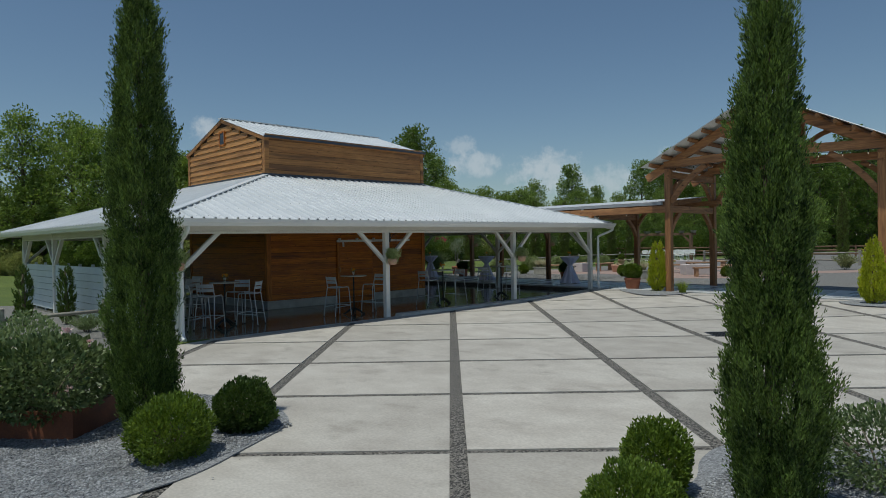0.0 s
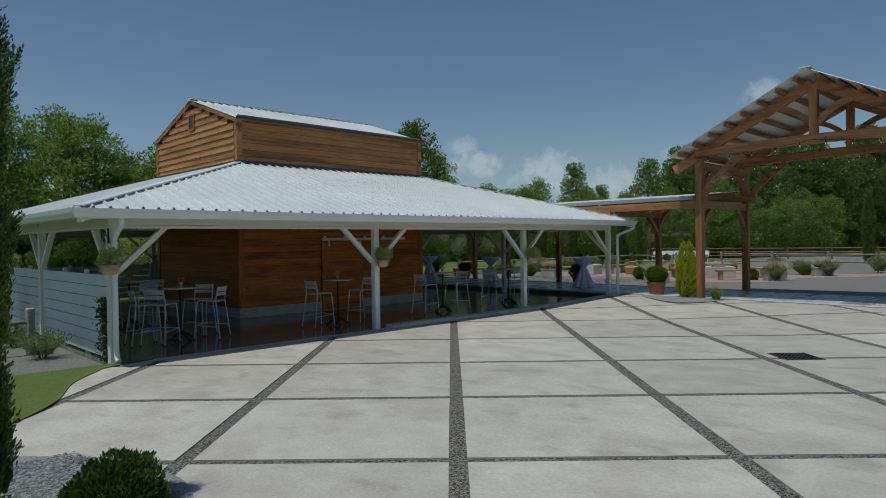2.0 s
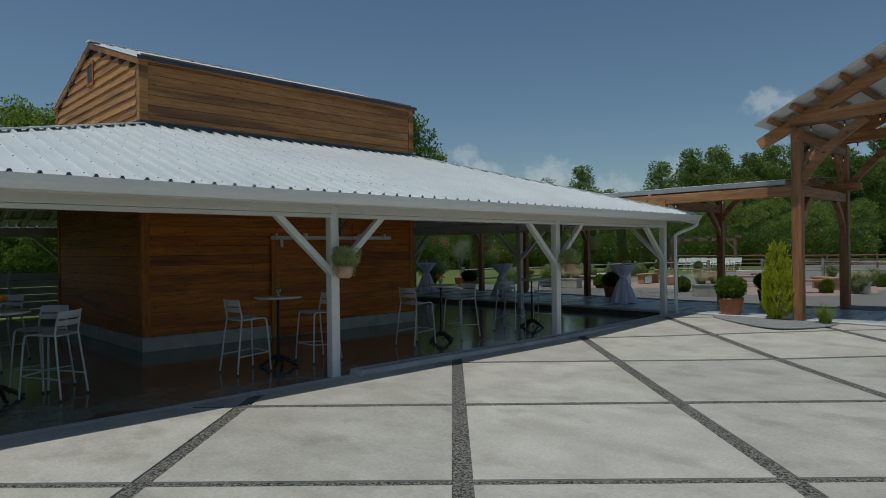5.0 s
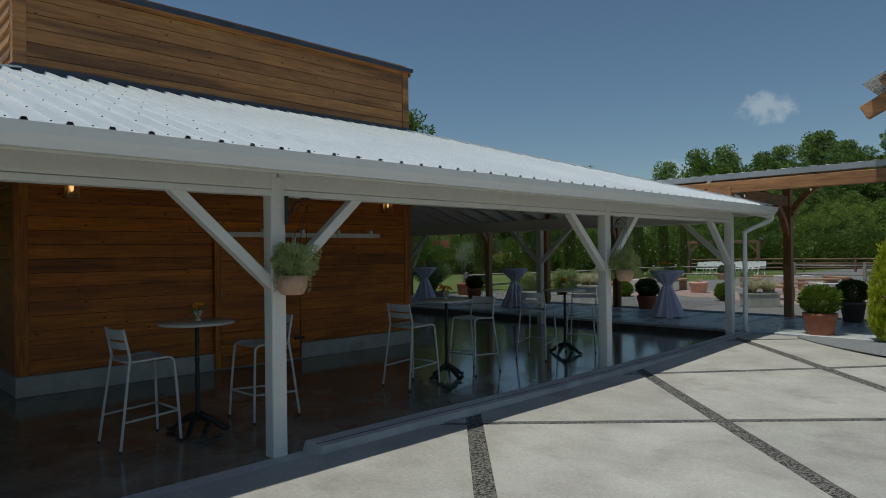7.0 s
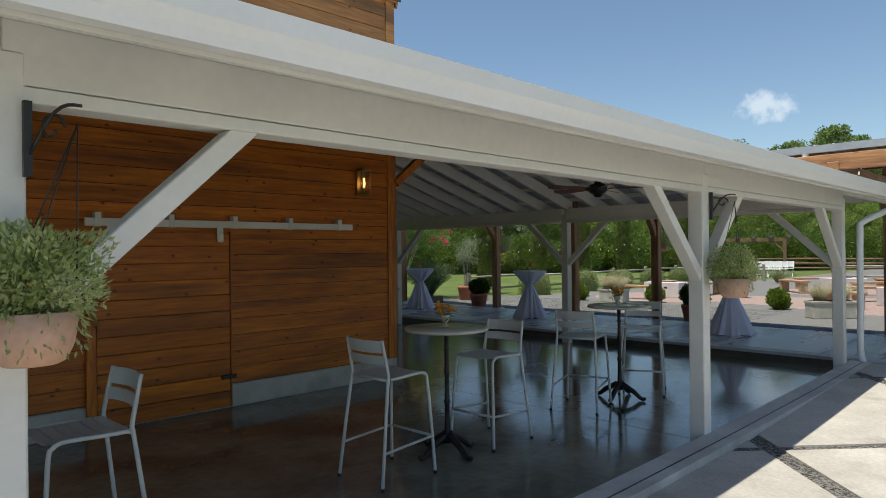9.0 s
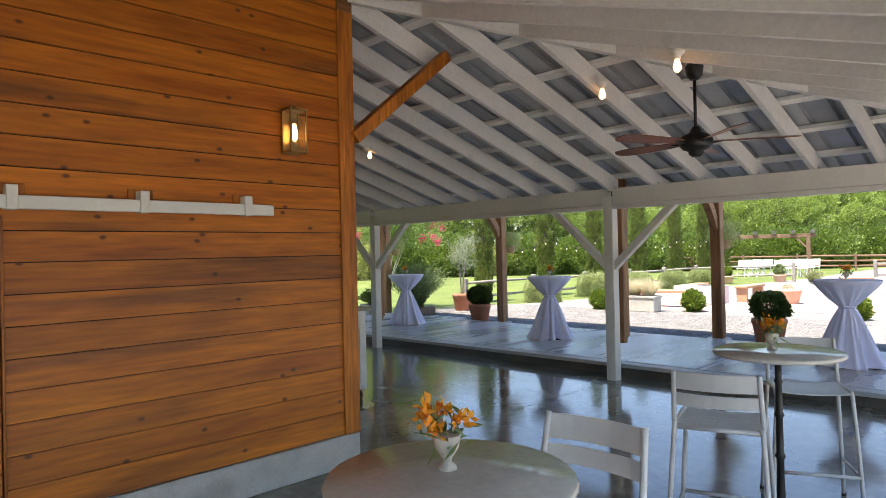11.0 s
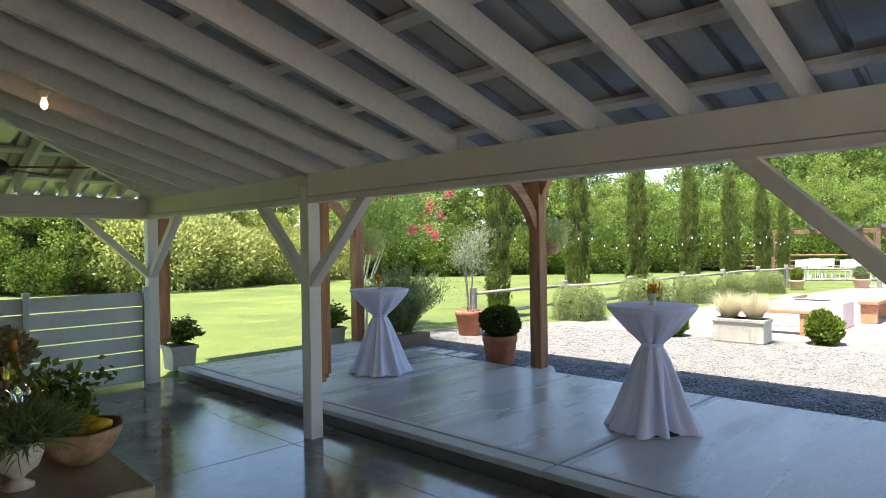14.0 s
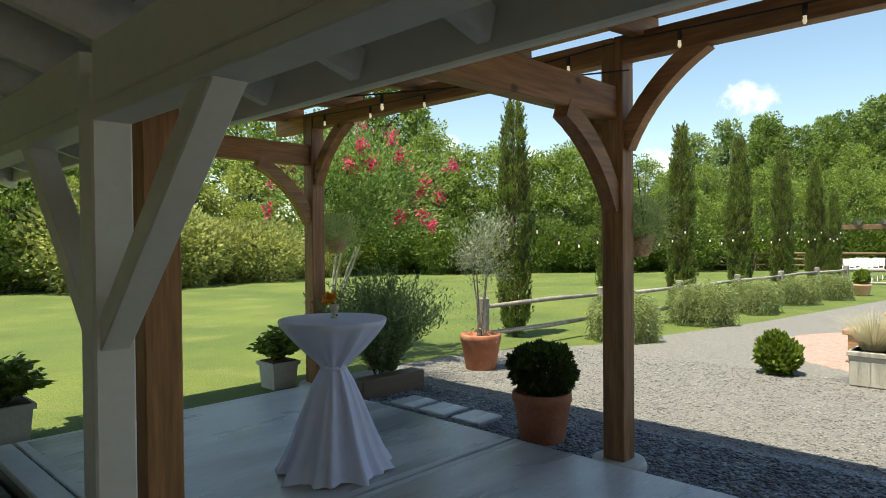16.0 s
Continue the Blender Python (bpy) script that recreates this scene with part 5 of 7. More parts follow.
# the woods, built from a few trees
WOOD = "mixed green woodland tree behind the lawn"
kinds = [
    tree("broadleaf_tree", 11, 3.4, 11000, L_OAK, "tall dark green broadleaf tree at the wood's edge", 11, bole=0.06, group="woodland trees", size=0.22),
    tree("broadleaf_tree", 9, 3.2, 11000, L_OAK, "full green broadleaf tree at the wood's edge", 12, bole=0.04, group="woodland trees", size=0.22),
    tree("broadleaf_tree", 7, 2.8, 9000, L_LIGHT, "light yellow-green young tree at the wood's edge", 13, bole=0.03, group="woodland trees", size=0.20),
    tree("pine_tree", 16, 4.3, 8000, L_PINE, "tall pine with tiered green needles", 14, bole=0.18, group="woodland trees", pine=True, size=0.34, clumps=54),
    tree("pine_tree", 14, 4.6, 8000, L_PINE, "broad pine with soft green needles", 15, bole=0.10, group="woodland trees", pine=True, size=0.34, clumps=54),
    tree("broadleaf_tree", 11, 3.4, 9000, L_DARKOAK, "tall shadowy broadleaf tree at the yard's far side", 17, bole=0.04, group="woodland trees", size=0.24),
]
bush_a = shrub("thicket_shrub", 1.9, 2.6, 7000, L_THICKET, "light green shrub along the wood's edge", "shrub", size=0.16, seed=21, group="wood edge shrubs")
# bush_b takes the dark leaf to paint in the shadow at the woods' foot
bush_b = shrub("thicket_shrub", 1.8, 2.4, 6000, L_DARKOAK, "green shrub along the wood's edge, base shade in its dark leaves", "shrub", size=0.17, seed=22, group="wood edge shrubs")
r2 = np.random.default_rng(5)
used = set()


def plant(ob, x, y, scale):
    m = pose(x, y, 0.0, 0, 0, r2.uniform(0, 360))
    if ob.name not in used:
        used.add(ob.name)
        ob.matrix_basis = m @ Matrix.Diagonal((scale, scale, scale * r2.uniform(0.92, 1.08), 1))
        return ob
    c = copy_thing(ob, m)
    c.scale = (scale, scale, scale * r2.uniform(0.92, 1.08))
    return c


# left and middle: a broadleaf edge; right: pines further off
lone = tree("oak_tree", 14, 3.7, 11000, L_DARKOAK, "round-crowned dark oak rising over the woods", 16, bole=0.25, size=0.26, clumps=64, category="tree")
put(lone, *uv(67, -3.2)[:2])
for i in range(30):
    v = -66 + i * 2.3 + r2.uniform(-0.7, 0.7)
    u = 49 + max(0.0, (v + 14)) * 1.15 if v > -14 else 49 - (v + 14) * -0.10
    edge = -15 < v < -5
    k = int(r2.choice([0, 1, 2], p=[0.1, 0.2, 0.7] if edge else [0.35, 0.35, 0.3]))
    plant(kinds[k], *uv(u + 3.5 + r2.uniform(-1, 1.5), v)[:2], r2.uniform(0.8, 1.12))
    plant(bush_a if r2.uniform() < (0.8 if edge else 0.25) else bush_b, *uv(u + 0.3 + r2.uniform(-0.5, 0.8), v + r2.uniform(-0.6, 0.6))[:2], r2.uniform(0.5, 1.35))
    plant(kinds[2 if edge else int(r2.choice([0, 1, 1]))], *uv(u + 1.6 + r2.uniform(-0.6, 0.6), v + r2.uniform(-1.1, 1.1))[:2], r2.uniform(0.38, 0.66))
    if edge:
        plant(bush_a, *uv(u + 1.0 + r2.uniform(-0.5, 0.5), v + r2.uniform(0.4, 1.4))[:2], r2.uniform(0.8, 1.4))
    if i % 2 == 0:
        plant(kinds[int(r2.choice([0, 1]))], *uv(u + 10 + r2.uniform(0, 3), v)[:2], r2.uniform(0.95, 1.2))
for i in range(20):
    v = -2 + i * 1.9
    u = 63.5 + i * 0.1 + r2.uniform(-1, 1)
    plant(kinds[int(r2.choice([0, 1]))], *uv(u, v)[:2], r2.uniform(0.66, 0.82) * (1.0 if v < 9 else 0.74))
    plant(bush_b if r2.uniform() < 0.8 else bush_a, *uv(u - 2.4, v + r2.uniform(-0.6, 0.6))[:2], r2.uniform(0.8, 1.2))
for i in range(34):
    v = 36 + i * 2.3 + r2.uniform(-1, 1)
    u = 100 + r2.uniform(-3, 3)
    plant(kinds[3 + (i % 2)], *uv(u, v)[:2], (0.82 + 0.30 * math.sin(i * 1.7) * math.sin(i * 0.61 + 1)) * (1.0 + 0.2 * min(1, max(0, (v - 30) / 25))))
    plant(kinds[int(r2.choice([0, 1]))], *uv(u - 7 + r2.uniform(-2, 2), v + 1.3)[:2], r2.uniform(0.7, 0.95))
    if i % 2:
        plant(kinds[4 - (i // 2) % 2], *uv(u + 9, v)[:2], r2.uniform(0.95, 1.15))
    plant(bush_b, *uv(u - 11 + r2.uniform(-1, 1), v)[:2], r2.uniform(0.9, 1.3))
for u, v, s in ((106, 20.5, 0.98), (106, 31.5, 1.1), (112, 14, 0.7), (112, 26, 0.72), (108, 36, 0.8)):
    plant(kinds[4], *uv(u, v)[:2], s)
for i in range(14):
    plant(kinds[i % 2], *uv(72 + r2.uniform(-2, 2), 10 + i * 2.3)[:2], r2.uniform(0.6, 0.75))
for i in range(14):
    plant(kinds[5], *uv(77 + r2.uniform(-2, 2), 26 + i * 2.2)[:2], r2.uniform(0.85, 1.05))
# woods round the rest of the yard, beyond the view
for i in range(18):
    a = radians(-150 + i * 13.7)
    plant(kinds[i % 5], 10 + 75 * math.sin(a - radians(45)), 10 - 75 * math.cos(a - radians(45)) * 1.0 - 8, 1.0)

# two tall cypresses at the entrance, and box balls in the beds
put(cypress("italian_cypress", 4.65, 0.30, 180000, "tall dark green columnar cypress in a gravel bed", size=0.85, seed=4, bare=0.015, group="entrance cypresses", shag=0.05, spray=0.62), 2.34, 6.39, 0.0)
put(cypress("italian_cypress", 3.5, 0.24, 160000, "shaggy dark green columnar cypress in a gravel bed", size=0.72, seed=9, group="entrance cypresses", shag=0.09, spray=0.64,
            profile=lambda q: np.interp(q, [0, 0.05, 0.15, 0.28, 0.38, 0.58, 0.77, 0.87, 0.96, 1.0], [0.3, 0.95, 1.12, 1.24, 1.0, 1.0, 0.78, 0.52, 0.26, 0.06])), 4.14, 0.99, 0.0)
put(shrub("boxwood_ball", 0.36, 0.58, 12000, L_BOX, "clipped round green boxwood in grey gravel", size=0.036, seed=2, spiky=0.5, group="entrance boxwoods"), 2.20, 5.46, 0.0)
put(shrub("boxwood_ball", 0.30, 0.53, 10000, L_DARKBOX, "clipped round dark boxwood in grey gravel", size=0.038, seed=3, spiky=0.5, group="entrance boxwoods"), 3.10, 5.78, 0.0)
put(shrub("boxwood_ball", 0.26, 0.56, 10000, L_BOX, "clipped round green boxwood in grey gravel", size=0.032, seed=5, spiky=0.5, group="entrance boxwoods"), 4.40, 1.90, 0.0)
put(shrub("boxwood_ball", 0.31, 0.46, 10000, L_BOX, "clipped round green boxwood in grey gravel", size=0.030, seed=6, spiky=0.5, group="entrance boxwoods"), 3.66, 1.66, 0.0)

# ---- cedar details on the bar house ----
def sconce(x, z):
    s = thing("wall_sconce", (x, CY0 - 0.026, z), "aged brass and glass box lantern, lit, on the cedar wall", "wall lamp", group="brass wall lanterns")
    part("back_plate", box(-0.06, 0.06, -0.014, 0.0, -0.17, 0.17, bevel=0.003), M_BRASS, s)
    w, d, h0, h1 = 0.065, 0.13, -0.15, 0.14
    for sx in (-1, 1):
        for y in (-0.02, -d):
            part("corner_bar", box(sx * w - 0.006, sx * w + 0.006, y - 0.006, y + 0.006, h0, h1), M_BRASS, s)
    part("base", box(-w - 0.01, w + 0.01, -d - 0.01, -0.012, h0 - 0.015, h0), M_BRASS, s)
    part("cap", box(-w - 0.01, w + 0.01, -d - 0.01, -0.012, h1, h1 + 0.016), M_BRASS, s)
    part("loop", tube([(0.02 * math.cos(a * 0.7), -0.07, h1 + 0.03 + 0.02 * math.sin(a * 0.7)) for a in range(10)], 0.004, 5), M_BRASS, s)
    g = bmesh.new()
    for sx in (-1, 1):
        box(sx * w - 0.0015, sx * w + 0.0015, -d + 0.006, -0.02, h0, h1, g)
    box(-w + 0.006, w - 0.006, -d - 0.0015, -d + 0.0015, h0, h1, g)
    pane = part("pane", g, M_GLASS, s)
    pane.visible_shadow = False
    part("bulb", lathe([(0.004, -0.08), (0.02, -0.06), (0.026, -0.02), (0.018, 0.02), (0.013, 0.05)], 12), M_BULB, s).location = (0, -0.07, 0.0)
    return s


sconce(15.17, 2.58)
sconce(10.07, 2.58)
# sliding door hung from a painted rail
door = thing("door_1", (0, 0, 0), "closed sliding cedar barn door on a white rail", "sliding door", kind="structure")
part("rail", box(11.92, 14.99, CY0 - 0.10, CY0 - 0.062, 1.955, 2.03, bevel=0.004), M_WHITEPAINT, door, "white-painted flat door rail")
for k in range(5):
    x = 12.03 + k * 0.69
    part("rail_bracket", box(x - 0.028, x + 0.028, CY0 - 0.112, CY0 - 0.03, 1.95, 2.085, bevel=0.004), M_WHITEPAINT, door)
    part("bracket_block", box(x - 0.075, x + 0.075, CY0 - 0.034, CY0 - 0.022, 2.035, 2.10, bevel=0.003), M_TRIM, door)
z = 0.02
while z < 1.84:
    bm = box(12.02, 13.35, CY0 - 0.075, CY0 - 0.045, z + 0.003, min(z + 0.171, 1.90), bevel=0.003)
    part("door_board", bm, M_CEDAR, door)
    z += 0.174
for x0, x1 in ((11.93, 12.015), (13.355, 13.37)):
    part("door_stile", box(x0, x1, CY0 - 0.082, CY0 - 0.036, 0.02, 1.92, bevel=0.003), M_TRIM, door)
part("door_handle", tube(smooth_curve([(12.00, CY0 - 0.085, 1.16), (12.00, CY0 - 0.125, 1.13), (12.00, CY0 - 0.125, 1.03), (12.00, CY0 - 0.085, 1.0)], 4), 0.009, 7), M_BRASS, door, "brass pull handle")
part("floor_guide", box(13.24, 13.40, CY0 - 0.12, CY0 - 0.08, 0.33, 0.37), M_BLACK, door)
for x in (12.14, 13.23):
    h = part("hanger", box(x - 0.035, x + 0.035, CY0 - 0.118, CY0 - 0.112, 1.82, 2.0, bevel=0.002), M_WHITEPAINT, door)
    part("hanger_wheel", box(x - 0.03, x + 0.03, CY0 - 0.128, CY0 - 0.118, 1.80, 1.90, bevel=0.01), M_PORCELAIN, door)
# diagonal brackets at the corners of the house, under the roof
for sx, x in ((1, CX1), (-1, CX0)):
    part("roof_brace", bar((x + sx * 0.03, CY0 - 0.02, 2.60), (x + sx * 1.12, CY0 - 0.02, 3.477), 0.10, 0.10, up=(0, 1, 0), bevel=0.004), M_TRIM, house, "bare cedar roof brace")

# ---- bar tables and stools ----
def bar_table():
    t = thing("bar_table", label="round pale bar table on a black cast-iron pedestal", category="bar table", group="bar tables")
    part("tabletop", lathe([(0.30, 1.022), (0.345, 1.026), (0.352, 1.038), (0.345, 1.052), (0.10, 1.053)], 40), M_TABLETOP, t)
    part("column", lathe([(0.042, 0.10), (0.026, 0.16), (0.021, 0.30), (0.021, 0.42), (0.030, 0.44), (0.021, 0.46), (0.019, 0.66), (0.028, 0.68), (0.019, 0.70), (0.018, 0.86), (0.026, 0.875), (0.018, 0.89), (0.020, 1.0), (0.09, 1.018), (0.10, 1.024)], 16), M_IRON, t)
    for k in range(4):
        a = k * math.pi / 2 + 0.4
        c, s = math.cos(a), math.sin(a)
        pts = smooth_curve([(c * 0.03, s * 0.03, 0.16), (c * 0.09, s * 0.09, 0.13), (c * 0.17, s * 0.17, 0.085), (c * 0.23, s * 0.23, 0.035), (c * 0.275, s * 0.275, 0.022), (c * 0.29, s * 0.29, 0.04)], 4)
        part("foot", tube(pts, [0.034 - 0.0009 * i for i in range(len(pts))], 8), M_IRON, t)
    return t


def bar_stool():
    """Faces +x; the back leans to -x."""
    t = thing("bar_stool", label="pale grey metal bar stool with a slatted back", category="bar stool", group="bar stools")
    R = 0.0125
    for s in (-1, 1):
        y = s * 0.205
        yf = s * 0.225
        pts = smooth_curve([(0.245, yf + s * 0.02, 0.0), (0.225, yf, 0.40), (0.205, y, 0.70), (0.185, y, 0.752), (0.13, y, 0.772), (-0.05, y, 0.765), (-0.17, y, 0.762)], 5)
        part("front_leg", tube(pts, R, 8), M_STEEL, t)
        pts = smooth_curve([(-0.285, yf + s * 0.02, 0.0), (-0.235, yf, 0.40), (-0.19, y, 0.745), (-0.185, y, 0.80), (-0.235, s * 0.195, 1.05)], 5)
        part("back_leg", tube(pts, R, 8), M_STEEL, t)
        part("side_rung", tube([(0.232, yf + s * 0.008, 0.285), (-0.25, yf + s * 0.008, 0.255)], 0.010, 7), M_STEEL, t)
        for x, yy in ((0.245, yf + s * 0.02), (-0.285, yf + s * 0.02)):
            part("foot_cap", lathe([(0.015, -0.002), (0.015, 0.02), (0.013, 0.024)], 8), M_BLACK, t).location = (x, yy, 0.001)
    part("foot_rest", tube([(0.232, -0.225, 0.285), (0.232, 0.225, 0.285)], 0.011, 7), M_STEEL, t)
    part("seat_rail", tube([(-0.18, -0.205, 0.755), (-0.18, 0.205, 0.755)], R, 8), M_STEEL, t)
    # seat slats, dished a little
    for k in range(6):
        x = -0.15 + k * 0.066
        bm = bmesh.new()
        rows = []
        for i in range(7):
            y = -0.195 + 0.065 * i
            z = 0.772 - 0.012 * (1 - ((i - 3) / 3) ** 2)
            rows.append([bm.verts.new((x + dx, y, z + dz)) for dx, dz in ((-0.031, 0), (0.031, 0), (0.031, -0.006), (-0.031, -0.006))])
        for a, b in zip(rows, rows[1:]):
            for q in range(4):
                bm.faces.new((a[q], a[(q + 1) % 4], b[(q + 1) % 4], b[q]))
        bmesh.ops.recalc_face_normals(bm, faces=bm.faces[:])
        part("seat_slat", bm, M_STEEL, t)
    for z0, z1 in ((0.87, 0.935), (0.955, 1.045)):
        bm = bmesh.new()
        rows = []
        for i in range(9):
            f = i / 8 * 2 - 1
            bow = 0.035 * (1 - f * f)
            row = []
            for z, th in ((z0, 0), (z1, 0), (z1, 0.006), (z0, 0.006)):
                x = -0.185 - (z - 0.80) * 0.2 - bow - th + 0.004
                row.append(bm.verts.new((x, f * 0.193, z)))
            rows.append(row)
        for a, b in zip(rows, rows[1:]):
            for q in range(4):
                bm.faces.new((a[q], a[(q + 1) % 4], b[(q + 1) % 4], b[q]))
        bmesh.ops.recalc_face_normals(bm, faces=bm.faces[:])
        part("back_slat", bm, M_STEEL, t)
    return t


def flower_cup(x, y, z, colour, label, r=0.035):
    t = thing("flower_vase", (x, y, z), label, "vase of flowers", group="table flowers")
    part("cup", lathe([(0.028, 0.0), (0.026, 0.008), (0.012, 0.02), (0.014, 0.03), (0.034, 0.06), (0.040, 0.095), (0.036, 0.098)], 16), M_STONEPOT, t)
    n = 5
    base = np.array([[rng.uniform(-0.05, 0.05), rng.uniform(-0.05, 0.05), 0.12 + rng.uniform(0, 0.05)] for _ in range(n)])
    k = 34
    leaf_cloud("blossom", np.repeat(base, k, 0) + rng.normal(0, r * 0.35, (n * k, 3)), rng.normal(0, 1, (n * k, 3)) + [0, 0, 0.8], r * 0.8, r * 0.55, colour, t, spread=0.8)
    leaf_cloud("greenery", rng.normal(0, 0.03, (40, 3)) + [0, 0, 0.10], rng.normal(0, 1, (40, 3)) + [0, 0, 0.6], 0.07, 0.016, L_SAGE, t)
    return t


table0, stool0 = bar_table(), bar_stool()
SETS = [(10.38, 13.72, [(9.87, 13.73, 3), (11.09, 13.76, 182)]), (13.85, 13.82, [(13.21, 13.80, 2), (14.39, 13.83, 182)]), (16.62, 13.84, [(15.98, 13.92, 16), (17.10, 13.82, 205)]),
        (6.95, 14.2, [(6.48, 13.98, 38), (7.47, 13.95, 130), (7.50, 14.62, 215), (6.22, 14.12, -5)]), (7.02, 17.30, [(6.42, 17.05, 20), (7.6, 17.6, 200), (7.1, 16.6, 95)]), (16.9, 23.9, [(16.3, 23.9, 0), (17.5, 23.9, 180)])]
first_t = first_s = True
for x, y, chairs in SETS:
    m = pose(x, y, 0, 0, 0, (x * 37) % 90)
    if first_t:
        table0.matrix_basis, first_t = m, False
    else:
        copy_thing(table0, m)
    flower_cup(x + 0.03, y + 0.04, 1.053, M_PETAL_ORANGE, "small stone cup of orange and yellow flowers on a table")
    for cx, cy, turn in chairs:
        m = pose(cx, cy, 0, 0, 0, turn)
        if first_s:
            stool0.matrix_basis, first_s = m, False
        else:
            copy_thing(stool0, m)

# ---- cocktail tables dressed in tied cloths ----
def cocktail_table(x, y, turn, seed, slit=False):
    t = thing("cocktail_table", (x, y, 0.152), "tall cocktail table under a tied pale lilac cloth", "cocktail table", group="dressed cocktail tables")
    t.rotation_euler = (0, 0, radians(turn))
    r0 = random.Random(seed)
    ph = [r0.uniform(0, 6.28) for _ in range(6)]
    n = 96
    bm = bmesh.new()
    prof = [(0.375, 0.985), (0.38, 0.975), (0.365, 0.945), (0.30, 0.88), (0.21, 0.79), (0.125, 0.715), (0.085, 0.68), (0.080, 0.665), (0.095, 0.645), (0.135, 0.57), (0.18, 0.46), (0.225, 0.34), (0.27, 0.22), (0.315, 0.11), (0.36, 0.03), (0.375, 0.002)]
    rings = []
    for i, (r, z) in enumerate(prof):
        ring = []
        for k in range(n):
            a = k * 2 * math.pi / n
            fold = math.sin(9 * a + ph[0]) * 0.55 + math.sin(14 * a + ph[1]) * 0.3 + math.sin(23 * a + ph[2]) * 0.22
            amp = 0.0 if i < 2 else 0.012 + 0.10 * max(0.0, (0.66 - z)) if z < 0.68 else 0.030 * min(1, (0.985 - z) * 8)
            rr = r + fold * amp * (1 if z < 0.68 else 0.9)
            zz = z * 1.078
            if i == len(prof) - 1:
                zz += 0.012 * max(0, math.sin(5 * a + ph[3]))
            if slit and z < 0.5:
                g = math.exp(-((a - math.pi) / 0.16) ** 2)
                rr -= g * 0.42 * (0.5 - z)
            ring.append(bm.verts.new((rr * math.cos(a), rr * math.sin(a), zz)))
        rings.append(ring)
    for a, b in zip(rings, rings[1:]):
        for k in range(n):
            bm.faces.new((a[k], b[k], b[(k + 1) % n], a[(k + 1) % n])).smooth = True
    bm.faces.new(rings[0])
    part("cloth", bm, M_CLOTH, t, "pale lilac tied tablecloth")
    part("tie", lathe([(0.090, 0.706), (0.096, 0.715), (0.096, 0.733), (0.090, 0.742)], 32), M_CLOTH, t)
    part("base", lathe([(0.30, 0.0), (0.30, 0.012), (0.05, 0.03), (0.03, 0.06), (0.03, 0.95)], 24), M_IRON, t)
    flower_cup(x + 0.02, y + 0.01, 1.214, M_PETAL_ORANGE, "small stone cup of rust-orange flowers on a cloth")
    return t


cocktail_table(21.87, 22.90, 20, 1)
cocktail_table(21.80, 19.13, 60, 2, slit=True)
cocktail_table(21.86, 14.67, 50, 3)

# ---- ceiling fans and bulbs ----
def fan(x, y, top, z, turn):
    f = thing("ceiling_fan", (x, y, z), "dark bronze ceiling fan with reddish wooden blades at rest", "ceiling fan", group="ceiling fans")
    part("canopy", lathe([(0.03, top - z - 0.12), (0.06, top - z - 0.09), (0.072, top - z - 0.02), (0.07, top - z)], 20), M_IRON, f)
    part("rod", tube([(0, 0, 0.08), (0, 0, top - z - 0.10)], 0.013, 8), M_IRON, f)
    part("motor", lathe([(0.03, -0.12), (0.055, -0.10), (0.06, -0.075), (0.10, -0.06), (0.125, -0.03), (0.125, 0.02), (0.10, 0.05), (0.05, 0.07), (0.03, 0.11), (0.02, 0.12)], 28), M_IRON, f)
    for k in range(5):
        a = radians(turn + 72 * k)
        bm = bmesh.new()
        pts = [(0.14, 0.035), (0.22, 0.05), (0.45, 0.07), (0.62, 0.074), (0.72, 0.055), (0.75, 0.02)]
        outline = [(x_, w) for x_, w in pts] + [(x_, -w) for x_, w in pts[::-1]]
        top_v, bot_v = [], []
        for x_, w in outline:
            tilt = w * 0.22
            p = Vector((x_, w, tilt - 0.005))
            q = Matrix.Rotation(a, 3, "Z") @ p
            top_v.append(bm.verts.new(q + Vector((0, 0, 0.005))))
            bot_v.append(bm.verts.new(q))
        bm.faces.new(top_v)
        bm.faces.new(bot_v[::-1])
        for i in range(len(outline)):
            j = (i + 1) % len(outline)
            bm.faces.new((bot_v[i], bot_v[j], top_v[j], top_v[i]))
        bmesh.ops.recalc_face_normals(bm, faces=bm.faces[:])
        part("blade", bm, M_FAN, f)
        part("blade_arm", bar((0.09 * math.cos(a), 0.09 * math.sin(a), -0.02), (0.2 * math.cos(a), 0.2 * math.sin(a), -0.002), 0.03, 0.012), M_IRON, f)
    return f


fan(17.62, 14.72, roof_z(17.62, 14.72) - 0.21, 2.50, 12)
fan(17.74, 22.95, roof_z(17.74, 22.95) - 0.19, 2.48, 40)
fan(7.3, 14.4, roof_z(7.3, 14.4) - 0.19, 2.48, 25)


def ceiling_bulb(x, y):
    z = roof_z(x, y) - 0.20
    b = thing("ceiling_bulb", (x, y, z), "bare warm bulb in a white porcelain rafter socket", "lamp", group="rafter bulbs")
    part("socket", lathe([(0.022, -0.06), (0.028, -0.04), (0.055, -0.012), (0.058, 0.0)], 16), M_PORCELAIN, b)
    part("bulb", lathe([(0.008, -0.155), (0.024, -0.14), (0.030, -0.115), (0.02, -0.08), (0.013, -0.06)], 12), M_BULB, b)


for x, y in ((17.95, 19.2), (17.68, 15.58), (17.1, 14.62), (18.0, 22.4), (12.9, 14.5), (8.0, 14.8)):
    ceiling_bulb(x, y)

# ---- the rolling bar with its bottles and bowls ----
BAR_A = radians(-3.0)
BAR_O = Vector((17.29, 18.42, 0))


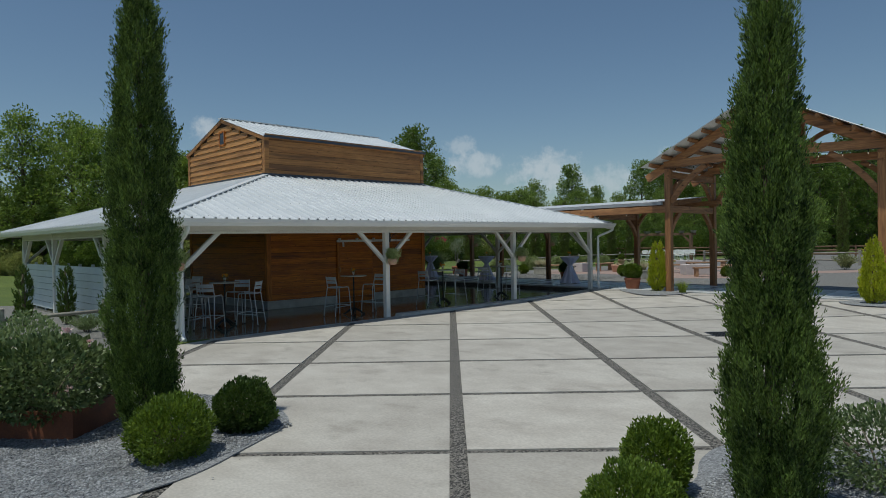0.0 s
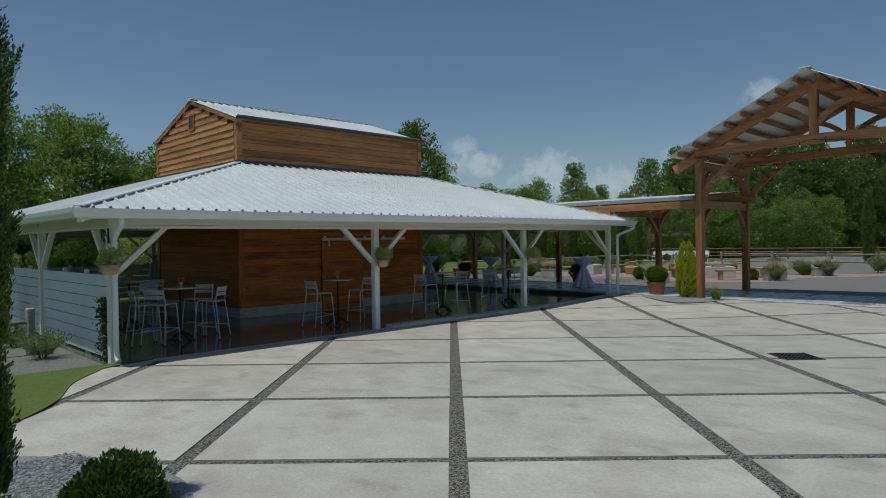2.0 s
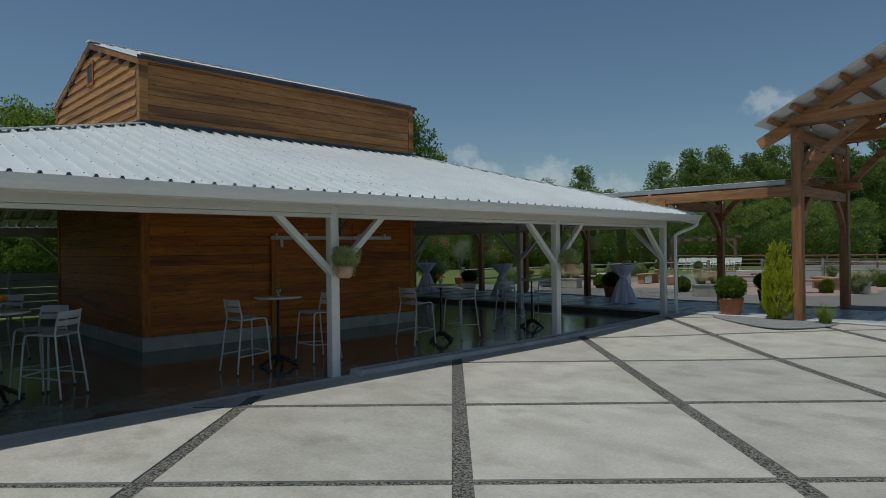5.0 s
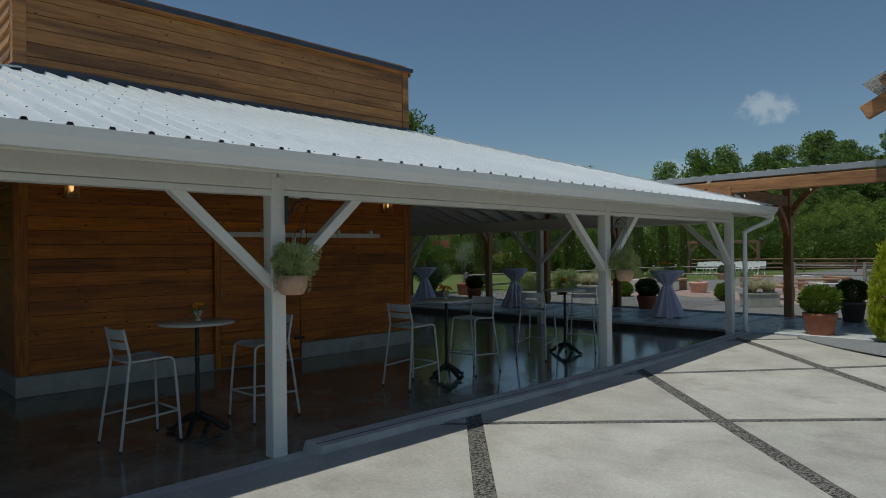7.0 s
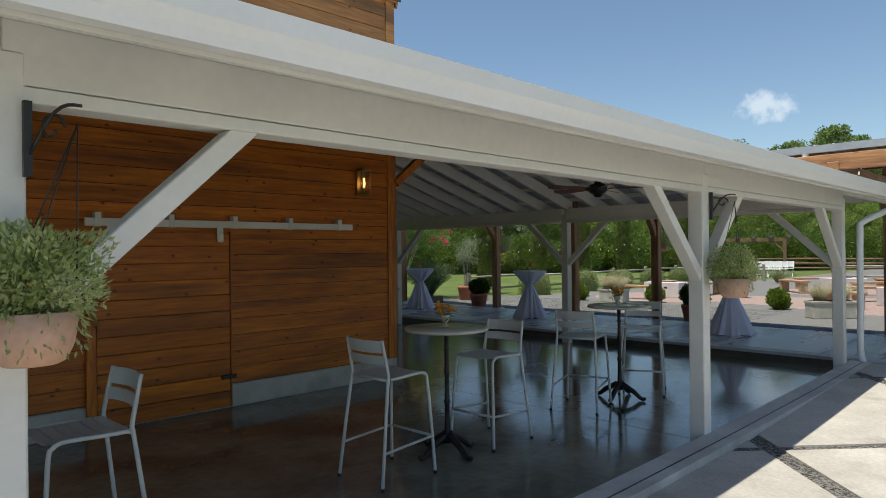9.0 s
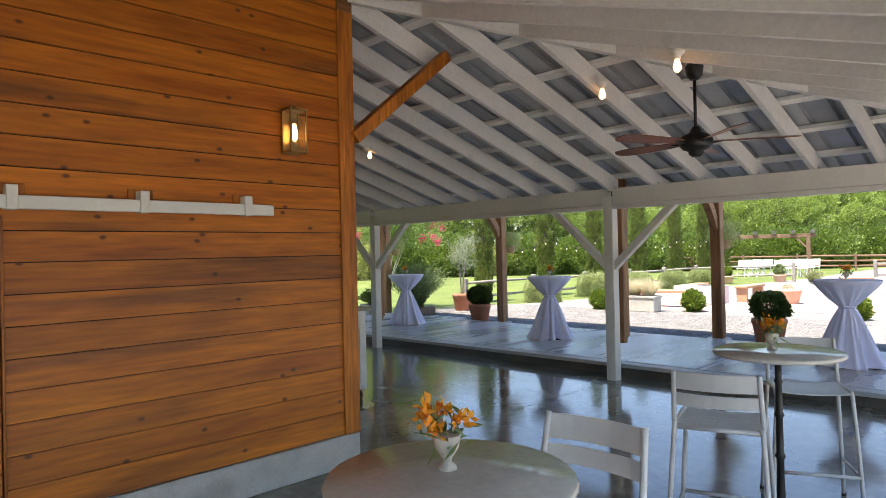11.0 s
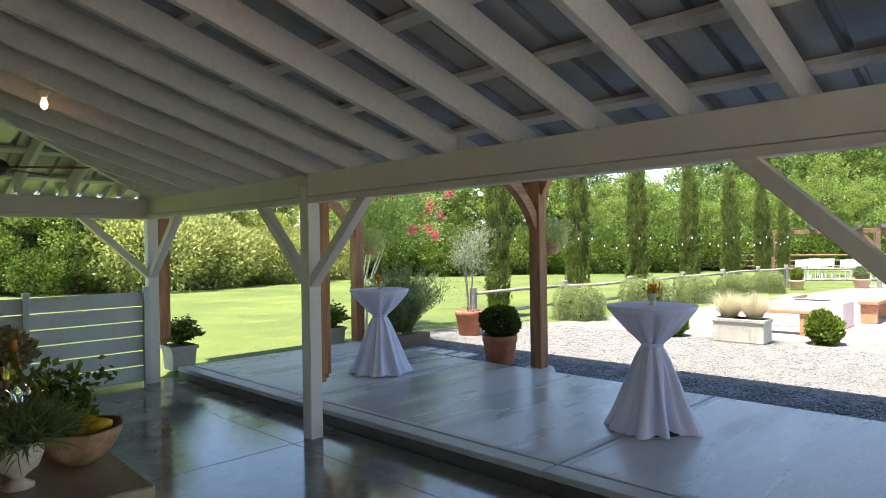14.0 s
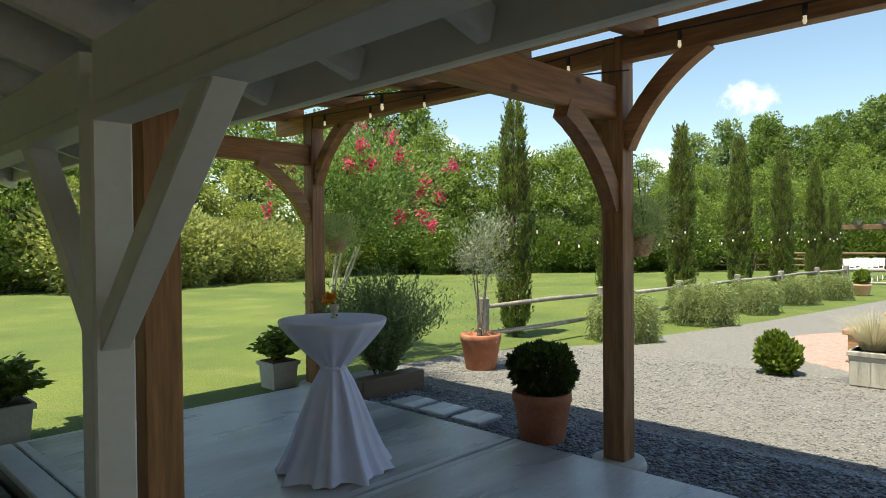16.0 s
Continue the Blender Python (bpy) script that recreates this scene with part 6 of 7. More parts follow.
def on_bar(x, y):
    """A place on the bar's top, from its front corner."""
    return (BAR_O.x + x * math.cos(BAR_A) - y * math.sin(BAR_A), BAR_O.y + x * math.sin(BAR_A) + y * math.cos(BAR_A))


rbar = thing("rolling_bar", BAR_O, "white panelled rolling bar with a stained concrete top", "bar counter")
rbar.rotation_euler = (0, 0, BAR_A)
bx0, bx1, by0, by1 = -0.70, -0.05, 0.045, 1.86
part("counter", box(-0.75, 0.0, 0.0, 1.95, 1.02, 1.06, bevel=0.005), M_COUNTER, rbar, "olive-stained concrete top")
# thin dark sheet painted in for the shade inside an open notch
part("well", box(-0.69, -0.34, 0.45, 1.20, 1.058, 1.0625, bevel=0.001), M_DARKWOOD, rbar, "dark flat patch for the shaded notch in the top")
body = box(bx0, bx1, by0 + 0.02, by1, 0.12, 0.86)
box(bx0, bx1, by0 + 0.30, by1, 0.86, 1.02, body)
part("body", body, M_WHITEPAINT, rbar)
for x0, x1, z0, z1 in ((bx0, bx0 + 0.06, 0.12, 1.018), (bx1 - 0.09, bx1, 0.12, 1.018), (bx0 + 0.06, bx1 - 0.09, 0.97, 1.018), (bx0 + 0.06, bx1 - 0.09, 0.82, 0.87), (bx0 + 0.06, bx1 - 0.09, 0.12, 0.20), (-0.30, bx1 - 0.09, 0.87, 0.97)):
    part("face_frame", box(x0, x1, by0 - 0.002, by0 + 0.022, z0, z1, bevel=0.003), M_WHITEPAINT, rbar)
for y0, y1, z0, z1 in ((by0 + 0.03, by0 + 0.10, 0.12, 1.015), (by1 - 0.08, by1, 0.12, 1.015), (by0 + 0.1, by1 - 0.08, 0.94, 1.015), (by0 + 0.1, by1 - 0.08, 0.12, 0.2)):
    part("side_frame", box(bx1 - 0.003, bx1 + 0.018, y0, y1, z0, z1, bevel=0.003), M_WHITEPAINT, rbar)
part("shelf_recess", box(bx0 + 0.06, bx1 - 0.09, by0 + 0.022, by0 + 0.30, 0.86, 0.865), M_DARKWOOD, rbar)
for sx in (bx0 + 0.06, bx1 - 0.06):
    for sy in (by0 + 0.07, by1 - 0.07):
        c = part("caster", tube([(sx - 0.016, sy, 0.05), (sx + 0.016, sy, 0.05)], 0.05, 16), M_IRON, rbar)
        part("caster_fork", box(sx - 0.022, sx + 0.022, sy - 0.012, sy + 0.012, 0.07, 0.125), M_BRASS, c)
part("lower_counter", box(-1.06, -0.755, 0.30, 1.85, 0.975, 1.01, bevel=0.005), M_COUNTER, rbar, "lower serving shelf")
part("lower_shelf", box(-1.0, -0.72, 0.40, 1.78, 0.34, 0.37, bevel=0.004), M_DARKWOOD, rbar)
part("lower_back", box(-0.722, -0.702, 0.10, 1.82, 0.13, 0.975), M_DARKWOOD, rbar)
for y in (0.42, 1.72):
    part("leg", box(-1.0, -0.95, y, y + 0.05, 0.0, 0.975, bevel=0.004), M_DARKWOOD, rbar)


def bottle(x, y, z, glass, cap, label, neck):
    b = thing("wine_bottle", (x, y, z), label, "bottle", group="bottles on the bar")
    part("glass", lathe([(0.030, 0.0), (0.037, 0.006), (0.037, 0.18), (0.034, 0.20), (0.016, 0.235), (0.014, 0.30)], 18), glass, b)
    part("capsule", lathe([(0.0155, 0.25), (0.0155, 0.305), (0.012, 0.31)], 12), neck, b)
    part("paper_label", lathe([(0.0378, 0.05), (0.0378, 0.13)], 18), cap, b)


M_PAPER = mat("cream_paper", (0.70, 0.66, 0.55), (0.76, 0.72, 0.62), 10, 0.7, fine=0.05)
M_FOIL = mat("orange_foil", (0.60, 0.22, 0.03), (0.66, 0.28, 0.05), 10, 0.4, fine=0.05)
M_WHITEFOIL = mat("white_foil", (0.7, 0.68, 0.64), (0.76, 0.74, 0.7), 10, 0.4, fine=0.05)
TOPZ = 1.061
bottle(*on_bar(-0.27, 1.26), TOPZ, M_WINE, M_PAPER, "dark wine bottle with pale capsule", M_WHITEFOIL)
bottle(*on_bar(-0.13, 1.43), TOPZ, M_WHITEWINE, M_PAPER, "clear bottle of white wine with orange capsule", M_FOIL)
bottle(*on_bar(-0.20, 1.46), TOPZ, M_WINE, M_PAPER, "tall dark wine bottle beside a flower pot", M_BLACK)
for gx, gy in ((-0.27, 0.79), (-0.20, 0.86), (-0.16, 0.98), (-0.10, 1.04)):
    g = thing("wine_glass", (*on_bar(gx, gy), TOPZ), "clear stemmed wine glass on the bar", "wine glass", group="glasses on the bar")
    part("foot", lathe([(0.032, 0.0), (0.03, 0.003), (0.005, 0.006)], 18), M_GLASS, g)
    part("bowl", lathe([(0.0045, 0.006), (0.004, 0.09), (0.02, 0.105), (0.036, 0.14), (0.036, 0.17), (0.029, 0.205)], 18), M_GLASS, g)
urn = thing("footed_urn", (*on_bar(-0.30, 0.27), TOPZ), "small stone urn planted with feathery green thyme", "urn")
part("bowl", lathe([(0.042, 0.0), (0.042, 0.010), (0.016, 0.025), (0.02, 0.035), (0.052, 0.06), (0.068, 0.10), (0.066, 0.135), (0.055, 0.138)], 24, wave=lambda a, z: 0.0025 * math.sin(11 * a) if z > 0.05 else 0.0), M_STONEPOT, urn)
c = sphere_points(2200) * [0.14, 0.14, 0.05] * rng.uniform(0.3, 1, (2200, 1)) + [0, 0, 0.165]
leaf_cloud("foliage", c, c * [6, 6, 1] + [0, 0, 0.25], 0.075, 0.006, L_SAGE, urn)
bowl = thing("fruit_bowl", (*on_bar(-0.11, 0.40), TOPZ), "rough wooden bowl of lemons with sprigs of basil", "bowl")
M_BOWL = mat("rough_paulownia", (0.30, 0.17, 0.10), (0.48, 0.32, 0.22), 9, 0.75, bump=0.004, bump_scale=25, fine=0.25, spots=((0.20, 0.10, 0.06), 8, 0.58, 0.6))
part("bowl", lathe([(0.05, 0.0), (0.07, 0.012), (0.105, 0.045), (0.138, 0.10), (0.14, 0.118), (0.13, 0.118), (0.10, 0.06), (0.04, 0.03)], 30, wave=lambda a, z: 0.006 * math.sin(3 * a) + 0.004 * math.sin(7 * a)), M_BOWL, bowl)
c = np.repeat(rng.normal(0, 0.055, (34, 3)) + [-0.03, 0.05, 0.20], 16, 0) + rng.normal(0, 0.018, (34 * 16, 3))
leaf_cloud("sprig", c, c - [-0.03, 0.05, 0.12], 0.034, 0.022, L_BOX, bowl)
for lx, ly in ((0.055, -0.03), (0.035, 0.045)):
    l = thing("lemon", (on_bar(-0.11, 0.40)[0] + lx, on_bar(-0.11, 0.40)[1] + ly, TOPZ + 0.105), "ripe yellow lemon in the wooden bowl", "lemon", group="lemons")
    part("skin", lathe([(0.004, -0.045), (0.014, -0.038), (0.028, -0.022), (0.033, 0.0), (0.028, 0.022), (0.014, 0.038), (0.004, 0.046)], 16), M_LEMON, l).rotation_euler = (1.2, 0.3, lx * 30)
pot = thing("flower_pot", (*on_bar(-0.27, 1.66), TOPZ), "terracotta pot of rusty sedum on the bar", "potted plant")
part("pot", lathe([(0.075, 0.0), (0.08, 0.01), (0.112, 0.09), (0.116, 0.15), (0.128, 0.155), (0.13, 0.195), (0.115, 0.195), (0.10, 0.15)], 28), M_TERRA, pot)
c = sphere_points(3600)
c[:, 2] = np.abs(c[:, 2])
leaf_cloud("foliage", c * [0.27, 0.27, 0.17] * rng.uniform(0.5, 1, (3600, 1)) + [0, 0, 0.19], c + [0, 0, 0.4], 0.035, 0.022, L_SEDUM, pot)

# ---- planters ----
def pot_profile(r, h, rim=0.02):
    return [(r * 0.72, 0.0), (r * 0.74, 0.01), (r * 0.96, h * 0.80), (r, h * 0.82), (r, h * 0.97), (r * 0.97, h), (r * 0.88, h), (r * 0.84, h * 0.88)]


def potted(x, y, z, r, h, material, label, fill, category="potted plant", group=""):
    """A turned pot with soil; fill(thing) adds what grows in it."""
    t = thing("potted_plant", (x, y, z), label, category, group)
    part("pot", lathe(pot_profile(r, h), 30), material, t)
    part("soil", lathe([(r * 0.7, h * 0.80), (r * 0.85, h * 0.87), (0.01, h * 0.89)], 20), M_SOIL, t)
    fill(t, h)
    return t


def ball_fill(r, hh, n, leaf, size):
    def go(t, h):
        u = sphere_points(n)
        sd = int(r * 1000 + n)
        f = lumps(u, sd, 3.0, 0.08) * lumps(u, sd + 2, 8, 0.08) * (1 - rng.uniform(0, 1, n) ** 2 * 0.4)
        c = u * f[:, None] * [r, r, hh * 0.5] + [0, 0, h + hh * 0.45]
        leaf_cloud("foliage", c, u + [0, 0, 0.4], size, size * 0.55, leaf, t)
        part("stem", tube([(0, 0, h * 0.8), (0.01, 0, h + hh * 0.4)], 0.02, 7), M_BARK, t)
    return go


potted(23.62, 22.36, 0.062, 0.25, 0.42, M_TERRA, "round dark boxwood in a big terracotta pot", ball_fill(0.26, 0.42, 7000, L_DARKBOX, 0.045), group="boxwood pots")
potted(23.88, 16.25, 0.062, 0.27, 0.40, M_TERRA, "round dark boxwood in a big terracotta pot", ball_fill(0.28, 0.44, 7000, L_DARKBOX, 0.045), group="boxwood pots")
potted(20.55, 11.15, 0.135, 0.28, 0.40, M_TERRA, "dark green shrub in a terracotta pot on the patio edge", ball_fill(0.30, 0.48, 7000, L_BOX, 0.05), group="boxwood pots")
potted(23.15, 11.25, 0.15, 0.24, 0.42, mat("dark_glazed_pot", (0.05, 0.035, 0.03), (0.09, 0.06, 0.05), 6, 0.5, fine=0.1), "dark shrub in a brown pot", ball_fill(0.30, 0.45, 6000, L_DARKBOX, 0.042), group="boxwood pots")
potted(31.67, 18.3, 0.065, 0.35, 0.40, M_PINKTERRA, "wide empty terracotta urn on the gravel", ball_fill(0.12, 0.1, 300, L_DRY, 0.04), category="urn")
potted(41.0, 23.5, 0.065, 0.25, 0.32, M_PINKTERRA, "small shrub in a wide terracotta bowl", ball_fill(0.20, 0.42, 2200, L_BOX, 0.06), group="yard pots")
potted(42.8, 21.95, 0.065, 0.27, 0.32, M_PINKTERRA, "small shrub in a wide terracotta bowl", ball_fill(0.22, 0.45, 2200, L_SAGE, 0.06), group="yard pots")


def olive_fill(t, h):
    bm = bmesh.new()
    tips = []
    for k in range(4):
        a = k * 1.7
        tip = (math.cos(a) * 0.16, math.sin(a) * 0.16, h + 0.95 + 0.12 * k)
        tube(smooth_curve([(math.cos(a) * 0.03, math.sin(a) * 0.03, h * 0.85), (math.cos(a) * 0.05, math.sin(a) * 0.05, h + 0.35), tip], 4), [0.02 - 0.0018 * i for i in range(9)], 6, bm)
        tips.append(tip)
    part("stem", bm, M_RAIL, t)
    n = 2400
    base = np.array([tips[i % 4] for i in range(60)]) + rng.normal(0, 0.105, (60, 3)) * [1, 1, 1.5]
    c = np.repeat(base, n // 60, 0) + rng.normal(0, 0.07, (n, 3))
    leaf_cloud("foliage", c, (c - [0, 0, h + 0.7]) + [0, 0, 0.2], 0.06, 0.014, L_OLIVE, t, spread=0.5)
    c2 = np.array([[rng.normal(0, 0.22), rng.normal(0, 0.22), h + 0.6 - rng.uniform(0, 0.7)] for _ in range(260)])
    leaf_cloud("trailing_foliage", c2, rng.normal(0, 1, (260, 3)), 0.05, 0.013, L_OLIVE, t)


potted(25.6, 24.75, 0.065, 0.27, 0.46, M_TERRA, "silvery young olive tree in a terracotta pot", olive_fill)


def square_planter(x, y, z, w, h, label, n=64, r=0.34, hh=0.42):
    t = thing("square_planter", (x, y, z), label, "planter", group="cream square planters")
    bm = bmesh.new()
    quad_box(bm, [(sx * w * 0.42, sy * w * 0.42, 0) for sx, sy in ((-1, -1), (1, -1), (1, 1), (-1, 1))] + [(sx * w * 0.48, sy * w * 0.48, h * 0.86) for sx, sy in ((-1, -1), (1, -1), (1, 1), (-1, 1))])
    box(-w * 0.54, w * 0.54, -w * 0.54, w * 0.54, h * 0.86, h, bm)
    part("box", bm, M_CREAM, t)
    part("soil", box(-w * 0.45, w * 0.45, -w * 0.45, w * 0.45, h, h + 0.012), M_SOIL, t)
    bm = bmesh.new()
    cs, ds = [], []
    for k in range(n):
        a, q = k * 2.399, math.sqrt((k + 0.5) / n)
        tip = Vector((math.cos(a) * r * q, math.sin(a) * r * q, h + hh * (1.0 - 0.62 * q * q) * rng.uniform(0.72, 1.08)))
        mid = Vector((math.cos(a) * r * q * 0.45, math.sin(a) * r * q * 0.45, h + (tip.z - h) * 0.62))
        tube([(0, 0, h), mid, tip], [0.006, 0.004, 0.002], 5, bm)
        for m in range(16):
            f = 0.35 + 0.65 * m / 15
            p = Vector((0, 0, h)).lerp(mid, f * 2) if f < 0.5 else mid.lerp(tip, f * 2 - 1)
            b = m * 2.2 + k
            cs.append(p)
            ds.append((math.cos(b) + 0.5 * math.cos(a), math.sin(b) + 0.5 * math.sin(a), 0.35 - 0.5 * q))
    leaf_cloud("foliage", np.array([list(p) for p in cs]), np.array(ds), 0.085, 0.040, L_BOX, t, spread=0.25)
    part("stem", bm, M_BARK, t)


square_planter(20.48, 25.74, 0.05, 0.37, 0.34, "leafy gardenia in a cream square planter by the step")
square_planter(23.24, 25.86, 0.05, 0.34, 0.31, "leafy gardenia in a cream square planter at the slab's end", n=56, r=0.31, hh=0.44)


def trough(x, y, turn, l, label):
    t = thing("trough_planter", (x, y, 0.065), label, "planter", group="gravel yard troughs")
    t.rotation_euler = (0, 0, radians(turn))
    bm = box(-l / 2, l / 2, -0.20, 0.20, 0.0, 0.40, bevel=0.015)
    box(-l / 2 - 0.02, l / 2 + 0.02, -0.22, 0.22, 0.34, 0.40, bm, bevel=0.01)
    part("box", bm, M_CREAM, t)
    for k in range(2):
        g = tuft("dry_grass", 0.46, 0.52, 1100, L_DRY, "pale arching ornamental grass", width=0.0028, lean=0.95)
        b = g.children[0]
        b.parent = t
        b.location = (-l * 0.25 + k * l * 0.5, 0, 0.38)
        bpy.data.objects.remove(g)


trough(27.82, 20.56, -90, 0.82, "cream trough of pale dry ornamental grass on gravel")
trough(26.7, 14.35, -45, 0.95, "cream trough of pale dry ornamental grass on gravel")
trough(30.4, 11.0, -45, 0.8, "cream trough of grasses on the gravel yard")
trough(35.0, 10.5, -45, 0.8, "cream trough of grasses on the gravel yard")

# ---- hanging baskets ----
def hanging_basket(x, y, z, bx, by, bz, label, out, full=1.0):
    """x, y, z: the pot's rim centre; bx, by, bz: the bracket on its post; out: way the bracket points."""
    t = thing("hanging_basket", (x, y, z), label, "hanging basket", group="hanging baskets")
    part("pot", lathe([(0.075, -0.16), (0.095, -0.15), (0.117, -0.10), (0.13, 0.0), (0.12, 0.0), (0.10, -0.09)], 28), M_PINKTERRA, t)
    n = 5200
    u = sphere_points(n)
    f = lumps(u, int(x * 7), 4.0, 0.22) * (1 - rng.uniform(0, 1, n) ** 2 * 0.7)
    c = u * f[:, None] * [0.18 * full, 0.18 * full, 0.15 * full] + [0, 0, 0.10]
    leaf_cloud("foliage", c, u + [0, 0, 0.5], 0.026, 0.011, L_HERB, t, spread=0.7)
    k = 150
    a = rng.uniform(0, 6.283, k)
    c = np.stack([np.cos(a) * 0.14, np.sin(a) * 0.14, -rng.uniform(-0.02, 0.12, k)], 1)
    leaf_cloud("trailing_foliage", c, np.stack([np.cos(a), np.sin(a), -1.2 + 0 * a], 1), 0.03, 0.010, L_HERB, t)
    b = Vector((bx - x, by - y, bz - z))
    o = Vector((*out, 0))
    hook = b + o * 0.20
    for k in range(3):
        q = k * 2.09
        part("wire", tube([(math.cos(q) * 0.125, math.sin(q) * 0.125, 0.0), hook * 0.98], 0.0025, 4), M_BLACK, t)
    side = o.cross(Vector((0, 0, 1)))
    part("bracket", box(-0.012, 0.012, -0.012, 0.012, -0.17, 0.07), M_BLACK, t).location = b + o * 0.01
    pts = [b + o * (0.02 + 0.19 * s) + Vector((0, 0, 0.06 * math.sin(s * 3.1) - 0.10 + 0.14 * s)) for s in [i / 8 for i in range(9)]]
    part("scroll", tube(pts, 0.006, 6), M_BLACK, t)
    pts = [b + o * 0.10 + o * (0.05 * math.cos(s)) * (1 - s / 9) + Vector((0, 0, 0.05 * math.sin(s) * (1 - s / 9) - 0.02)) for s in [i * 0.5 for i in range(13)]]
    part("scroll", tube(pts, 0.005, 6), M_BLACK, t)


E_ = "pink clay basket of white-flecked trailing herbs on a post bracket"
hanging_basket(10.56, 12.29, 1.51, PX[1] + 0.06, PYS[0] - 0.08, 2.10, E_, (0.55, -0.83))
hanging_basket(15.73, 12.22, 1.42, PX[2] + 0.06, PYS[0] - 0.08, 2.10, E_, (0.55, -0.83))
hanging_basket(5.05, 12.22, 1.60, PX[0] - 0.06, PYS[0] - 0.08, 2.10, E_, (-0.75, -0.66))
for yy in (RYS[2], RYS[3], RYS[4]):
    hanging_basket(RX + 0.32, yy + 0.02, 1.78, RX + TP / 2, yy, 2.35, "pink clay basket of soft green fern-like leaves on a post", (1, 0), full=1.45)

# ---- beds at the entrance ----
def bed(name, outline, z, material, label, n=5):
    pts = smooth_curve([(x, y, 0) for x, y in outline], n, closed=True)
    return sheet(name, [(p.x, p.y) for p in pts], z, material, label, "gravel bed", skirt=0.012)


bed("gravel_bed", [(1.3, 4.75), (2.14, 4.86), (2.82, 5.2), (3.42, 5.55), (3.66, 5.9), (3.80, 6.55), (3.62, 7.3), (3.3, 7.8), (2.6, 8.4), (1.4, 8.6), (-1.5, 8.8), (-3.4, 6.5), (-2, 4.4)], 0.022, M_GREYGRAVEL, "grey gravel bed with a curved edge")
bed("gravel_bed", [(3.0, 1.1), (3.5, 1.25), (4.46, 1.74), (4.9, 1.82), (5.36, 1.98), (5.9, 1.95), (6.4, 1.4), (6.6, 0.3), (5.4, -0.8), (3.4, -0.9), (2.7, 0.2)], 0.022, M_GREYGRAVEL, "grey gravel bed with a curved edge")
bed("gravel_bed", [(18.55, 9.5), (19.3, 8.9), (20.2, 8.9), (20.75, 9.6), (20.9, 10.6), (20.7, 11.3), (20.0, 11.35), (19.1, 10.5)], 0.134, M_GREYGRAVEL, "grey gravel bed round the golden conifer")
bed("gravel_bed", [(18.7, 3.3), (19.4, 2.9), (20.0, 3.3), (20.1, 4.1), (19.5, 4.5), (18.8, 4.1)], 0.134, M_GREYGRAVEL, "grey gravel bed round the golden conifer")
# lawn and beds left of the patio lie beyond its edge
lawn_left = bed("lawn_patch", [(-6.2, 9.2), (-1, 9.3), (1.5, 9.2), (2.9, 9.25), (3.75, 10.1), (4.25, 11.2), (4.85, 12.0), (4.9, 12.35), (-6.2, 12.4)], 0.022, M_LAWN, "strip of mown lawn beside the patio")
lawn_left["category"] = "lawn"


def corten_planter():
    t = thing("steel_planter", (1.79, 7.34, 0.03), "rusted steel planter box in the gravel bed", "planter")
    t.rotation_euler = (0, 0, radians(-49.4))
    bm = bmesh.new()
    for x0, x1, y0, y1 in ((-0.95, 0.45, -0.45, -0.42), (-0.95, 0.45, 0.42, 0.45), (-0.95, -0.92, -0.42, 0.42), (0.42, 0.45, -0.42, 0.42)):
        box(x0, x1, y0, y1, 0.0, 0.28, bm)
    part("wall", bm, M_CORTEN, t)
    part("soil", box(-0.92, 0.42, -0.42, 0.42, 0.0, 0.24), M_SOIL, t)


corten_planter()
ROSE = "loose rose bush with pale worn blooms"
put(shrub("rose_bush", 0.66, 0.86, 7500, L_ROSE, ROSE, "rose bush", size=0.062, seed=31, flowers=(M_PETAL_PALE, 7, 0.05), group="rose bushes"), 1.60, 7.20, 0.19)
put(shrub("rose_bush", 0.70, 0.86, 7500, L_ROSE, ROSE, "rose bush", size=0.062, seed=32, flowers=(M_PETAL_PALE, 9, 0.06), group="rose bushes"), 1.02, 7.75, 0.19)
put(shrub("rose_bush", 0.50, 0.62, 5000, L_ROSE, "rose bush with small red-tinged leaves", "rose bush", size=0.042, seed=33, group="rose bushes"), 5.72, 0.72, 0.0)
put(shrub("garden_shrub", 0.5, 1.1, 4500, L_SAGE, "soft grey-green shrub by the board screen", size=0.05, seed=34, group="border shrubs"), 1.9, 9.6, 0.0)
put(shrub("garden_shrub", 0.6, 0.95, 4500, L_BOX, "dark round shrub at the lawn's edge", size=0.05, seed=35, group="border shrubs"), 2.4, 17.6, -0.05)
put(sprigs("rosemary_shrub", 160, 0.38, 0.5, L_SAGE, "low rosemary in the bed beside the screen", group="border shrubs", per=20, needle=0.05), 4.55, 14.2, -0.05)
put(sprigs("rosemary_shrub", 160, 0.40, 0.45, L_SAGE, "low rosemary in the bed beside the screen", group="border shrubs", per=20, needle=0.05), 4.5, 16.2, -0.05)
for x, y, h in ((4.62, 18.3, 1.45), (3.72, 18.5, 1.5)):
    put(cypress("young_conifer", h, 0.17, 5000, "young columnar conifer beside the board screen", size=1.0, seed=int(x * 10), group="young conifers", category="conifer"), x, y, -0.05)
vine = thing("climbing_vine", (5.16, 12.7, 0.0), "small dark climbing vine on the screen's end post", "vine")
c = np.stack([rng.normal(0, 0.07, 1500), rng.normal(0, 0.09, 1500), rng.uniform(0, 1.05, 1500) ** 0.8], 1)
leaf_cloud("foliage", c, rng.normal(0, 1, (1500, 3)), 0.06, 0.04, L_DARKBOX, vine)
part("stem", tube([(0, 0, 0), (0.02, 0.03, 0.5), (-0.01, 0.0, 1.0)], 0.012, 6), M_BARK, vine)
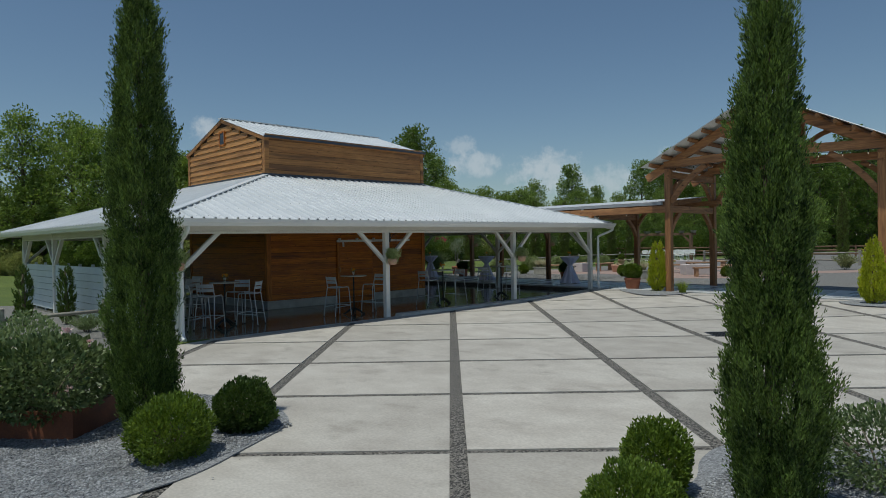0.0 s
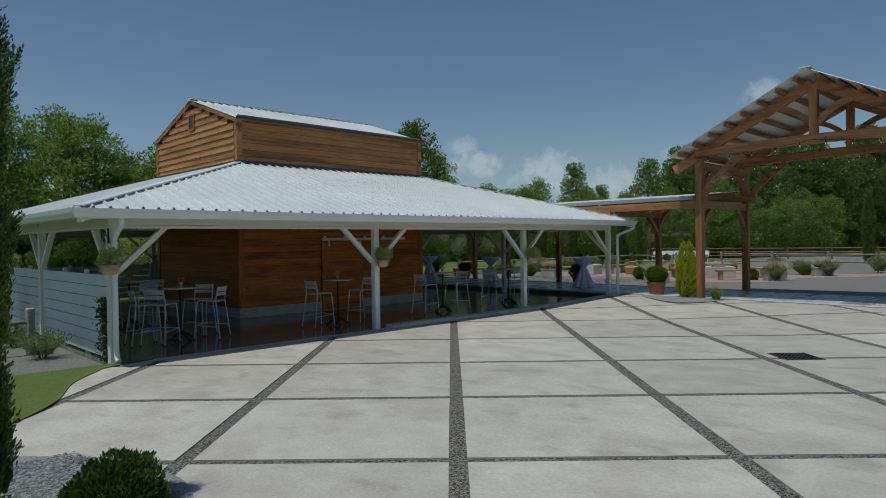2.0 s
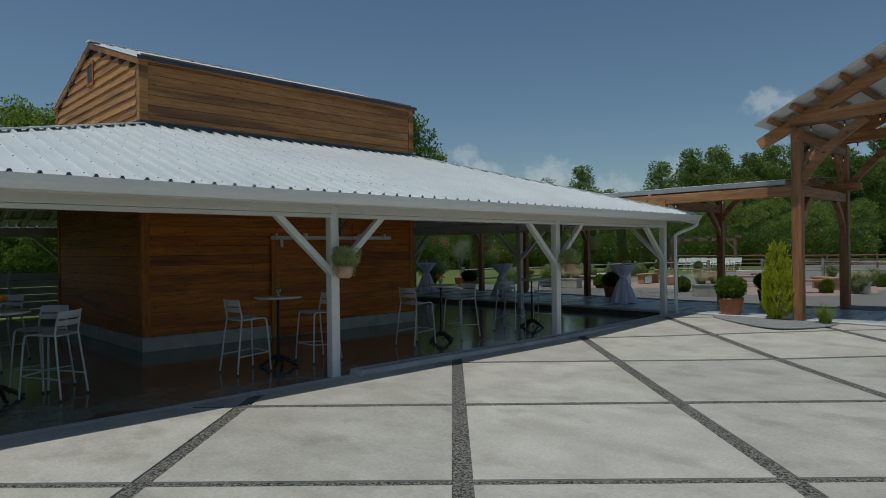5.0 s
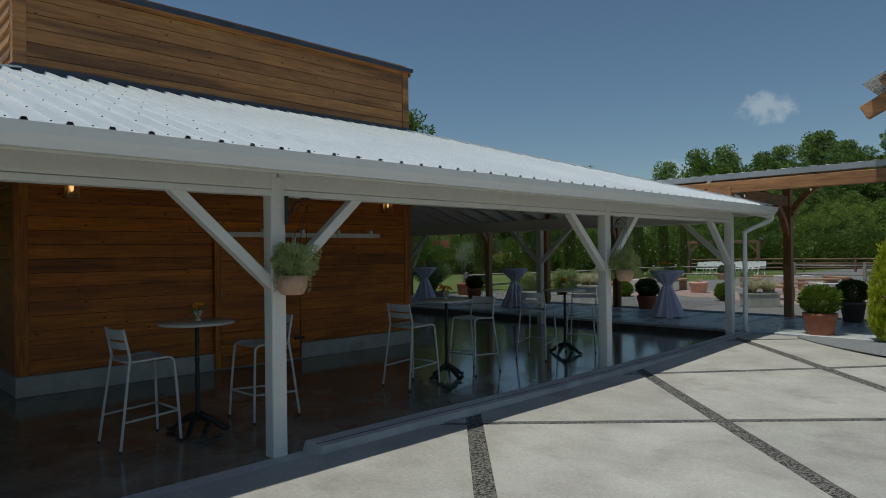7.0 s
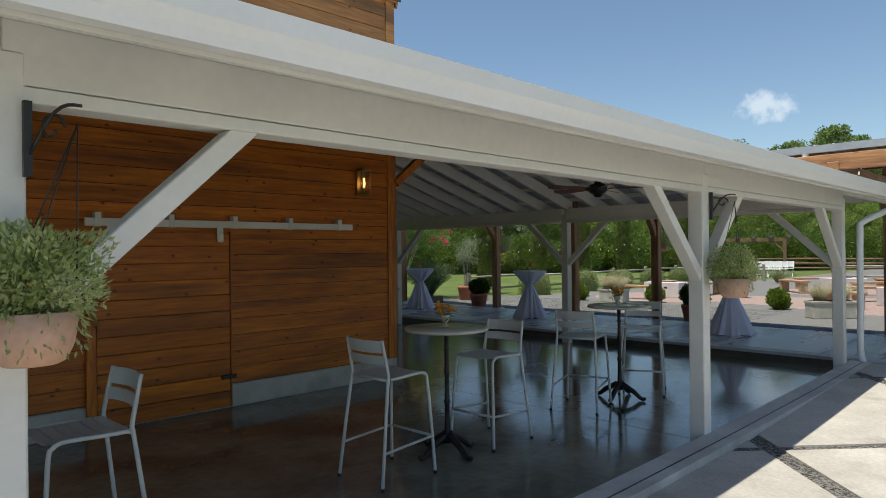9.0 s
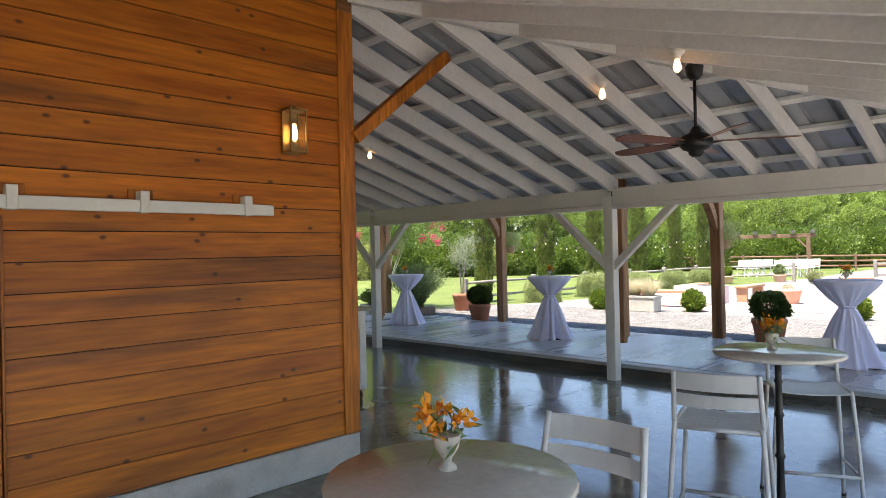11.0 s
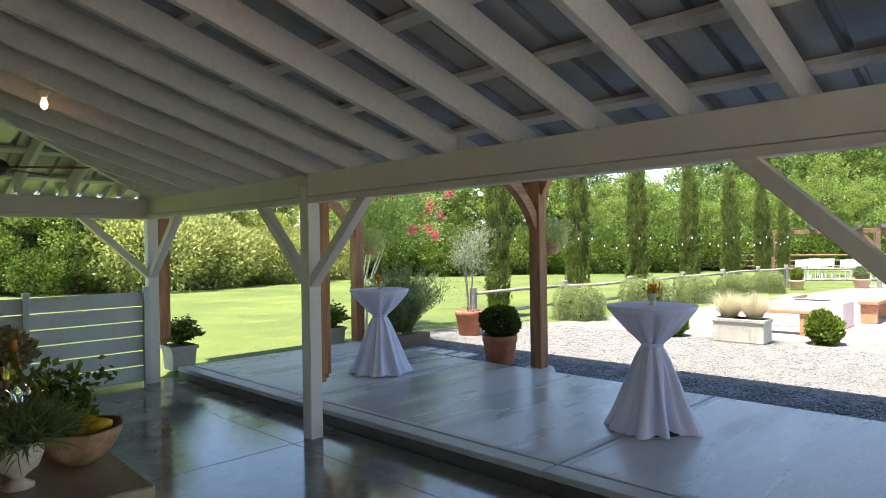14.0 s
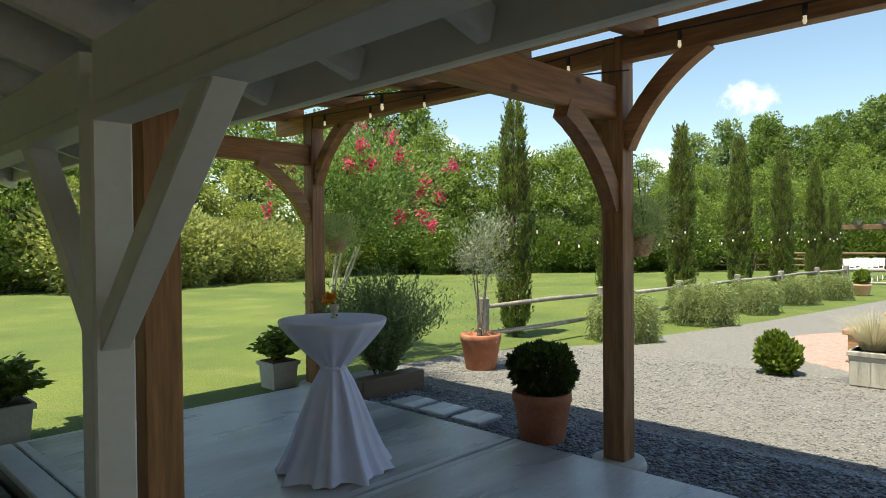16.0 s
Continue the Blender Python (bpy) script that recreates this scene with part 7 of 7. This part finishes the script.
mulch = bed("pale_mulch_bed", [(3.75, 12.5), (5.1, 12.45), (5.15, 25), (3.4, 25), (3.3, 18)], -0.055, M_GRAVEL, "pale stony border along the board screen")

# split-rail fences
def rail_fence(name, pts, label, h=0.93, rails=(0.35, 0.79), material=None, r=0.044):
    t = thing(name, label=label, category="fence", group="split-rail fences")
    for x, y, z in pts:
        bm = box(-0.062, 0.062, -0.062, 0.062, -0.05, h, bevel=0.018)
        p = part("post", bm, material or M_RAIL, t)
        p.location, p.rotation_euler = (x, y, z), (0, 0, rng.uniform(-0.2, 0.2))
    for a, b in zip(pts, pts[1:]):
        for hz in rails:
            va, vb = Vector(a) + Vector((0, 0, hz)), Vector(b) + Vector((0, 0, hz))
            m = va.lerp(vb, 0.5) + Vector((0, 0, rng.uniform(-0.02, 0.02)))
            part("rail", tube([va, m, vb], [r * 0.8, r, r * 0.75], 6), material or M_RAIL, t)
    return t


FY = [(26.55, 25.5), (29.6, 25.3), (32.1, 24.95), (35.0, 24.83), (37.33, 24.57), (39.86, 24.37), (41.75, 24.05), (43.2, 21.5)]
rail_fence("rail_fence", [(x, y, 0.05) for x, y in FY], "weathered grey split-rail fence along the lawn", h=0.84, rails=(0.30, 0.70))
rail_fence("rail_fence", [(43.2 + 0.12 * k, 18.5 - 3.0 * k, 0.05) for k in range(14)], "weathered grey split-rail fence across the yard")
rail_fence("rail_fence", [(4.50, 14.8, -0.05), (2.6, 14.9, -0.10), (0.6, 15.4, -0.12)], "weathered grey split-rail fence by the rose bed", h=0.85, rails=(0.60,), r=0.045)
rail_fence("rail_fence", [(53.6 + 0.90 * k, 33.8 - 2.9 * k, 0.05) for k in range(22)], "long brown board fence before the woods", h=1.0, rails=(0.28, 0.58, 0.88), material=M_FARFENCE, r=0.07)

# cypress row behind the fence
CY = cypress("italian_cypress", 4.25, 0.27, 40000, "slim columnar cypress with brown inner twigs behind the fence", size=0.95, seed=17, bare=0.02, leaf=L_FENCECYPRESS, group="fence cypresses", shag=0.05)
row = [(28.2, 26.2, 1.06), (31.5, 26.15, 1.06), (34.2, 25.85, 1.06), (37.0, 25.5, 1.06), (39.9, 25.3, 1.04), (42.2, 25.0, 1.0), (44.9, 25.1, 0.8), (50.2, 12.0, 1.15), (50.6, 6.5, 1.2), (51, 1.2, 1.1), (51.5, -4.5, 1.15)]
CY.matrix_basis = pose(*row[0][:2], 0.04)
for i, (x, y, s) in enumerate(row[1:]):
    q = copy_thing(CY, pose(x, y, 0.04, 0, 0, 70 * i))
    q.scale = (s, s, s)
# festoon strings from cypress to cypress behind the fence
for (xa, ya, _), (xb, yb_, _) in zip(row, row[1:]):
    if abs(xb - xa) + abs(yb_ - ya) < 7:
        bulb_string((xa, ya - 0.25, 2.15), (xb, yb_ - 0.25, 2.15), 5, 0.42, r=0.018)
# trailing rosemary under the fence
def trailing_mound(name, r, h, n, per, leaf, label, group):
    """A dense dome of needled strands that follow its top and hang down its sides."""
    t = thing(name, label=label, category="shrub", group=group)
    a = rng.uniform(0, 6.283, n)
    s0 = rng.uniform(0.0, 0.75, n) ** 0.8
    s = np.clip(s0[:, None] + np.linspace(0, 0.42, per)[None] * rng.uniform(0.7, 1.2, (n, 1)), 0, 1.05)
    swell = (rng.uniform(0.74, 1.10, n) * (1 + 0.10 * np.sin(3 * a + 1) + 0.08 * np.sin(7 * a)))[:, None]
    out = r * np.sin(np.minimum(s * 1.9, 1.62)) * swell
    up = h * (1 - np.clip(s, 0, 1) ** 2.4) * swell
    A = a[:, None] + rng.normal(0, 0.03, (n, per))
    c = np.stack([np.cos(A) * out, np.sin(A) * out, np.maximum(up, 0.015)], 2)
    d = np.gradient(c, axis=1) * 14 + np.stack([np.cos(A), np.sin(A), 0.5 + 0 * A], 2) * 0.5
    leaf_cloud("foliage", c.reshape(-1, 3), d.reshape(-1, 3), 0.055, 0.014, leaf, t, spread=0.35)
    for k in range(5):
        b = k * 1.3
        part("branch", tube([(0.03 * math.cos(b), 0.03 * math.sin(b), -0.02), (math.cos(b) * r * 0.3, math.sin(b) * r * 0.3, h * 0.5), (math.cos(b) * r * 0.6, math.sin(b) * r * 0.6, h * 0.6)], [0.012, 0.008, 0.003], 5), M_BARK, t)
    return t


L_TRAILING = leaf_mat("trailing_rosemary_leaf", (0.13, 0.175, 0.065), (0.34, 0.40, 0.17), 0.35, patch=5.0, vary=0.5)
RM = trailing_mound("trailing_rosemary", 0.52, 0.68, 1700, 12, L_TRAILING, "mound of trailing rosemary at the fence's foot", "fence rosemaries")
mounds = [(29.1, 24.55, 1.0), (31.95, 24.4, 1.08), (34.55, 24.3, 0.98), (37.2, 24.2, 0.92), (39.2, 23.85, 0.90)]
RM.matrix_basis = pose(*mounds[0][:2], 0.05) @ Matrix.Diagonal((*(mounds[0][2],) * 3, 1))
for i, (x, y, s) in enumerate(mounds[1:]):
    q = copy_thing(RM, pose(x, y, 0.05, 0, 0, 80 * i))
    q.scale = (s, s, s)
# round box shrubs in the gravel
BX = shrub("yard_boxwood", 0.225, 0.48, 2200, L_BOX, "round bright green boxwood growing in gravel", size=0.08, seed=51, spiky=0.8, group="yard boxwoods")
spots_ = [(27.80, 21.78, 1.0), (28.30, 19.46, 1.05), (28.2, 15.95, 1.05), (30.07, 11.75, 0.9), (32.4, 11.4, 0.9), (34.95, 11.15, 0.9)]
BX.matrix_basis = pose(*spots_[0][:2], 0.06)
for i, (x, y, s) in enumerate(spots_[1:]):
    q = copy_thing(BX, pose(x, y, 0.06, 0, 0, 61 * i))
    q.scale = (s, s, s)
SG = sprigs("yard_grass_shrub", 150, 0.42, 0.66, L_PALESAGE, "loose pale sage-green grassy shrub in the gravel yard", needle=0.10, per=14, upright=0.7, group="yard shrubs")
spots_ = [(30.2, 10.9, 1.0), (34.9, 10.2, 1.05), (35.6, 11.6, 1.0), (38.5, 9.0, 1.2), (41.0, 14.5, 1.0), (40.5, 6.0, 1.2), (41.5, 20.3, 0.8), (36.0, 4.0, 1.2)]
SG.matrix_basis = pose(*spots_[0][:2], 0.06)
for i, (x, y, s) in enumerate(spots_[1:]):
    q = copy_thing(SG, pose(x, y, 0.06, 0, 0, 47 * i))
    q.scale = (s, s, s)
# the tall rosemary and the flowering tree by the breezeway's end
put(sprigs("tall_rosemary", 480, 0.80, 1.34, L_SAGE, "tall upright grey-green rosemary by the breezeway", needle=0.06, per=40, upright=0.75), 24.1, 24.98, 0.05)
part("trough", box(-0.75, 0.15, -0.62, -0.40, 0.0, 0.22, bevel=0.01), M_DARKWOOD, thing("timber_trough", (24.15, 25.1, 0.06), "low dark timber trough at the rosemary's foot", "planter"))


def crape_myrtle(x, y):
    t = thing("crape_myrtle", (x, y, 0.04), "flowering crape myrtle with pale trunks and pink clusters", "tree")
    cs = []
    for k in range(6):
        a = k * 1.047
        tip = Vector((math.cos(a) * 0.5, math.sin(a) * 0.5 - 0.6, 2.25 + 0.30 * (k % 3)))
        pts = smooth_curve([(math.cos(a) * 0.06, math.sin(a) * 0.06, -0.05), (math.cos(a) * 0.13, math.sin(a) * 0.13, 0.8), (math.cos(a) * 0.30, math.sin(a) * 0.30 - 0.2, 1.6), tip], 4)
        part("trunk", tube(pts, [0.030 - 0.002 * i for i in range(len(pts))], 7), M_STONEPOT, t, "smooth pale trunk")
        for _ in range(17):
            cs.append(tip + Vector(rng.normal(0, 0.36, 3) * [1, 1, 0.9]))
    base = np.array([list(v) for v in cs])
    n = 150
    c = np.repeat(base, n, 0) + rng.normal(0, 0.12, (len(base) * n, 3))
    leaf_cloud("crown", c, c - [0, -0.6, 2.2] + [0, 0, 0.3], 0.065, 0.034, L_MYRTLE, t)
    high = base[(base[:, 2] > 1.95) & (base[:, 1] < -0.2)]
    far = high[np.argsort(-np.linalg.norm((high - base.mean(0)) * [1, 1, 0.9], axis=1))[:24]]
    far = base.mean(0) + (far - base.mean(0)) * 1.10
    k = 80
    cl = np.repeat(far, k, 0) + rng.normal(0, 0.042, (len(far) * k, 3)) * [1, 1, 1.3]
    leaf_cloud("blossom", cl, rng.normal(0, 1, (len(far) * k, 3)), 0.040, 0.036, M_PETAL_PINK, t)


crape_myrtle(25.0, 27.2)
# golden conifers and grass by the timber pavilion
GC = dict(leaf=L_YELLOW, category="conifer", group="golden conifers", profile=lambda q: np.minimum(1.0, (q + 0.01) * 6) ** 0.6 * (1 - np.clip((q - 0.25) / 0.78, 0, 1) ** 1.4) ** 0.8)
put(cypress("golden_conifer", 1.66, 0.36, 26000, "bright yellow-green conical conifer in gravel", size=0.8, seed=71, bare=0.02, **GC), 20.2, 10.02, 0.13)
put(cypress("golden_conifer", 1.66, 0.36, 26000, "bright yellow-green conical conifer in gravel", size=0.8, seed=72, bare=0.02, **GC), 19.45, 3.70, 0.13)
put(tuft("grass_tuft", 0.42, 0.45, 260, L_GRASS, "loose tuft of green grass in gravel"), 19.95, 9.05, 0.14)

# drain grate in the patio
grate = thing("drain_grate", (12.66, 4.74, 0.022), "dark iron drain grate set in the patio", "drain grate")
grate.rotation_euler = (0, 0, radians(45))
part("frame", box(-0.30, 0.30, -0.30, 0.30, -0.02, 0.003), M_FLASH, grate)
for k in range(9):
    part("slat", box(-0.27, 0.27, -0.27 + k * 0.062, -0.235 + k * 0.062, 0.0, 0.012), M_IRON, grate)

# stepping stones at the slab's end
for k, y in enumerate((24.03, 23.6, 23.16)):
    st = part("stepping_stone", box(-0.18, 0.18, -0.17, 0.17, 0.0, 0.05, bevel=0.01), M_SLAB)
    st.location = (23.70, y, 0.058)
    tagged(st, "square grey concrete stepping stone in gravel", "stepping stone", "stepping stones")

# brick circle with a fire table and benches, twice
def bench(x, y, turn, l=1.5):
    b = thing("wooden_bench", (x, y, 0.075), "plain orange-brown timber bench on brick paving", "bench", group="fire circle benches")
    b.rotation_euler = (0, 0, radians(turn))
    part("seat", box(-l / 2, l / 2, -0.17, 0.17, 0.38, 0.45, bevel=0.01), M_BENCH, b)
    for s in (-1, 1):
        part("leg", box(s * l * 0.42 - 0.06, s * l * 0.42 + 0.06, -0.14, 0.14, 0.0, 0.38, bevel=0.008), M_BENCH, b)


M_BENCH = mat("oiled_cedar", (0.34, 0.19, 0.10), (0.46, 0.28, 0.16), 3, 0.6, stretch=(0.6, 4, 4), fine=0.2)
M_FIRE = mat("pale_cast_concrete", (0.50, 0.45, 0.44), (0.60, 0.55, 0.53), 3, 0.8, fine=0.06)
for cx, cy, R in ((30.65, 20.25, 2.35), (31.0, 13.6, 3.1), (36.5, 16.5, 2.2)):
    disc = tagged(part("brick_circle", lathe([(R, -0.02), (R, 0.008)], 48), M_BRICK), "round brick-paved terrace in the gravel", "brick paving", kind="structure")
    disc.location = (cx, cy, 0.068)
    ft = thing("fire_table", (cx, cy, 0.075), "rectangular pale concrete fire table", "fire table", group="fire tables")
    ft.rotation_euler = (0, 0, radians(-90 if cx < 30.9 else -45))
    part("body", box(-0.62, 0.62, -0.40, 0.40, 0.0, 0.50, bevel=0.012), M_FIRE, ft)
    part("burner", box(-0.30, 0.30, -0.10, 0.10, 0.50, 0.515), M_BLACK, ft)
    for s in (-0.3, 0.1):
        part("vent", box(s, s + 0.12, -0.405, -0.40, 0.30, 0.36), M_BLACK, ft)
    if cx < 30.9:
        bench(cx - 1.45, cy + 0.35, 90)
        bench(cx + 1.65, cy - 0.75, 0)
        bench(cx + 1.6, cy + 0.9, 0)
        continue
    for k in range(4):
        a = radians(45 + 90 * k)
        bench(cx + 1.75 * math.cos(a), cy + 1.75 * math.sin(a), 45 + 90 * k + 90)
path = sheet("brick_path", [(29.0, 14.0), (29.6, 19.6), (32.5, 19.6), (33.6, 12.5), (43, 4.5), (42, 3.2), (31.5, 11.5)], 0.070, M_BRICK, "pinkish brick path across the gravel", "brick paving")

# far arbour, white chairs and the pale pool terrace
arb = thing("garden_arbour", (50.6, 25.1, 0.04), "weathered timber garden arbour with scalloped crossbeams", "arbour")
arb.rotation_euler = (0, 0, radians(-73))
for s in (-1, 1):
    for y in (-0.35, 0.35):
        part("post", box(s * 2.1 - 0.09, s * 2.1 + 0.09, y - 0.09, y + 0.09, 0, 2.02, bevel=0.01), M_FARFENCE, arb)
        part("brace", bar((s * 2.05, y, 1.45), (s * 1.5, y, 2.03), 0.08, 0.10, up=(0, 1, 0)), M_FARFENCE, arb)
for y in (-0.38, 0.38):
    part("beam", bar((-2.45, y, 2.11), (2.45, y, 2.11), 0.08, 0.20, bevel=0.01), M_FARFENCE, arb)
for k in range(6):
    x = -2.3 + 0.92 * k
    bm = bmesh.new()
    quad_box(bm, [(x - 0.05, -0.75, 2.21), (x + 0.05, -0.75, 2.21), (x + 0.05, 0.75, 2.21), (x - 0.05, 0.75, 2.21), (x - 0.14, -0.85, 2.40), (x + 0.14, -0.85, 2.40), (x + 0.14, 0.85, 2.40), (x - 0.14, 0.85, 2.40)])
    part("crosspiece", bm, M_RAIL, arb)
chair0 = thing("folding_chair", label="white folding garden chair on the far lawn", category="chair", group="white lawn chairs")
part("seat", box(-0.21, 0.21, -0.2, 0.2, 0.43, 0.46), M_WHITEPAINT, chair0)
part("backrest", box(-0.21, 0.21, 0.2, 0.225, 0.55, 0.86), M_WHITEPAINT, chair0)
for x in (-0.2, 0.2):
    part("leg", bar((x, -0.2, 0.0), (x, 0.21, 0.86), 0.025, 0.03), M_WHITEPAINT, chair0)
    part("leg", bar((x, 0.22, 0.0), (x, -0.16, 0.45), 0.025, 0.03), M_WHITEPAINT, chair0)
firstc = True
for i in range(3):
    for j in range(6):
        if j == 2:
            continue
        m = pose(47.4 + 1.0 * i + 0.1 * j, 25.2 - j * 0.55, 0.05, 0, 0, -88 + 3 * math.sin(i * 5 + j))
        if firstc:
            chair0.matrix_basis, firstc = m, False
        else:
            copy_thing(chair0, m)

# ---- loose stones on the nearer gravel ----
def stones(name, n, place, size, material, label):
    """Small faceted stones strewn over the ground; place(k) gives their centres."""
    c = place(n)
    base = np.array([(1, 0, 0), (0, 1, 0), (-1, 0, 0), (0, -1, 0), (0, 0, 0.7), (0, 0, -0.4)], float)
    a = rng.uniform(0, 6.283, n)
    sc = size * rng.uniform(0.5, 1.25, (n, 1)) * rng.uniform(0.7, 1.3, (n, 3)) * [1.1, 0.8, 0.55]
    v = base[None] * sc[:, None] * rng.uniform(0.75, 1.25, (n, 6, 1))
    x = v[..., 0] * np.cos(a)[:, None] - v[..., 1] * np.sin(a)[:, None]
    y = v[..., 0] * np.sin(a)[:, None] + v[..., 1] * np.cos(a)[:, None]
    v = np.stack([x, y, v[..., 2]], 2) + c[:, None]
    tri = np.array([(0, 1, 4), (1, 2, 4), (2, 3, 4), (3, 0, 4), (1, 0, 5), (2, 1, 5), (3, 2, 5), (0, 3, 5)])
    f = (np.arange(n)[:, None, None] * 6 + tri[None]).reshape(-1, 3)
    me = bpy.data.meshes.new(name)
    me.vertices.add(6 * n)
    me.vertices.foreach_set("co", v.astype(np.float32).ravel())
    me.loops.add(len(f) * 3)
    me.loops.foreach_set("vertex_index", f.astype(np.int32).ravel())
    me.polygons.add(len(f))
    me.polygons.foreach_set("loop_start", np.arange(0, len(f) * 3, 3, dtype=np.int32))
    me.update(calc_edges=True)
    me.materials.append(material)
    return tagged(new(name, me), label, "gravel", kind="stuff")


M_STONES = mat("mixed_gravel_stones", (0.13, 0.128, 0.122), (0.30, 0.292, 0.28), 3, 0.8, fine=0.2, island=0.45)
M_DARKSTONES = mat("grey_gravel_stones", (0.13, 0.135, 0.145), (0.36, 0.365, 0.375), 3, 0.8, fine=0.2, island=0.5)
stones("gravel", 26000, lambda n: np.stack([23.32 + 4.6 * rng.uniform(0, 1, n) ** 1.4, rng.uniform(15.5, 25.4, n), np.full(n, 0.067)], 1), 0.016, M_STONES, "loose pale and grey gravel stones by the breezeway")

# same darkened tone: slate colour plus the roof's shade
M_SHADED_SLATESTONES = mat("shaded_slate_stones", (0.09, 0.10, 0.115), (0.27, 0.29, 0.31), 3, 0.7, fine=0.2, island=0.5)
stones("slate_chippings", 16000, lambda n: np.stack([23.32 + 1.1 * rng.uniform(0, 1, n), rng.uniform(13.0, 25.3, n), np.full(n, 0.075)], 1), 0.024, M_SHADED_SLATESTONES, "blue-grey slate chippings along the breezeway, roof shade in their dark colour")


def in_bed(n):
    p = np.stack([rng.uniform(0.2, 3.72, n), rng.uniform(4.85, 7.9, n)], 1)
    ok = (p[:, 1] > 4.9 + 0.42 * np.maximum(0, p[:, 0] - 2.0)) & (p[:, 0] + 0.25 * np.abs(p[:, 1] - 6.5) < 3.74)
    p[~ok] = [1.5, 6.0] + rng.normal(0, 0.4, (int((~ok).sum()), 2))
    return np.concatenate([p, np.full((n, 1), 0.036)], 1)


stones("gravel", 17000, in_bed, 0.017, M_DARKSTONES, "loose grey gravel stones in the entrance bed")
stones("gravel", 7000, lambda n: np.stack([rng.uniform(3.6, 6.0, n), rng.uniform(0.2, 1.7, n), np.full(n, 0.036)], 1), 0.016, M_DARKSTONES, "loose grey gravel stones in the entrance bed")
